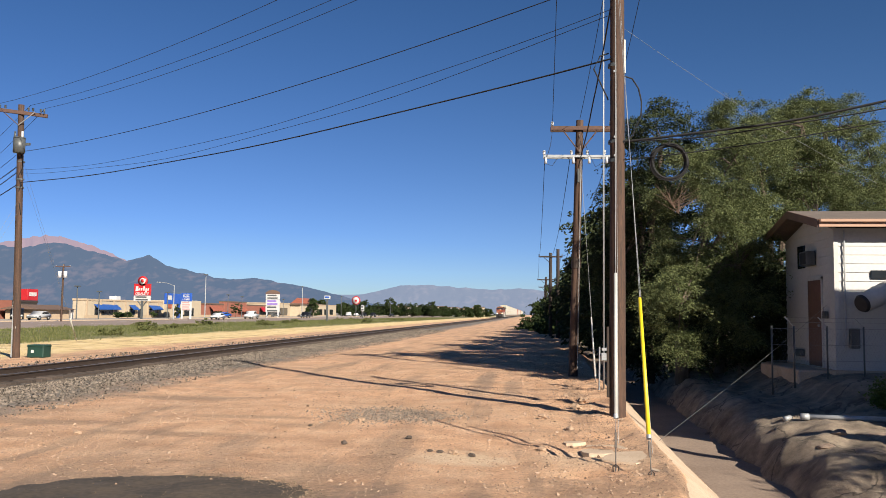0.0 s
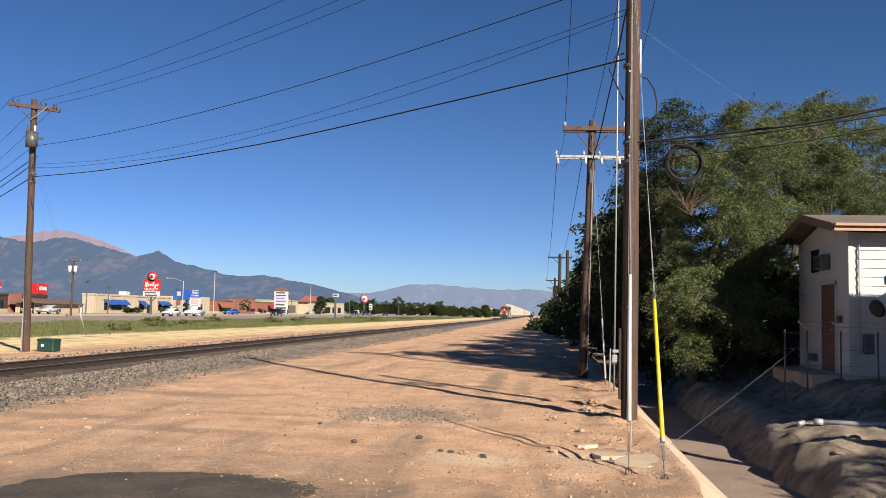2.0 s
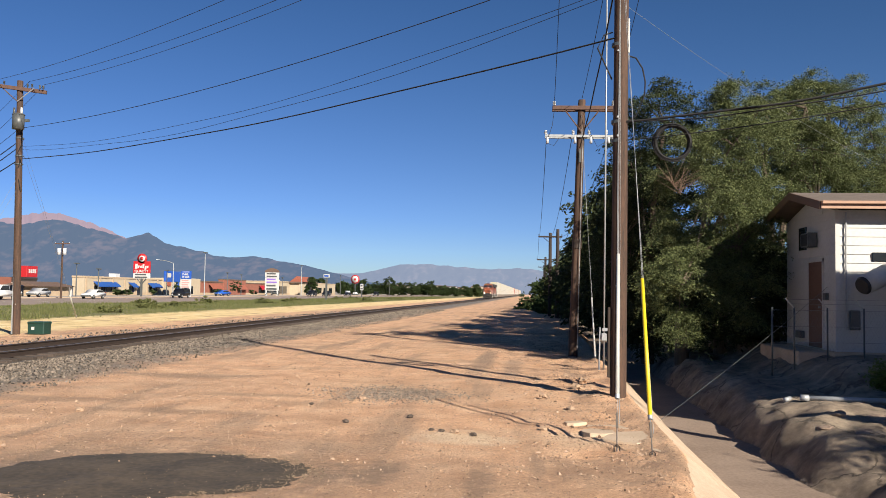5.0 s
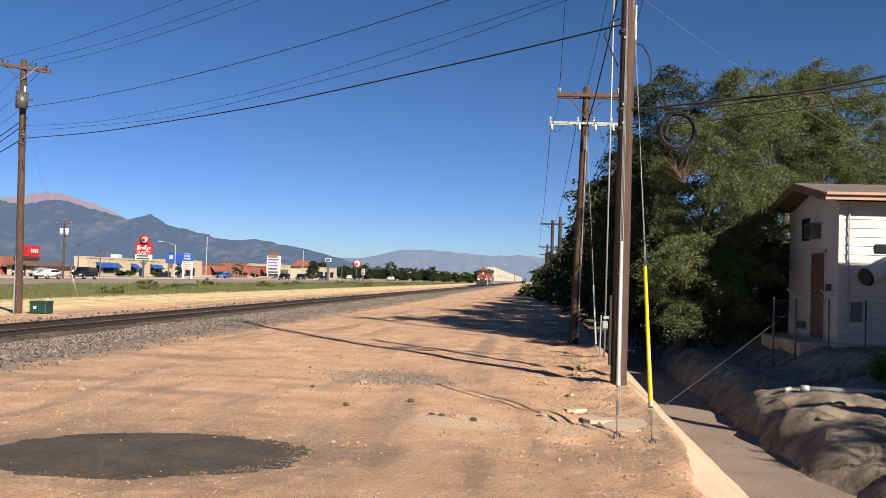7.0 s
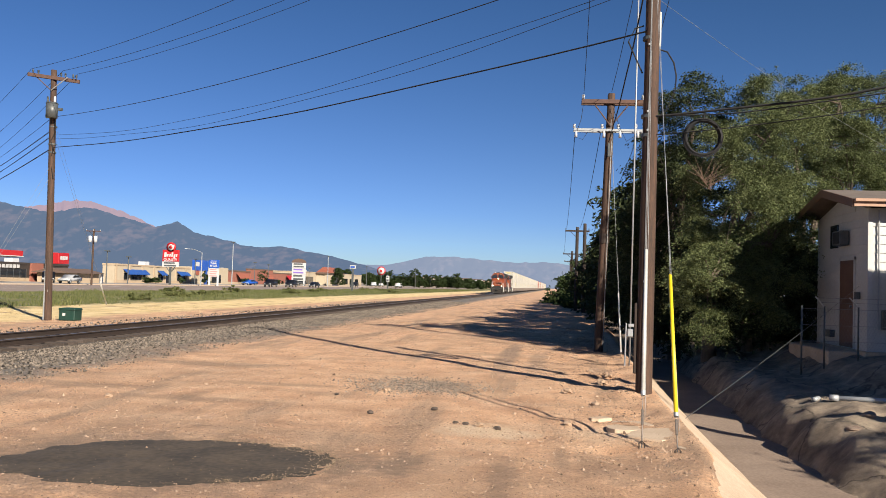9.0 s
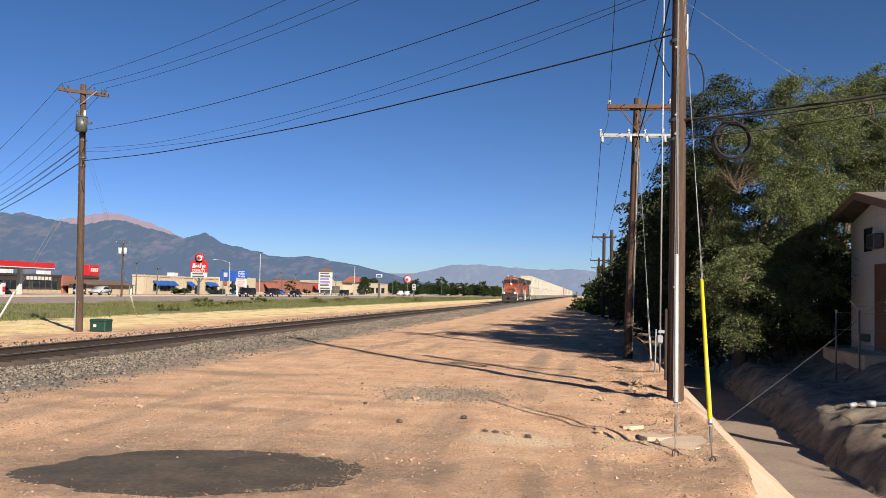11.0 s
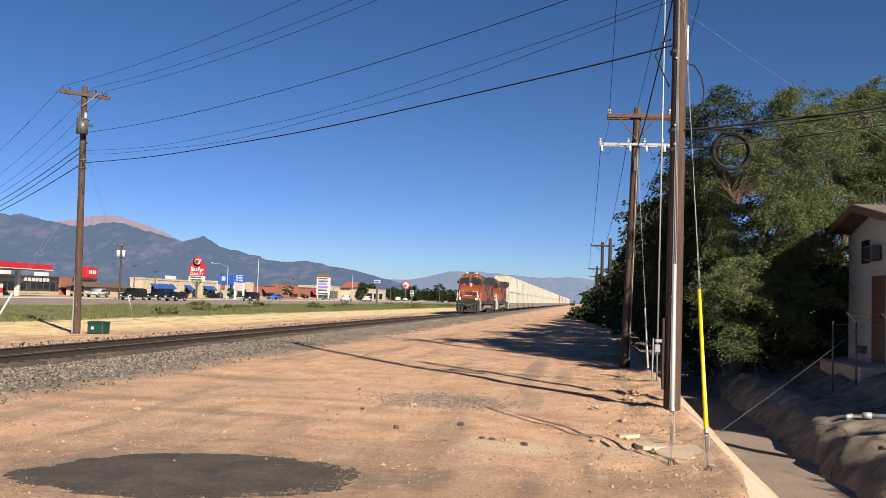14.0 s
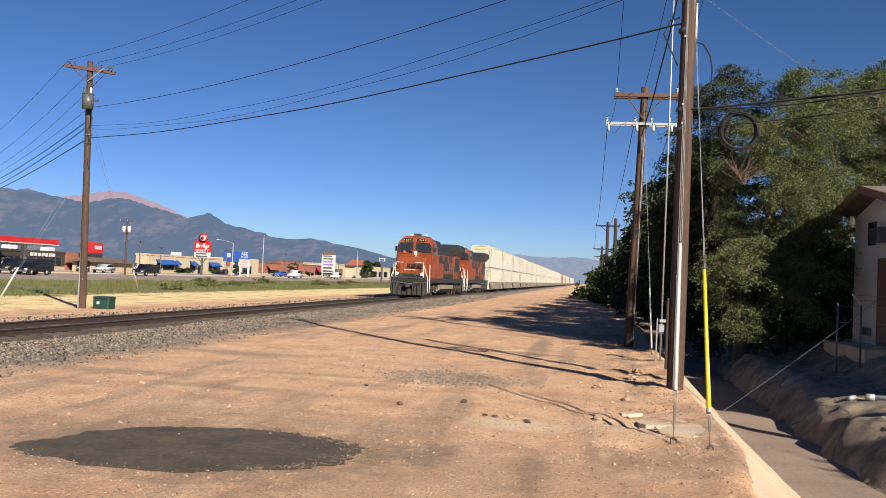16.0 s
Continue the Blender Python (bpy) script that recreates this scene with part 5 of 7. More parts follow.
def yard_stones():
    rng = random.Random(21)
    out = []
    for i in range(34000):
        y = 5 + 38 * rng.random() ** 1.6
        x = rng.uniform(-9.5, 1.9)
        out.append((x, y, ground_height(x, y), rng.uniform(0.003, 0.012) * (1 + y / 34)))
    dark, litter = [], []
    for i in range(2600):                     # dark gravel patch
        x, y = rng.gauss(-2.5, 0.62), rng.gauss(16.1, 0.62)
        dark.append((x, y, ground_height(x, y), rng.uniform(0.008, 0.03)))
    for i in range(4500):                     # rough rim of the ditch
        x, y = 1.5 - abs(rng.gauss(0, 0.8)), rng.uniform(9, 34)
        out.append((x, y, ground_height(x, y), 0.006 + 0.022 * rng.random() ** 3))
    for i in range(650):
        x, y = rng.uniform(-8, 1.8), rng.uniform(9, 30)
        out.append((x, y, ground_height(x, y), 0.012 + 0.028 * rng.random() ** 2))
    for i in range(70):                      # chips floating on the mud
        x, y = rng.gauss(-3.9, 0.9), rng.gauss(8.55, 0.5)
        litter.append((x, y, ground_height(x, y) + 0.016, rng.uniform(0.003, 0.010)))
    for i in range(700):                      # dusty rim of the puddle
        a = rng.uniform(-1.2, 1.3)
        k = rng.gauss(0.97, 0.07)
        u, v = 1.82 * k * math.cos(a), 1.13 * k * math.sin(a)
        x, y = -4.02 + u * 0.961 - v * 0.276, 8.52 + u * 0.276 + v * 0.961
        litter.append((x, y, ground_height(x, y) + 0.006, rng.uniform(0.004, 0.012)))
    scatter("dark_gravel", dark, stone_mat("dark_gravel_stones", (0.048, 0.04, 0.036), (0.24, 0.192, 0.152)), "patch of dark gravel trodden into the dirt")
    scatter("straw_chips", litter, stone_mat("straw_chip", (0.07, 0.052, 0.036), (0.22, 0.165, 0.115)), "pale chips and clods in the muddy puddle", "litter")
    scatter("pebbles", out, stone_mat("pebble_stones", (0.10, 0.065, 0.045), (0.38, 0.27, 0.195)), "scattered pinkish pebbles and clods on the dirt")
    for x, y, s in ((-0.95, 11.7, 0.07), (-1.15, 11.8, 0.05), (-0.7, 11.6, 0.06), (-1.3, 11.9, 0.045), (-1.75, 13.0, 0.06), (0.25, 12.2, 0.07), (0.3, 16.0, 0.1), (-2.9, 15.1, 0.08), (-3.6, 14.2, 0.05), (-2.6, 12.3, 0.06), (0.75, 14.8, 0.1), (1.0, 17.5, 0.12), (1.2, 19.0, 0.13), (0.9, 20.8, 0.1), (-6.9, 12.7, 0.08)):
        bm = bmesh.new()
        bmesh.ops.create_icosphere(bm, subdivisions=2, radius=s)
        for v in bm.verts:
            v.co *= 0.8 + 0.6 * noise.noise(v.co / s * 1.6 + Vector((x, y, 0))) + 0.25 * noise.noise(v.co / s * 5)
            v.co.z *= 0.6
        ob = part("stone", bm, TIE if s < 0.062 else CLOD, m=pose(x, y, ground_height(x, y) + s * 0.3))
        tagged(ob, "rough brown stone lying on the dirt", "stone", "loose stones")


yard_stones()


# ---------------------------------------------------------------- house beyond the ditch
def house():
    X, Y, Z, D, W = 7.0, 20.4, 0.72, 3.8, 6.0
    t = thing("house", pose(X, Y, Z), "small white clapboard house with low gable roof", "house")
    H = 3.25
    part("foundation", box(-0.06, W, -0.06, D + 0.06, -0.9, 0.0, 0.02), CONCRETE, t, "grey concrete foundation")
    front = part("wall", box(0.03, W, 0.03, 0.18, 0, H), SIDING, t, "white clapboard wall")
    side = part("wall", prism([(0.181, 0), (D, 0), (D, H), (D / 2, H + 0.42), (0.181, H)], "x", 0.03, 0.18), SIDING, t, "white gable wall with the door")
    part("wall", box(0.181, W, D - 0.15, D, 0, H), SIDING, t)
    part("wall", prism([(0.181, 0), (D - 0.16, 0), (D - 0.16, H), (D / 2, H + 0.4), (0.181, H)], "x", W - 0.15, W), SIDING, t)
    # lapped boards
    def board(ln):
        return prism([(-0.006, 0), (0.018, 0), (0.0, 0.205), (-0.006, 0.205)], "y", 0, ln)
    me_f = part("plank", board(W), SIDING, front, m=Matrix.Translation((0, 0.024, 0)) @ Matrix.Rotation(radians(-90), 4, "Z")).data
    for k in range(1, 16):
        share("plank", me_f, front, Matrix.Translation((0, 0.024, k * 0.203)) @ Matrix.Rotation(radians(-90), 4, "Z"))
    door0, door1 = 0.82, 1.95
    for k in range(17):
        z = k * 0.203
        inset = max(0.0, (z + 0.2 - H) / 0.42 * D / 2)
        for a, b in ((0.02 + inset, door0), (door1, D - inset)) if z < 2.15 else ((0.02 + inset, D - inset),):
            bm = prism([(0.006, 0), (-0.016, 0), (0.0, 0.205), (0.006, 0.205)], "y", a, b)
            part("plank", bm, SIDING, side, m=pose(0.026, 0, z))
    part("corner_board", box(-0.005, 0.09, -0.012, 0.03, 0, H), SIDING, t)
    door = part("door", box(-0.01, 0.029, door0 + 0.07, door1 - 0.07, 0.02, 2.1, 0.005), DOOR_BROWN, t, "dark brown wooden door, closed")
    part("door_handle", rod((-0.06, door0 + 0.2, 1.0), (-0.01, door0 + 0.2, 1.0), 0.03, 0.03, 8), GALV, door)
    for a, b, z0, z1 in ((door0, door0 + 0.07, 0, 2.17), (door1 - 0.07, door1, 0, 2.17), (door0, door1, 2.1, 2.17)):
        part("door_frame", box(-0.02, 0.028, a, b, z0, z1), SIDING, door)
    part("step", box(-0.75, -0.03, 0.3, D - 0.2, -0.9, -0.03, 0.03), CONCRETE, t, "low concrete door step")
    part("window", box(-0.02, 0.028, 2.1, 2.65, 2.44, 3.02, 0.01), GLASS_DARK, t, "small dark window")
    fan = part("vent_box", box(-0.22, 0.0, 1.25, 1.85, 2.46, 2.82, 0.02), CERAMIC_DARK, t, "dark vent hood")
    part("grille", box(-0.225, -0.215, 1.32, 1.78, 2.5, 2.78), DARK, fan)
    part("switch_box", box(-0.08, 0.0, 0.45, 0.65, 1.17, 1.34, 0.01), CERAMIC_DARK, t, "small grey switch box")
    for y0, m_ in ((2.25, CERAMIC_DARK), (2.75, SIDING)):
        part("meter_box", box(-0.12, 0.0, y0, y0 + 0.4, 0.2, 0.38, 0.01), m_, t)
    # roof: two slopes with overhang, fascia and barge boards
    def slab(pts, x0, x1):
        return prism(pts, "x", x0, x1)
    o, e = 0.45, 0.42
    r = (H + 0.52, H + 0.06)
    part("roof", slab([(-e, r[1]), (D / 2, r[0]), (D / 2, r[0] + 0.1), (-e, r[1] + 0.1)], -o, W + o), ROOF_FELT, t, "brown shingled roof slope")
    part("roof", slab([(D + e, r[1]), (D / 2 + 0.002, r[0]), (D / 2 + 0.002, r[0] + 0.1), (D + e, r[1] + 0.1)], -o, W + o), ROOF_FELT, t, "brown shingled roof slope")
    part("fascia", box(-o, W + o, -e - 0.03, -e - 0.002, r[1] - 0.07, r[1] + 0.1), FASCIA, t, "tan fascia board")
    part("gutter", box(-o, W + o, -e - 0.1, -e - 0.032, r[1] + 0.03, r[1] + 0.1, 0.01), FASCIA, t)
    part("barge_board", slab([(-e, r[1] - 0.09), (D / 2, r[0] - 0.09), (D / 2, r[0] + 0.1), (-e, r[1] + 0.1)], -o - 0.03, -o - 0.002), DOOR_BROWN, t, "dark brown barge board")
    part("barge_board", slab([(D + e, r[1] - 0.09), (D / 2 + 0.002, r[0] - 0.09), (D / 2 + 0.002, r[0] + 0.1), (D + e, r[1] + 0.1)], -o - 0.03, -o - 0.002), DOOR_BROWN, t, "dark brown barge board")
    # on the front wall
    part("conduit", tube([(0.22, -0.035, 0.5), (0.22, -0.035, 3.2)], 0.02, 6), GALV, t, "thin grey conduit")
    part("junction_box", box(0.29, 0.5, -0.12, 0.0, 0.5, 0.95, 0.015), CERAMIC_DARK, t, "grey junction box")
    part("window", box(0.8, 1.6, -0.03, 0.02, 2.08, 2.28, 0.01), GLASS_DARK, t, "narrow dark window")
    horn = soft(part("siren", rod((0.35, -0.75, 1.52), (0.95, -0.45, 1.78), 0.21, 0.23, 18), SIDING, t, "white drum-shaped siren"))
    part("siren_mouth", rod((0.33, -0.76, 1.51), (0.28, -0.785, 1.49), 0.205, 0.17, 18), DARK, horn, "dark mouth")
    horn2 = soft(part("siren", rod((1.2, -0.8, 1.5), (1.4, -0.3, 1.78), 0.21, 0.23, 18), SIDING, t))
    part("siren_mouth", rod((1.19, -0.83, 1.49), (1.17, -0.88, 1.47), 0.205, 0.17, 18), DARK, horn2, "dark mouth")
    part("siren_bracket", tube([(0.7, -0.5, 1.7), (0.85, 0.0, 1.9)], 0.03), GALV, t)
    part("siren_bracket", tube([(1.35, -0.4, 1.7), (1.3, 0.0, 1.9)], 0.03), GALV, t)


house()


def neighbour():
    """A plain long shed past the house, outside the view, that shades the ditch bank."""
    t = thing("shed", pose(11.0, 11.0, 0.3), "plain tan metal shed near the house", "shed")
    part("wall", box(0, 8, -2.0, 4, -1.6, 5.9), STUCCO_TAN, t)
    part("roof", box(-0.15, 8.15, -2.15, 4.05, 5.9, 6.05, 0.03), ROOF_BROWN, t)


neighbour()


def fence():
    t = thing("security_fence", pose(5.4, 19.7, 0), "galvanised fence posts with shade put into their colour, angled arms and wire", "fence")
    posts = [(0.0, 0.0, 0.35), (0.48, 0.02, 0.5), (1.21, 0.09, 0.6), (2.02, 0.17, 0.62), (2.9, 0.2, 0.62), (3.8, 0.25, 0.62)]
    for x, y, g in posts:
        # Dark grey instead of bare zinc: the posts' shade is put into their colour.
        p = soft(part("post", rod((x, y, g - 0.15), (x, y, 1.72), 0.02, 0.02, 8), CERAMIC_DARK, t))
        if x > 0.1:
            part("outrigger", tube([(x, y, 1.7), (x - 0.2, y - 0.03, 1.92)], 0.014, 6), WHITE_TUBE, p, "pale angled arm")
    for z, dx in ((1.66, 0), (1.3, 0), (0.95, 0), (1.8, -0.1), (1.9, -0.19)):
        part("wire", tube([(x + dx, y, z) for x, y, g in (posts if dx == 0 else posts[1:])], 0.004, 4), WIRE, t)
    bm = bmesh.new()
    for k in range(54):
        x = k * 0.07
        yy = 0.1 + 0.04 * x
        rod((x, yy, 0.6), (x + 0.55, yy + 0.03, 1.66), 0.0012, 0.0012, 3, bm)
        rod((x + 0.55, yy + 0.01, 0.6), (x, yy, 1.66), 0.0012, 0.0012, 3, bm)
    tagged(part("chain_link", bm, WIRE, t), kind="stuff")


fence()


def fallen_pipe():
    t = thing("steel_pipe", pose(4.91, 15.76, ground_height(5.3, 15.7) + 0.07), "length of galvanised pipe lying on the bank", "pipe")
    soft(part("tube", rod((0, 0, 0.0), (1.45, -0.17, 0.0), 0.045, 0.045, 12), GALV, t))
    soft(part("coupling", rod((-0.1, 0.012, 0), (0.04, -0.005, 0), 0.058, 0.058, 12), GALV, t))
    soft(part("cap", rod((1.44, -0.169, 0), (1.52, -0.178, 0), 0.03, 0.03, 10), CERAMIC, t))
    u = thing("steel_pipe", pose(4.62, 16.05, ground_height(4.65, 16.1) + 0.02), "short galvanised pipe end on the bank", "pipe")
    soft(part("tube", rod((0, 0, 0.03), (0.12, 0.09, 0.05), 0.045, 0.045, 10), GALV, u))


fallen_pipe()


def bank_rocks():
    rng = random.Random(12)
    for k in range(14):
        u, y = rng.uniform(4.5, 7.2), rng.uniform(11, 18)
        s = rng.uniform(0.08, 0.26)
        bm = bmesh.new()
        bmesh.ops.create_icosphere(bm, subdivisions=3, radius=s)
        for v in bm.verts:
            v.co *= 1 + 0.4 * noise.noise(v.co / s * 1.1 + Vector((u, y, 0))) + 0.12 * noise.noise(v.co / s * 4)
            v.co.z *= 0.5
        ob = part("bank_stone", bm, CONCRETE_FLOOR, m=pose(u, y, ground_height(u, y) - s * 0.22, 0, 0, rng.uniform(0, 360)))
        tagged(ob, "rounded lump of dusty rubble on the ditch bank", "stone", "bank stones")


bank_rocks()


# ---------------------------------------------------------------- trees
def leaves(name, clumps, strands, per, size, seed, material, parent, droop=0.5, reach=0.9):
    """Leaves hung along drooping twigs round each clump centre; one mesh."""
    rng = np.random.default_rng(seed)
    c = np.array(clumps)
    k = len(c)
    n_ = k * strands * per
    d = rng.normal(size=(k, strands, 3))
    d[..., 2] = np.abs(d[..., 2]) * 0.35 + 0.1
    d /= np.linalg.norm(d, axis=-1, keepdims=True)
    ln = rng.uniform(0.45, 1.0, (k, strands, 1, 1)) * reach
    u = rng.uniform(0.1, 1.0, (k, strands, per, 1))
    p = c[:, None, None, :3] + d[:, :, None, :] * ln * u
    p[..., 2] -= (droop * ln * u ** 2 * rng.uniform(0.5, 1.6, (k, strands, 1, 1)))[..., 0]
    p += rng.normal(scale=0.05, size=p.shape)
    p = p.reshape(-1, 3)
    a = np.broadcast_to(d[:, :, None, :], (k, strands, per, 3)).copy()
    a[..., 2] -= 1.2 * droop * u[..., 0]
    a = a.reshape(-1, 3) + rng.normal(scale=0.5, size=(n_, 3))
    a /= np.linalg.norm(a, axis=1, keepdims=True)
    b = np.cross(a, rng.normal(size=(n_, 3)))
    b /= np.linalg.norm(b, axis=1, keepdims=True) + 1e-9
    s = size * rng.uniform(0.6, 1.4, (n_, 1))
    v = np.stack([p - a * s, p + b * s * 0.42, p + a * s, p - b * s * 0.42], 1).reshape(-1, 3)
    me = bpy.data.meshes.new(name)
    me.vertices.add(n_ * 4)
    me.vertices.foreach_set("co", v.ravel())
    me.loops.add(n_ * 4)
    me.loops.foreach_set("vertex_index", np.arange(n_ * 4, dtype=np.int32))
    me.polygons.add(n_)
    me.polygons.foreach_set("loop_start", np.arange(0, n_ * 4, 4, dtype=np.int32))
    me.update(calc_edges=True)
    me.validate()
    me.materials.append(material)
    ob = new(name, me)
    ob.parent = parent
    return ob


def tree(base, lobes, count, label, seed, material=LEAF, size=0.029, strands=18, per=42, droop=0.7, reach=0.78, trunk=0.22, gaps=True):
    """A trunk with limbs into the lobes of its crown; lobes (x, y, z, rx, ry, rz) in the world."""
    rng = random.Random(seed)
    t = thing("tree", pose(*base), label, "tree", "trees")
    bx, by, bz = base
    vol = [l_[3] * l_[4] + l_[3] * l_[5] + l_[4] * l_[5] for l_ in lobes]
    cl = []
    for l_, v_ in zip(lobes, vol):
        for k in range(int(count * (1.55 if gaps else 1.0) * v_ / sum(vol))):
            d = Vector((rng.gauss(0, 1), rng.gauss(0, 1), rng.gauss(0, 1))).normalized()
            r = rng.uniform(0.35, 1.0) ** 0.45 * (0.88 + 0.34 * noise.noise(d * 2.2 + Vector((seed, 0, 0))))
            p = Vector((l_[0] + d.x * l_[3] * r - bx, l_[1] + d.y * l_[4] * r - by, l_[2] + d.z * l_[5] * r - bz))
            if not gaps or noise.noise((p + Vector((bx, by, seed))) * 1.0) > -0.15 + 0.14 * rng.random():
                cl.append(p)
    crown = leaves("crown", [tuple(p) for p in cl], strands, per, size, seed, material, t, droop, reach)
    bm = bmesh.new()
    fork = Vector((0, 0, 1.6))
    rod((0, 0, -0.4), fork, trunk, trunk * 0.8, 10, bm)
    soft(part("trunk", bm, BARK, t, "grey furrowed trunk"))
    bm = bmesh.new()
    for l_ in lobes:
        c = Vector((l_[0] - bx, l_[1] - by, l_[2] - bz))
        mid = fork.lerp(c, 0.5) + Vector((rng.uniform(-0.3, 0.3), rng.uniform(-0.3, 0.3), 0.3))
        rod(fork - Vector((0, 0, 0.1)), mid, trunk * 0.6, trunk * 0.4, 7, bm)
        rod(mid, c, trunk * 0.4, trunk * 0.2, 7, bm)
        for p in rng.sample(cl, min(22, len(cl))):
            if (p - c).length < max(l_[3:]) * 1.1:
                m_ = c.lerp(p, 0.5) + Vector((0, 0, 0.25))
                rod(c, m_, trunk * 0.16, trunk * 0.1, 5, bm)
                rod(m_, p, trunk * 0.1, trunk * 0.03, 5, bm)
    part("branchwork", bm, BARK, t, "grey branching limbs")
    return t


tree((4.6, 26.5, 0.2), [(5.2, 25.6, 4.8, 1.8, 2.2, 2.5), (4.1, 23.5, 2.3, 1.05, 1.0, 1.6), (5.8, 24.4, 3.3, 1.35, 1.2, 2.1), (6.2, 25.5, 6.1, 1.6, 1.6, 1.7)],
     300, "large elm with drooping grey-green foliage beside the ditch", 2)
tree((8.0, 29.0, 0.5), [(7.6, 28.6, 6.6, 2.3, 2.3, 2.6), (6.9, 27.2, 7.6, 1.3, 1.3, 1.5), (8.7, 28.0, 8.0, 1.3, 1.3, 1.3), (9.2, 28.5, 5.0, 2.0, 1.8, 2.4)],
     260, "tall elm with feathery grey-green crown behind the house", 5)
tree((11.0, 31.5, 0.5), [(10.7, 31.0, 7.2, 2.2, 2.2, 2.8), (12.4, 31.5, 5.8, 2.2, 2.2, 2.7), (10.2, 30.4, 8.4, 1.2, 1.2, 1.4)],
     220, "tall elm with loose crown above the roof", 7)
tree((15.5, 34.0, 0.5), [(15.0, 33.5, 5.8, 2.8, 2.6, 3.0), (18.5, 35, 5.2, 2.8, 2.6, 2.8)], 190, "broad elm behind the house", 9, LEAF, 0.05, 14, 22)
# The dark elms below carry their shade in the leaf colour.
tree((3.9, 28.8, 0.1), [(3.7, 28.6, 4.6, 1.5, 1.5, 3.4), (4.3, 28.0, 7.5, 1.45, 1.5, 1.5), (3.3, 29.2, 2.6, 1.2, 1.4, 2.4)], 190, "green elm beside the near poles, shade put into its leaf colour", 41, LEAF_SHADED, 0.038, 15, 26, gaps=False)
tree((5.2, 33.5, 0.2), [(5.0, 33.0, 5.0, 2.5, 2.6, 3.3), (4.0, 32.0, 4.2, 1.7, 1.8, 3.2), (5.5, 33, 2.4, 2.6, 2.2, 2.0), (3.4, 31.6, 6.4, 1.3, 1.3, 1.3), (3.6, 32.5, 2.4, 1.6, 1.8, 2.2)], 360, "dense elm in the row along the ditch, shade put into its leaf colour", 11, LEAF_SHADED, 0.055, 14, 18, gaps=False)
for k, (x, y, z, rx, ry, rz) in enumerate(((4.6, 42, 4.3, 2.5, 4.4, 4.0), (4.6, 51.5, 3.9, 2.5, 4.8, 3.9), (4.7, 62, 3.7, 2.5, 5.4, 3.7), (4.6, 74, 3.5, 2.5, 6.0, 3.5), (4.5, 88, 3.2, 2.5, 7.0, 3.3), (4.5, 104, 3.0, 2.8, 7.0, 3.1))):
    tree((x + 0.5, y, 0), [(x, y, z, rx, ry, rz), (x - 0.8, y - ry * 0.5, z * 0.9, rx * 0.7, ry * 0.5, rz * 0.8), (x, y, 1.6, rx * 1.05, ry, 1.5)], 230, "dense elm in the row along the ditch, shade put into its leaf colour", 20 + k, LEAF_SHADED, 0.11 + 0.014 * k, 12, 15, 0.7, 1.3, gaps=False)
tree((3.9, 128, 0), [(2.5, 128, 2.2, 2.6, 7, 2.2)], 120, "low bushy tree by the line far down the yard", 33, LEAF_FAR, 0.22, 8, 8, 0.3, 1.2, 0.15)
tree((5.9, 27.3, 0.3), [(6.2, 26.6, 2.2, 2.0, 1.4, 2.0), (4.6, 29.0, 1.6, 2.2, 1.6, 1.8), (7.6, 26.6, 2.0, 1.8, 1.2, 2.0)], 300, "small elm beside the house, shade put into its leaf colour", 35, LEAF_SHADED, 0.07, 14, 18, gaps=False)


tree((10.6, 6.2, 0.2), [(10.0, 6.4, 3.7, 1.1, 1.2, 1.0), (11.0, 5.6, 4.6, 1.0, 1.0, 0.8)], 60, "small elm whose branches shade the ditch bank", 51, LEAF, 0.05, 10, 12, 0.5, 0.8, 0.12)


def dead_branch():
    """Bare dry twigs in the crown."""
    t = thing("dead_branch", pose(3.62, 22.9, 5.1), "bare dry reddish branch caught in the foliage", "branch")
    rng = random.Random(6)
    bm = bmesh.new()
    for k in range(26):
        a = radians(rng.uniform(25, 150))
        ln = rng.uniform(0.4, 0.95)
        p = Vector((0.35, 0, -0.55)).lerp(Vector((0, 0, 0)), rng.random() * 0.7)
        q = p + Vector((math.cos(a) * ln, rng.uniform(-0.25, 0.1), math.sin(a) * ln * 0.8))
        rod(p, q, 0.009, 0.003, 4, bm)
    tagged(part("twig_spray", bm, TWIG, t), kind="stuff")


dead_branch()


def bush(x, y, r, h, seed, mat_=LEAF_FAR, size=0.1):
    t = thing("bush", pose(x, y, ground_height(x, y)), "low green bush growing from the dirt", "bush", "bushes")
    rng = random.Random(seed)
    cl = [(rng.gauss(0, r * 0.45), rng.gauss(0, r * 0.45), abs(rng.gauss(0, 0.45)) * h) for _ in range(26)]
    leaves("foliage", cl, 9, 12, size, seed, mat_, t, 0.1, h * 0.6)
    bm = bmesh.new()
    for c in cl[:12]:
        rod((0, 0, -0.05), c, 0.012, 0.006, 4, bm)
    part("stems", bm, BARK, t)


for a in [(1.5, 92, 1.3, 1.2, 1), (0.6, 101, 1.4, 1.3, 2), (2.0, 84, 1.0, 1.0, 3), (-0.3, 112, 1.5, 1.1, 4), (1.0, 122, 1.8, 1.6, 5)]:
    bush(*a, size=0.14)
bush(6.75, 16.9, 0.22, 0.5, 9, LEAF_BRIGHT, 0.03)


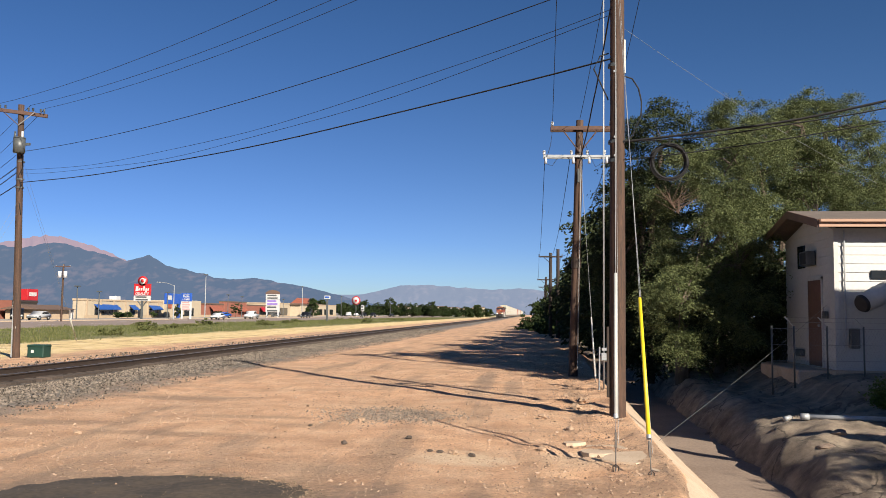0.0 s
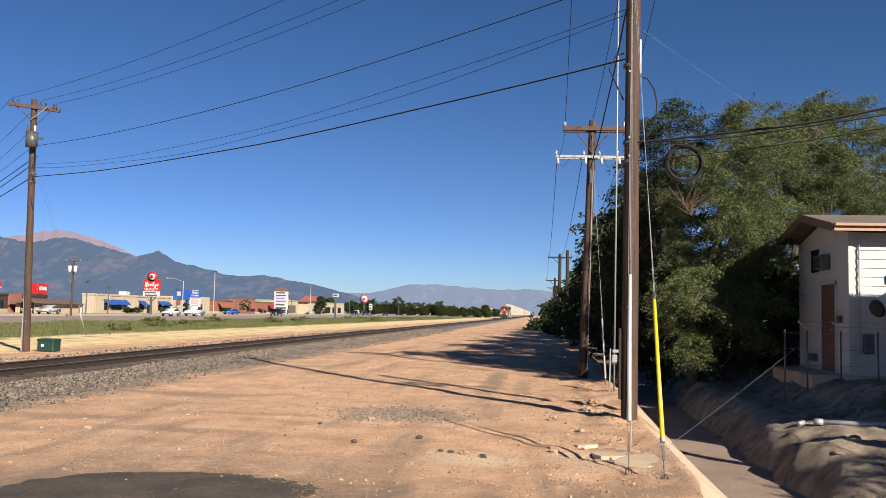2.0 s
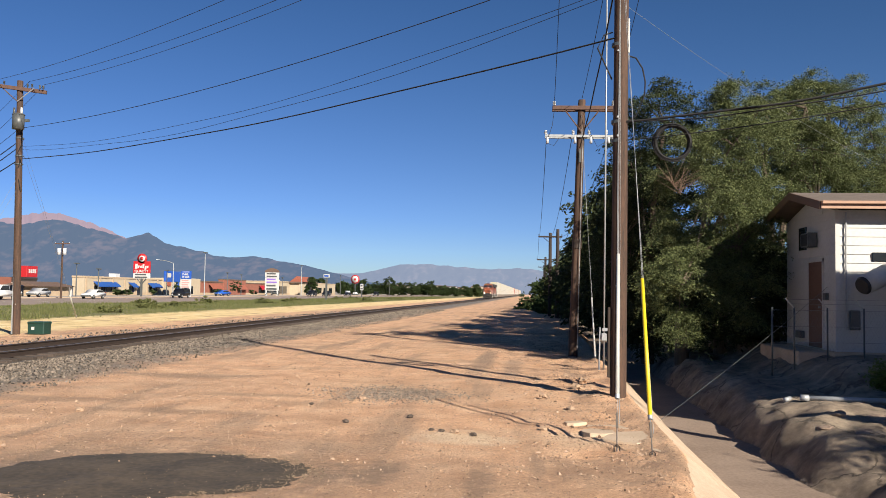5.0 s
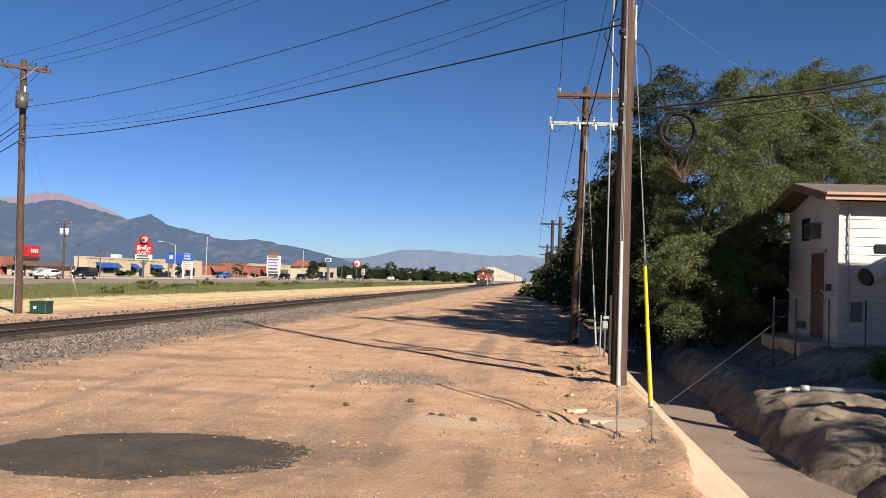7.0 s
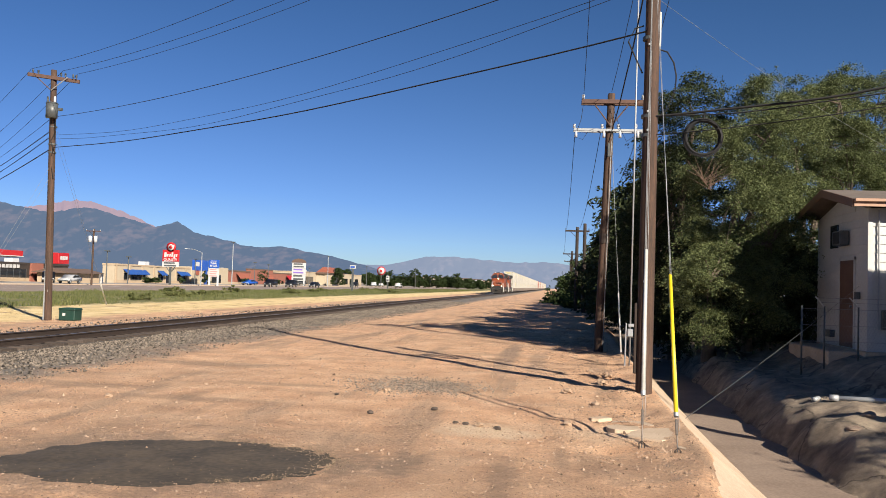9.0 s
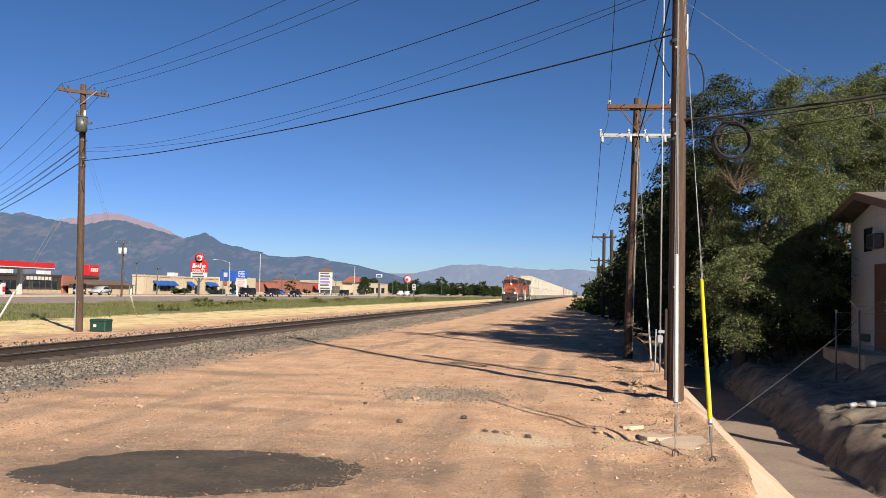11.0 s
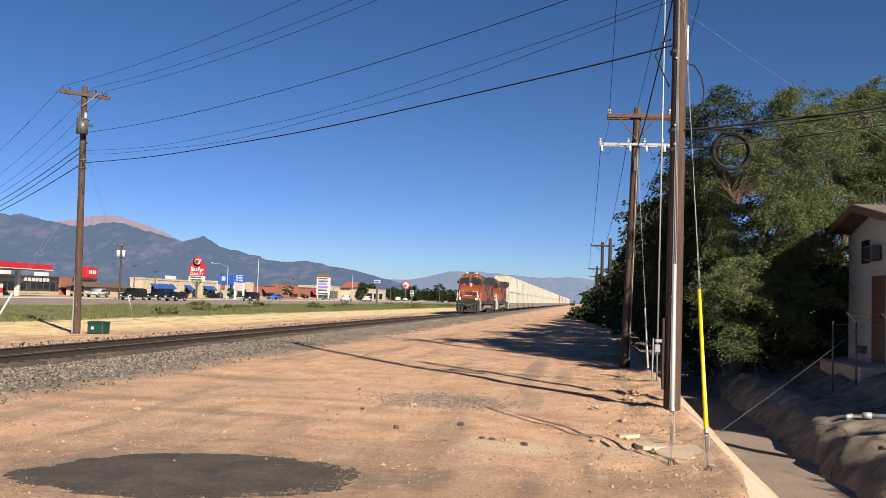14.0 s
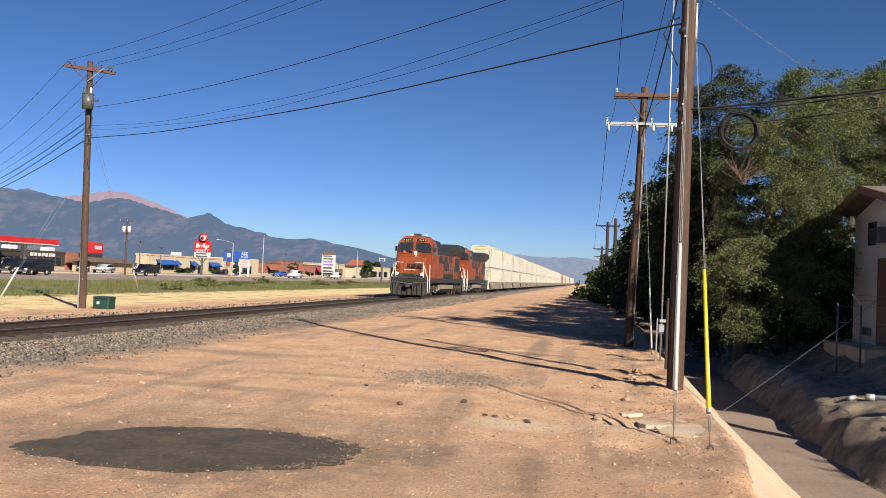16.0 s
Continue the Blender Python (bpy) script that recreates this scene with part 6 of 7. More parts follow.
def weeds(name, count, x0, x1, y0, y1, h, mat_, label, seed, width):
    """Upright blades in tufts; one mesh."""
    rng = np.random.default_rng(seed)
    k = count // 9
    cx, cy = rng.uniform(x0, x1, k), y0 + (y1 - y0) * rng.random(k) ** 1.5
    lush = np.array([0.35 + 1.5 * max(0.0, 0.45 + noise.fractal((a_ * 0.12, b_ * 0.10, seed), 1.0, 2.0, 4)) for a_, b_ in zip(cx, cy)])
    x = np.repeat(cx, 9) + rng.normal(scale=0.3, size=k * 9)
    y = np.repeat(cy, 9) + rng.normal(scale=0.3, size=k * 9)
    hh = np.repeat(rng.uniform(0.4, 1.2, k) * np.minimum(lush, 2.0), 9) * rng.uniform(0.5, 1.1, k * 9) * h
    z = np.array([ground_height(a, b) for a, b in zip(cx, cy)]).repeat(9) - 0.03
    a = rng.uniform(0, 6.28, k * 9)
    w = width * rng.uniform(0.5, 1.3, k * 9)
    lean = rng.normal(scale=0.3, size=(k * 9, 2)) * hh[:, None]
    v = np.stack([np.stack([x - np.cos(a) * w, y - np.sin(a) * w, z], 1), np.stack([x + np.cos(a) * w, y + np.sin(a) * w, z], 1), np.stack([x + lean[:, 0], y + lean[:, 1], z + hh], 1)], 1).reshape(-1, 3)
    me = bpy.data.meshes.new(name)
    me.from_pydata(v.tolist(), [], np.arange(k * 27).reshape(-1, 3).tolist())
    me.materials.append(mat_)
    return tagged(new(name, me), label, "grass", kind="stuff")


weeds("weeds", 120000, -49, -29.5, 20, 330, 0.25, GRASS, "green and yellowing roadside weeds", 1, 0.03)
rng5 = random.Random(14)
for k in range(18):
    bush(rng5.uniform(-47, -32), 55 + 11 * k + rng5.uniform(-4, 4), 1.3, rng5.uniform(0.35, 0.6), 100 + k, GRASS, 0.09)
weeds("straw_litter", 30000, -30, -20.5, 24, 160, 0.05, STRAW, "pale dry straw strewn over the verge", 2, 0.03)


# ---------------------------------------------------------------- shops along the highway
def bars(parent, x, y0, y1, z0, z1, material, count, proud=0.03, label="bars of lettering"):
    """A row of plain bars in place of lettering on a wall that faces the road."""
    w = (y1 - y0) / count
    for k in range(count):
        part("letter_bar", box(x, x + proud, y0 + k * w + w * 0.12, y0 + (k + 1) * w - w * 0.12, z0, z1), material, parent, label)


def windows(parent, x, spans, z0, z1):
    for a, b in spans:
        w = part("window", box(x - 0.02, x + 0.03, a, b, z0, z1), GLASS_DARK, parent, "dark shop window")
        n_ = max(1, round((b - a) / 1.6))
        for k in range(n_ + 1):
            y = a + (b - a) * k / n_
            part("mullion", box(x + 0.03, x + 0.06, y - 0.04, y + 0.04, z0, z1), CERAMIC_DARK, w)
        part("sill", box(x + 0.03, x + 0.12, a - 0.1, b + 0.1, z0 - 0.1, z0), STUCCO_TAN, w)


def shop(y0, y1, x, depth, h, wall, label, trim=None, steps=()):
    """A flat-roofed shop whose front faces the road; things on it go under the returned object."""
    t = thing("shop", pose(0, 0, 0.1), label, "shop", "roadside shops")
    part("wall", box(x - depth, x, y0, y1, 0, h, 0.02), wall, t)
    part("parapet", box(x - depth - 0.1, x + 0.12, y0 - 0.1, y1 + 0.1, h - 0.35, h + 0.05, 0.03), trim or wall, t, "parapet band")
    for a, b, hh in steps:
        part("raised_front", box(x - 1.5, x + 0.25, a, b, 0, hh, 0.03), wall, t)
        part("parapet", box(x - 1.6, x + 0.32, a - 0.1, b + 0.1, hh - 0.3, hh + 0.05, 0.02), trim or wall, t)
    part("plinth", box(x, x + 0.06, y0, y1, 0, 0.7), STUCCO_TAN, t)
    for k in range(2):
        yy = y0 + (y1 - y0) * (0.3 + 0.35 * k)
        part("roof_unit", box(x - depth * 0.6, x - depth * 0.6 + 1.6, yy, yy + 2, h, h + 0.8, 0.03), CERAMIC, t, "pale rooftop unit")
    return t


def awning(parent, x, y0, y1, z0, z1, material):
    bm = prism([(x, z1), (x + 1.1, z0 + 0.2), (x + 1.1, z0), (x + 1.06, z0), (x + 1.06, z0 + 0.16), (x, z1 - 0.06)], "y", y0, y1)
    part("awning", bm, material, parent, "sloping cloth awning")


def filling_station():
    t = thing("filling_station", pose(0, 0, 0.1), "filling station canopy with bright red fascia on columns", "filling station")
    part("canopy", box(-92, -80, 78, 120, 4.0, 4.9, 0.05), SIGN_RED, t, "bright red canopy fascia")
    part("canopy_band", box(-92.05, -79.95, 77.95, 120.05, 4.0, 4.12), SIGN_WHITE, t)
    part("soffit", box(-91.5, -80.5, 78.5, 119.5, 3.92, 3.99), STUCCO_TAN, t)
    for y in (84, 96, 108, 116):
        for x in (-83, -89):
            part("column", box(x - 0.25, x + 0.25, y - 0.3, y + 0.3, 0, 4.0, 0.02), SIGN_WHITE if y > 110 else SIGN_RED, t)
    for y in (90, 102, 112):
        p = part("fuel_pump", box(-83.4, -82.6, y - 0.4, y + 0.4, 0, 1.9, 0.05), SIGN_WHITE, t, "white and red fuel pump")
        part("pump_panel", box(-82.58, -82.56, y - 0.3, y + 0.3, 0.5, 1.2), SIGN_RED, p)
    s = shop(74, 104, -93, 9, 3.9, SIGN_WHITE, "white filling station store with a red entrance", SIGN_WHITE)
    part("red_pillar", box(-93, -92.6, 100.5, 103.8, 0, 4.0), SIGN_RED, s, "red entrance pillar")
    windows(s, -93, [(76, 84), (86, 96)], 0.6, 2.2)
    part("wall_sign", box(-92.97, -92.85, 93.5, 99, 2.6, 3.3, 0.02), SIGN_RED, s, "red sign with pale bars")
    bars(s, -92.85, 94, 98.5, 2.8, 3.1, SIGN_WHITE, 5)


filling_station()

a = shop(122, 152, -92, 10, 3.3, SHOP_DARK, "low dark brown restaurant with brick pillar and pale lettering")
windows(a, -92, [(123, 131), (132, 139)], 0.4, 2.2)
part("brick_pillar", box(-92, -91.6, 140, 143.5, 0, 3.3, 0.02), BRICK_RED, a, "orange brick pillar")
part("pale_wall", box(-92, -91.65, 143.7, 152, 0, 2.4, 0.02), SIGN_WHITE, a, "white wall")
part("door", box(-91.64, -91.6, 146, 149, 0, 2.2), GLASS_DARK, a)
bars(a, -91.85, 130, 137, 2.35, 2.95, SIGN_WHITE, 7)
part("tower_sign", box(-94.5, -92.2, 149, 152.5, 3.4, 5.5, 0.05), SIGN_RED, a, "red rooftop sign box")
bars(a, -92.19, 149.5, 152.0, 4.2, 4.9, SIGN_WHITE, 4)

b = thing("restaurant", pose(0, 0, 0.1), "tan low building with brown gabled roof", "shop", "roadside shops")
part("wall", box(-90.5, -84.5, 140, 150, 0, 1.8), STUCCO_TAN, b)
part("roof", prism([(-91.3, 1.75), (-83.6, 1.75), (-87.4, 2.6)], "y", 139, 151), ROOF_BROWN, b, "brown gabled roof")
part("gable_post", box(-84.4, -84.1, 150.3, 150.8, 0, 1.8), SIGN_WHITE, b)

w = shop(165.5, 209, -90, 2.6, 4.0, STUCCO, "cream stucco restaurant with bright blue cloth awnings", STUCCO_TAN)
windows(w, -90, [(169.5, 179), (185, 187.6), (195, 200.5)], 0.7, 2.1)
for y0, y1 in ((169.2, 174), (174.2, 179.1), (184.8, 187.8), (194.7, 200.7)):
    awning(w, -90, y0, y1, 1.85, 2.95, AWNING)
for k in range(8):
    y = 166 + k * 5.6
    part("pilaster", box(-90, -89.85, y, y + 0.5, 0, 3.7), STUCCO_TAN, w)
part("door", box(-89.98, -89.9, 189, 190.6, 0, 2.1), GLASS_DARK, w)
part("end_tower", box(-92, -89.6, 202.5, 209.3, 0, 4.2, 0.03), STUCCO, w)
part("wall_emblem", box(-89.6, -89.5, 204.5, 206.5, 2.3, 3.5, 0.2), TILE_RED, w, "small reddish emblem")

v = thing("shop", pose(0, 0, 0.1), "narrow cream shop front with a dark window", "shop", "roadside shops")
part("wall", box(-100, -88, 209.5, 222, 0, 4.4), STUCCO, v)
pn = thing("blue_sign_panel", pose(-84, 195, 0.1), "tall deep blue panel on a post beside the restaurant", "sign", "roadside signs")
part("panel", box(-0.5, 0.0, -4.2, 4.2, 3.3, 5.8, 0.05), SIGN_BLUE, pn)
part("post", box(-0.4, -0.1, 2.6, 4.0, 0, 3.4, 0.03), SIGN_BLUE, pn)
part("pale_emblem", box(0.0, 0.04, -3.6, -1.2, 4.3, 5.3, 0.01), SIGN_WHITE, pn)
part("window", box(-88, -87.95, 211, 217, 0.4, 2.5), GLASS_DARK, v)

r = shop(223, 302, -92, 16, 4.0, BRICK_RED, "long red-brown brick store with dark red awnings", ROOF_BROWN, [(250, 270, 4.8)])
windows(r, -92, [(240, 246), (252, 257), (262, 268), (284, 300)], 0.4, 2.4)
for y0, y1 in ((238, 247), (261, 269), (284, 288.5), (289, 293), (293.5, 297), (297.5, 301)):
    awning(r, -91.7, y0, y1, 1.7, 3.2, SIGN_RED if y0 > 280 else TILE_RED)

c = shop(303, 395, -91, 16, 5.0, STUCCO, "tan stucco store with red tiled entrance roof", STUCCO_TAN)
part("entrance", box(-91, -87, 318, 344, 0, 5.0, 0.04), STUCCO, c)
bm = bmesh.new()
prism([(-92, 5.0), (-86.3, 5.0), (-89.1, 7.2)], "y", 321, 341, bm)
part("tile_roof", bm, TILE_RED, c, "red tiled roof")
part("roof_band", box(-91, -86.6, 317, 345, 4.5, 5.05, 0.03), ROOF_BROWN, c)
part("arch", prism([(327, 0), (337, 0)] + arc(332, 2.2, 5.0, 0, 180, 10), "x", -87.0, -86.94), DARK, c, "dark arched doorway")
part("window", box(-91, -90.9, 304, 314, 0.5, 3.2), GLASS_DARK, c)
for y in (352, 362, 372, 382):
    part("window", box(-91, -90.9, y, y + 6, 0.6, 3.0), GLASS_DARK, c)


def sign_pylon(x, y, wide, panels, label, legs, topper=None):
    """A free-standing sign that faces along the highway; panels (z0, z1, material, bars material)."""
    t = thing("pylon_sign", pose(x, y, 0.1), label, "sign", "roadside signs")
    lo = min(p[0] for p in panels)
    for lx in legs:
        part("leg", box(lx - 0.18, lx + 0.18, -0.15, 0.15, 0, lo + 0.1), CERAMIC if len(legs) > 1 else CERAMIC_DARK, t)
    for z0, z1, m_, bm_, n_ in panels:
        p = part("panel", box(-wide / 2, wide / 2, -0.2, 0.2, z0, z1, 0.03), m_, t)
        rows_ = n_
        for k in range(rows_):
            zc = z0 + (z1 - z0) * (k + 0.5) / rows_
            hh = (z1 - z0) / rows_ * 0.27
            part("letter_bar", box(-wide * 0.38, wide * (0.36 - 0.08 * (k % 2)), -0.225, -0.2, zc - hh, zc + hh), bm_, p, "plain bar of lettering")
    if topper:
        topper(t)
    return t


def round_top(t):
    soft(part("emblem", rod((0, -0.2, 7.55), (0, 0.2, 7.55), 0.95, 0.95, 24), SIGN_RED, t, "round red emblem"))
    soft(part("emblem_face", rod((0, -0.22, 7.5), (0, -0.2, 7.5), 0.62, 0.62, 20), SIGN_WHITE, t, "pale round face of the emblem"))
    soft(part("emblem_dot", rod((0, -0.24, 7.55), (0, -0.22, 7.55), 0.36, 0.36, 16), SIGN_RED, t))
    part("brace", tube([(-0.9, 0, 3.6), (0, 0, 2.4), (0.9, 0, 3.6)], 0.12, 6), CERAMIC_DARK, t)


def arch_top(t):
    part("cap", prism([(-2.2, 7.0)] + [(u, z) for u, z in arc(0, 5.0, 3.2, 130, 50, 8)] + [(2.2, 7.0)], "y", -0.3, 0.3), ROOF_BROWN, t, "dark arched cap")
    part("base_arch", tube([(-2.0, 0, 0.1), (-1.4, 0, 0.9), (0, 0, 1.2), (1.4, 0, 0.9), (2.0, 0, 0.1)], 0.2, 6), CERAMIC_DARK, t)


def lettering(parent, text, x, y, z, size, material):
    """Raised letters that face along the highway."""
    cu = bpy.data.curves.new("lettering", "FONT")
    cu.body, cu.size, cu.extrude, cu.offset, cu.align_x = text, size, 0.012, 0.018, "CENTER"
    cu.materials.append(material)
    ob = new("lettering", cu)
    ob.parent = parent
    ob.matrix_basis = pose(x, y, z, 90)
    return ob


red = sign_pylon(-76, 161.5, 3.4, [(4.7, 7.0, SIGN_RED, SIGN_WHITE, 0), (3.6, 4.65, SIGN_WHITE, CERAMIC_DARK, 2)], "red and white roadside sign with round emblem", (0.0,), round_top)
for k, (w_, h_, dz) in enumerate(((0.50, 0.95, 0.1), (0.30, 0.5, 0.0), (0.30, 0.5, 0.0), (0.34, 0.85, 0.16), (0.34, 0.75, -0.16), (0.26, 0.5, 0.0))):
    x = -1.36 + 0.47 * k + (0.1 if k else 0.0)
    part("script_stroke", prism([(x, 5.9 + dz - h_ / 2), (x + w_, 5.9 + dz - h_ / 2), (x + w_ + 0.1, 5.9 + dz + h_ / 2), (x + 0.1, 5.9 + dz + h_ / 2)], "y", -0.225, -0.2), SIGN_WHITE, red, "white slanted script stroke")
lettering(red, "QUALITY", 0, -0.215, 4.83, 0.68, SIGN_WHITE)
blue = sign_pylon(-74, 178.5, 2.3, [(3.8, 5.6, SIGN_BLUE, SIGN_WHITE, 0), (1.9, 3.77, SIGN_WHITE, PALE_PINK, 4)], "white and blue pylon sign on two legs", (-0.95, 0.95))
part("letter_bar", box(-0.75, 0.75, -0.225, -0.2, 5.3, 5.42), SIGN_WHITE, blue, "plain bar of lettering")
lettering(blue, "Public", 0, -0.215, 4.68, 0.62, SIGN_WHITE)
lettering(blue, "Health", 0, -0.215, 4.08, 0.62, SIGN_WHITE)
sign_pylon(-76, 247, 4.2, [(5.4, 6.95, SIGN_WHITE, CERAMIC_DARK, 2), (3.6, 5.35, SIGN_WHITE, SIGN_PURPLE, 2), (1.6, 3.55, SIGN_WHITE, CERAMIC_DARK, 2)], "tall white pylon sign with stacked panels and dark cap", (-1.7, 1.7), arch_top)
sign_pylon(-40.5, 168, 1.2, [(4.45, 5.1, SIGN_WHITE, SIGN_BLUE, 1)], "small white sign on a thin pole", (0.0,))
sign_pylon(-52, 262, 1.0, [(2.2, 4.0, SIGN_WHITE, CERAMIC_DARK, 2)], "small white roadside notice on a post", (0.0,))


def disc_sign(x, y, z):
    t = thing("disc_sign", pose(x, y, 0.1), "round white sign with a red ring on a pole", "sign", "roadside signs")
    part("pole", rod((0, 0, 0), (0, 0, z), 0.18, 0.18, 8), CERAMIC_DARK, t)
    soft(part("disc", rod((0, -0.2, z), (0, 0.2, z), 1.9, 1.9, 24), SIGN_RED, t, "red ring"))
    soft(part("face", rod((0, -0.25, z), (0, -0.2, z), 1.45, 1.45, 24), SIGN_WHITE, t, "white face"))
    part("mark", box(-0.5, 0.5, -0.3, -0.25, z - 0.5, z + 0.4, 0.05), SIGN_RED, t)


disc_sign(-76, 368, 7.0)


def street_light(x, y, h, out, label, material=GALV):
    t = thing("street_lamp", pose(x, y, 0.1), label, "street lamp", "street lamps")
    part("pole", rod((0, 0, 0), (0, 0, h), 0.13, 0.08, 8), material, t)
    if out:
        part("arm", tube([(0, 0, h - 0.1), (-abs(out) * 0.2, out * 0.5, h + 0.4), (-abs(out) * 0.3, out, h + 0.45)], 0.06, 6), material, t)
        part("lamp_head", box(-abs(out) * 0.3 - 0.2, -abs(out) * 0.3 + 0.2, min(out, out * 1.35), max(out, out * 1.35), h + 0.36, h + 0.5, 0.04), CERAMIC, t)
    else:
        part("lamp_head", box(-0.35, 0.35, -0.5, 0.5, h - 0.05, h + 0.15, 0.03), CERAMIC_DARK, t)


street_light(-73, 169.5, 7.0, -4.0, "grey street lamp with a curved arm")
street_light(-72, 184, 9.8, 0, "tall grey lamp post beside the highway")
street_light(-72, 265, 9.7, 0, "tall grey lamp post beside the highway")
for x, y, h in ((-82, 148, 6.0), (-82, 156, 5.2), (-82, 187, 5.8), (-82, 226, 6.2), (-84, 243, 6.0), (-84, 285, 6.0), (-74, 330, 8.0), (-66, 400, 9.0)):
    street_light(x, y, h, 0, "slim dark car park lamp post", CERAMIC_DARK)


# ---------------------------------------------------------------- vehicles
def car(kind, paint, m, label):
    """A car, van or pickup; its front looks along -y."""
    t = thing("car" if kind != "pickup" else "pickup_truck", m, label, "car" if kind != "pickup" else "truck", "vehicles")
    L, Wd, hood, roof = {"sedan": (4.6, 1.8, 0.95, 1.45), "suv": (4.9, 1.95, 1.15, 1.85), "pickup": (5.9, 2.0, 1.25, 1.95)}[kind]
    p = CAR_PAINTS[paint]
    if kind == "pickup":
        side = [(0.05, 0.45), (0.0, 1.0), (1.5, hood), (2.1, roof), (3.6, roof), (3.75, 1.2), (5.9, 1.15), (5.9, 0.5)]
        glass = [(1.65, hood + 0.02), (2.15, roof - 0.1), (3.5, roof - 0.1), (3.6, hood + 0.02)]
    elif kind == "suv":
        side = [(0.05, 0.4), (0.0, 0.95), (1.25, hood), (1.95, roof - 0.05), (2.3, roof), (4.6, roof - 0.05), (4.9, hood), (4.9, 0.45)]
        glass = [(1.4, hood + 0.03), (2.0, roof - 0.12), (4.5, roof - 0.12), (4.72, hood + 0.03)]
    else:
        side = [(0.05, 0.35), (0.0, 0.75), (1.2, hood), (1.95, roof - 0.03), (2.6, roof), (3.3, roof - 0.06), (4.1, hood + 0.05), (4.6, 0.95), (4.6, 0.4)]
        glass = [(1.35, hood + 0.02), (2.0, roof - 0.1), (3.25, roof - 0.12), (3.9, hood + 0.06)]
    bm = prism(side, "x", -Wd / 2, Wd / 2)
    bmesh.ops.bevel(bm, geom=bm.edges[:], offset=0.06, segments=2, affect="EDGES")
    soft(part("body", bm, p, t))
    for s in (-1, 1):
        part("side_window", prism(glass, "x", s * (Wd / 2 - 0.01), s * (Wd / 2 + 0.012)), GLASS_DARK, t, "dark side window")
        part("headlight", box(s * Wd * 0.28, s * Wd * 0.45, -0.02, 0.1, 0.62, 0.78, 0.02), CERAMIC, t)
        part("tail_light", box(s * Wd * 0.36, s * Wd * 0.47, L - 0.08, L + 0.01, 0.75, 1.0, 0.02), SIGN_RED, t)
        for y in (L * 0.18, L * 0.8):
            w_ = soft(part("wheel", rod((s * (Wd / 2 - 0.2), y, 0.34), (s * (Wd / 2 + 0.01), y, 0.34), 0.34, 0.34, 16), RUBBER, t, "black tyre"))
            soft(part("rim", rod((s * (Wd / 2 + 0.01), y, 0.34), (s * (Wd / 2 + 0.02), y, 0.34), 0.2, 0.2, 12), GALV, w_))
    gz = glass[0][1]
    part("windscreen", prism([(glass[0][0] - 0.12, gz), (glass[1][0] - 0.1, glass[1][1]), (glass[1][0] - 0.06, glass[1][1]), (glass[0][0] - 0.06, gz)], "x", -Wd * 0.42, Wd * 0.42), GLASS_DARK, t)
    part("bumper", box(-Wd * 0.46, Wd * 0.46, -0.06, 0.12, 0.35, 0.58, 0.03), CERAMIC_DARK, t)
    return t


def drive(kind, paint, label, x, pts):
    """A vehicle on the highway; pts (seconds, y) or (seconds, x, y, turn)."""
    ob = car(kind, paint, pose(x, pts[0][1], 0.06), label)
    DRIVEN.append((ob, [(q[0], pose(x, q[1], 0.06) if len(q) == 2 else pose(q[1], q[2], 0.12, 0, 0, q[3])) for q in pts]))


DRIVEN = []


LANE = -68
drive("pickup", "white", "white flatbed pickup truck driving on the highway", LANE, [(0, 201), (4, 121), (8, 41), (12, -39), (16, -119)])
drive("sedan", "white", "white sedan turning off the highway into the filling station", LANE,
      [(0, 179), (0.7, 170.3), (1.5, 157.5), (2.2, 148.2), (3.7, 134), (6, 118.6), (7, 112.4), (8, -74.5, 117.0, 25), (9, -81, 114.5, 35), (10, -85.5, 110.5, 20), (11.5, -87, 109.5, 8), (13.5, -87, 109.0, 6), (16, -87, 109.0, 6)])
drive("suv", "black", "black sport utility vehicle driving on the highway", LANE, [(0, 252), (4, 177.8), (8, 103.6), (12, 29), (16, -45)])
drive("suv", "black", "black sport utility vehicle driving on the highway", LANE, [(0, 342), (4, 277), (7, 228.5), (9, 196.5), (11.5, 157), (13, 135), (14.5, 113), (16, 91)])
drive("suv", "black", "black sport utility vehicle driving on the highway", LANE, [(0, 363.6), (4, 296.4), (8, 229.2), (12, 162), (16, 95)])
drive("sedan", "black", "black sedan driving on the highway", -64, [(0, 389), (4, 314), (8, 239), (12, 164), (16, 89)])
drive("suv", "black", "black open utility vehicle driving on the highway", LANE, [(0, 487), (4, 396), (8, 305), (12, 213.6), (16, 122.4)])
drive("pickup", "white", "white pickup truck driving on the highway", LANE, [(0, 584), (4, 486), (8, 388), (12, 290), (16, 192)])
drive("suv", "white", "white sport utility vehicle driving on the highway", LANE, [(0, 546), (4, 466), (8, 386), (12, 306), (16, 226)])
car("sedan", "silver", pose(-78, 127.5, 0.17, 0, 0, 4), "silver sedan parked on the forecourt")
car("suv", "black", pose(-84, 133, 0.17, 0, 0, 30), "dark car parked by the brown roof")
car("sedan", "blue", pose(-79, 210, 0.17, 0, 0, -20), "blue car parked in front of the brick store")
car("suv", "black", pose(-80, 262, 0.17, 0, 0, 8), "dark car parked in front of the stores")
car("suv", "white", pose(-76, 352, 0.17, 0, 0, 5), "white car parked by the round sign")
car("sedan", "white", pose(-77, 372, 0.17, 0, 0, 5), "white car parked by the round sign")


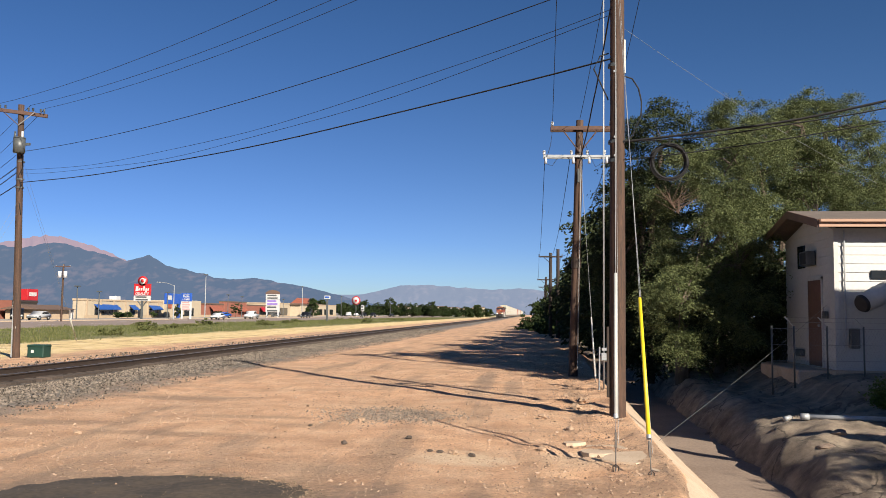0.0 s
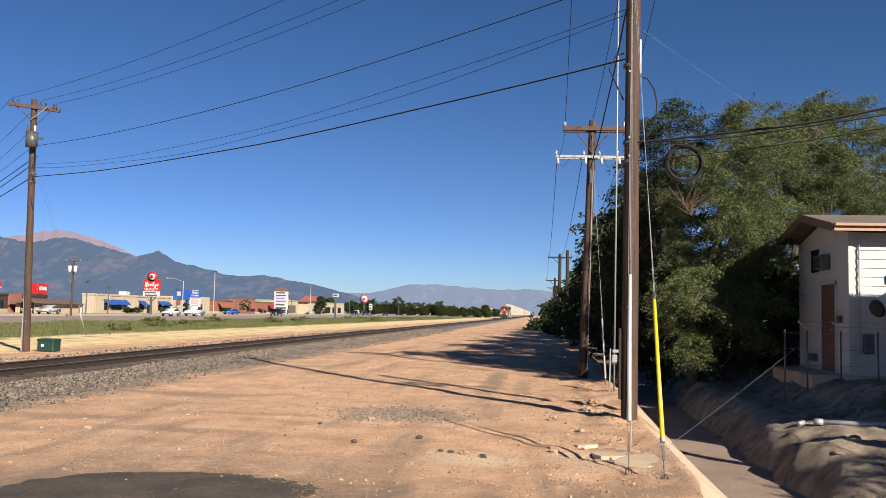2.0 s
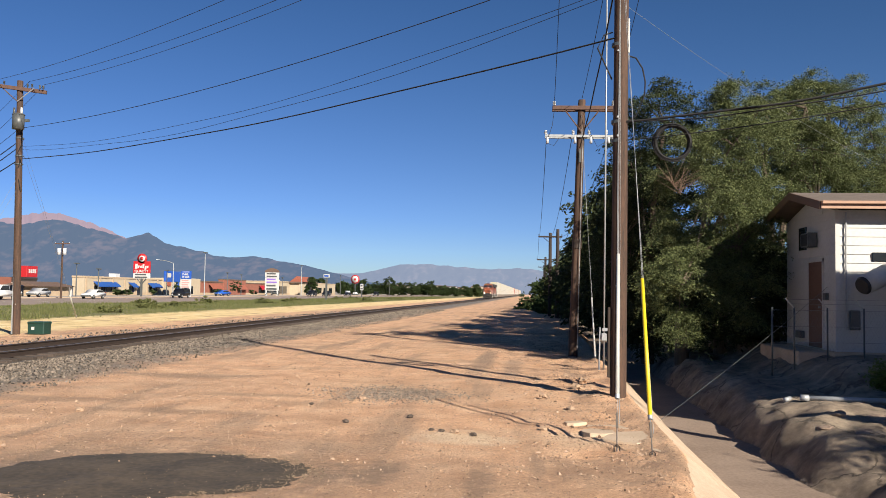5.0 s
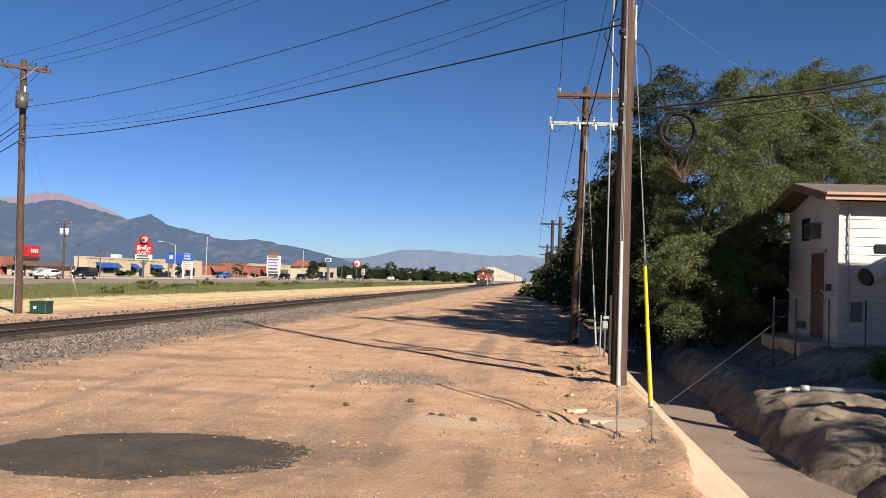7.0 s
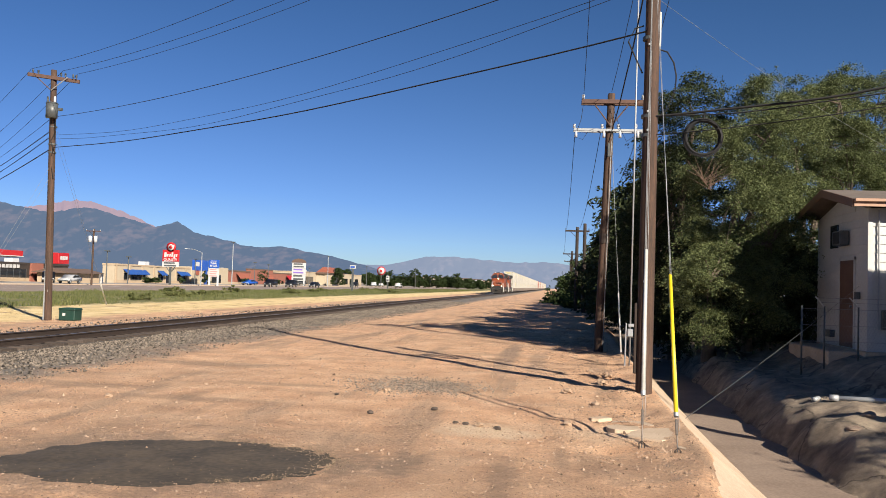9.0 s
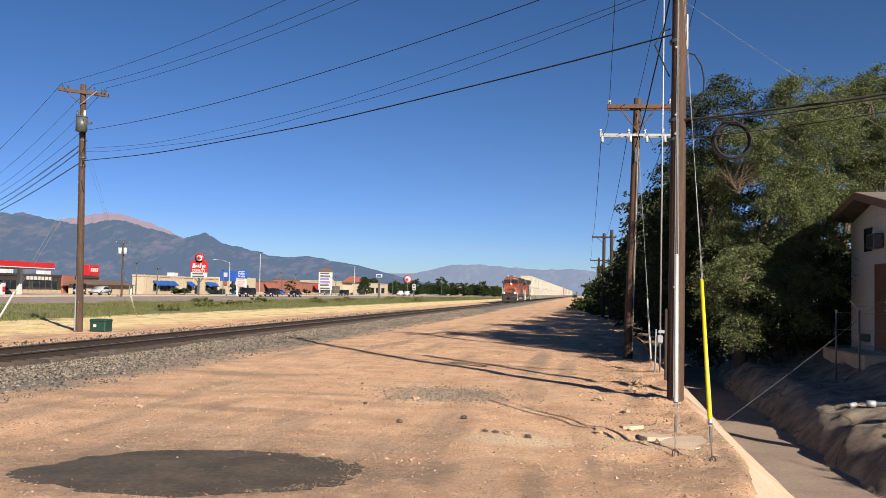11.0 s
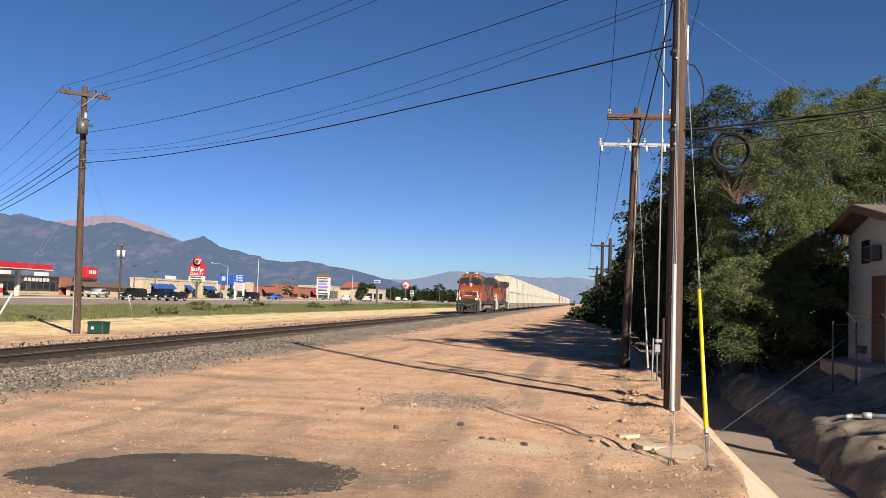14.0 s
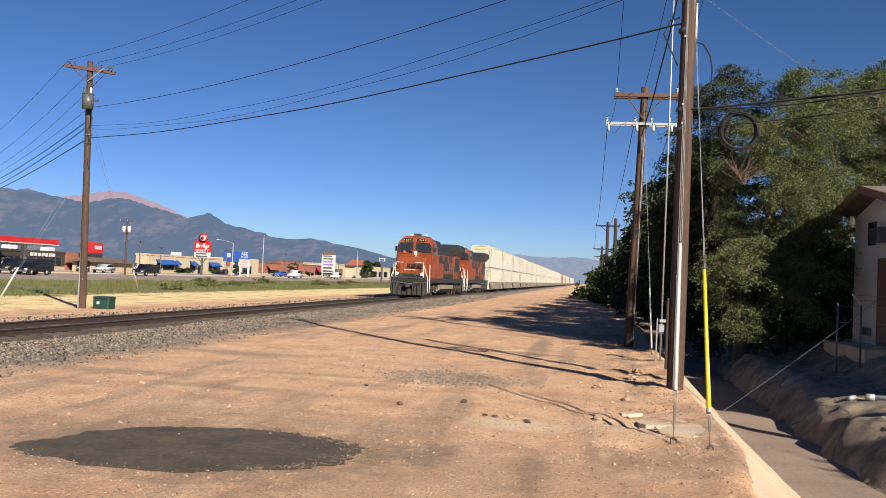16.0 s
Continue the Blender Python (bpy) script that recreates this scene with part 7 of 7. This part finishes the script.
# ---------------------------------------------------------------- far trees and town
def far_tree(x, y, w, h, seed, label="distant green shade tree beside the highway"):
    tree((x, y, 0.1), [(x, y, h * 0.55, w * 0.5, w * 0.5, h * 0.42), (x + w * 0.2, y, h * 0.3, w * 0.55, w * 0.5, h * 0.28)], 110, label, seed, LEAF_FAR, 0.30, 9, 9, 0.5, 1.3, 0.2, gaps=False)


rng7 = random.Random(17)
for x, y, w, h in [(-83, 420, 7, 8.5), (-77, 430, 8, 7.5), (-71, 428, 8, 10), (-66, 432, 6, 7.5), (-60, 430, 8, 7.5), (-55, 436, 7, 7), (-50, 430, 7, 8.5), (-45, 440, 6, 6),
                   (-27, 432, 5, 7), (-110, 440, 8, 9.5), (-100, 450, 8, 8), (-92, 440, 7, 7), (-40, 452, 5, 5.5), (-33, 455, 5, 5), (-88, 400, 6, 6.5)]:
    far_tree(x, y, w, h, rng7.randrange(999))
for k in range(16):
    far_tree(-128 + k * 6.5 + rng7.uniform(-2, 2), 560 + rng7.uniform(-20, 50), 8, rng7.uniform(5, 8.5), rng7.randrange(999), "distant green tree in the far town")
for x, y, w, h in [(-84, 197, 2.0, 3.2), (-84, 238, 4.0, 4.6), (-84, 184, 1.6, 1.4), (-86, 172, 2.2, 1.5), (-86, 176, 2.0, 1.4), (-86, 203, 2.4, 1.5), (-84, 254, 2.5, 2.0), (-84, 225, 2.5, 1.8)]:
    tree((x, y, 0.1), [(x, y, h * 0.6, w * 0.5, w * 0.5, h * 0.42)], 34, "small clipped shrub in front of the shops", int(y), LEAF_FAR, 0.14, 8, 8, 0.2, 0.5, 0.08)


def conifer(x, y, w, h):
    t = thing("conifer", pose(x, y, 0.1), "dense dark green conifer in front of the store", "tree", "trees")
    rng = random.Random(4)
    cl = []
    for k in range(160):
        s = rng.random() ** 0.8
        a = rng.uniform(0, 6.28)
        r = w / 2 * min(1.0, 1.25 * (1 - s) + 0.12) * rng.uniform(0.6, 1.0)
        cl.append((r * math.cos(a), r * math.sin(a), 0.6 + s * (h - 1.0)))
    leaves("crown", cl, 9, 9, 0.2, 3, LEAF_FAR, t, 0.4, 0.8)
    part("trunk", rod((0, 0, 0), (0, 0, h * 0.8), 0.2, 0.05, 8), BARK, t)


conifer(-80, 309, 5.5, 7.0)


def town_block(x, y, w, h, material):
    t = thing("town_building", pose(x, y, 0), "small pale building in the distant town", "building", "town buildings")
    part("wall", box(-w / 2, w / 2, 0, 10, 0, h), material, t)
    part("roof", box(-w / 2 - 0.3, w / 2 + 0.3, -0.3, 10.3, h, h + 0.35), ROOF_BROWN, t)
    for k in range(max(2, int(w / 3))):
        part("window", box(-w / 2 + 0.8 + k * 3, -w / 2 + 2.2 + k * 3, -0.05, 0.0, h * 0.4, h * 0.75), GLASS_DARK, t)


for x, y, w, h, m_ in [(-66, 600, 9, 6.6, STUCCO), (-57, 590, 12, 6.0, SIGN_WHITE), (-46, 605, 10, 5.6, STUCCO_TAN), (-37, 600, 8, 6.4, STUCCO), (-78, 620, 12, 7.0, SIGN_WHITE), (-100, 640, 16, 7, STUCCO)]:
    town_block(x, y, w, h, m_)



build_ties(TRACK)



def motions():
    """The train rolls towards the camera at an even speed, and its locomotive wheels turn."""
    for ob, back, z in TRAIN:
        walk(ob, [(t, pose(RAIL_X, NOSE_END + SPEED * (16.0 - t) + back, RAIL_Z + z)) for t in (0.0, 4.0, 8.0, 12.0, 16.0)])
    for ob in LOCO_WHEELS:
        x, y, z = ob.matrix_basis.translation
        walk(ob, [(k / 30, pose(x, y, z, math.degrees(SPEED * k / 30 / 0.53) % 360)) for k in range(481)])
    for ob, rows in DRIVEN:
        walk(ob, rows)


motions()
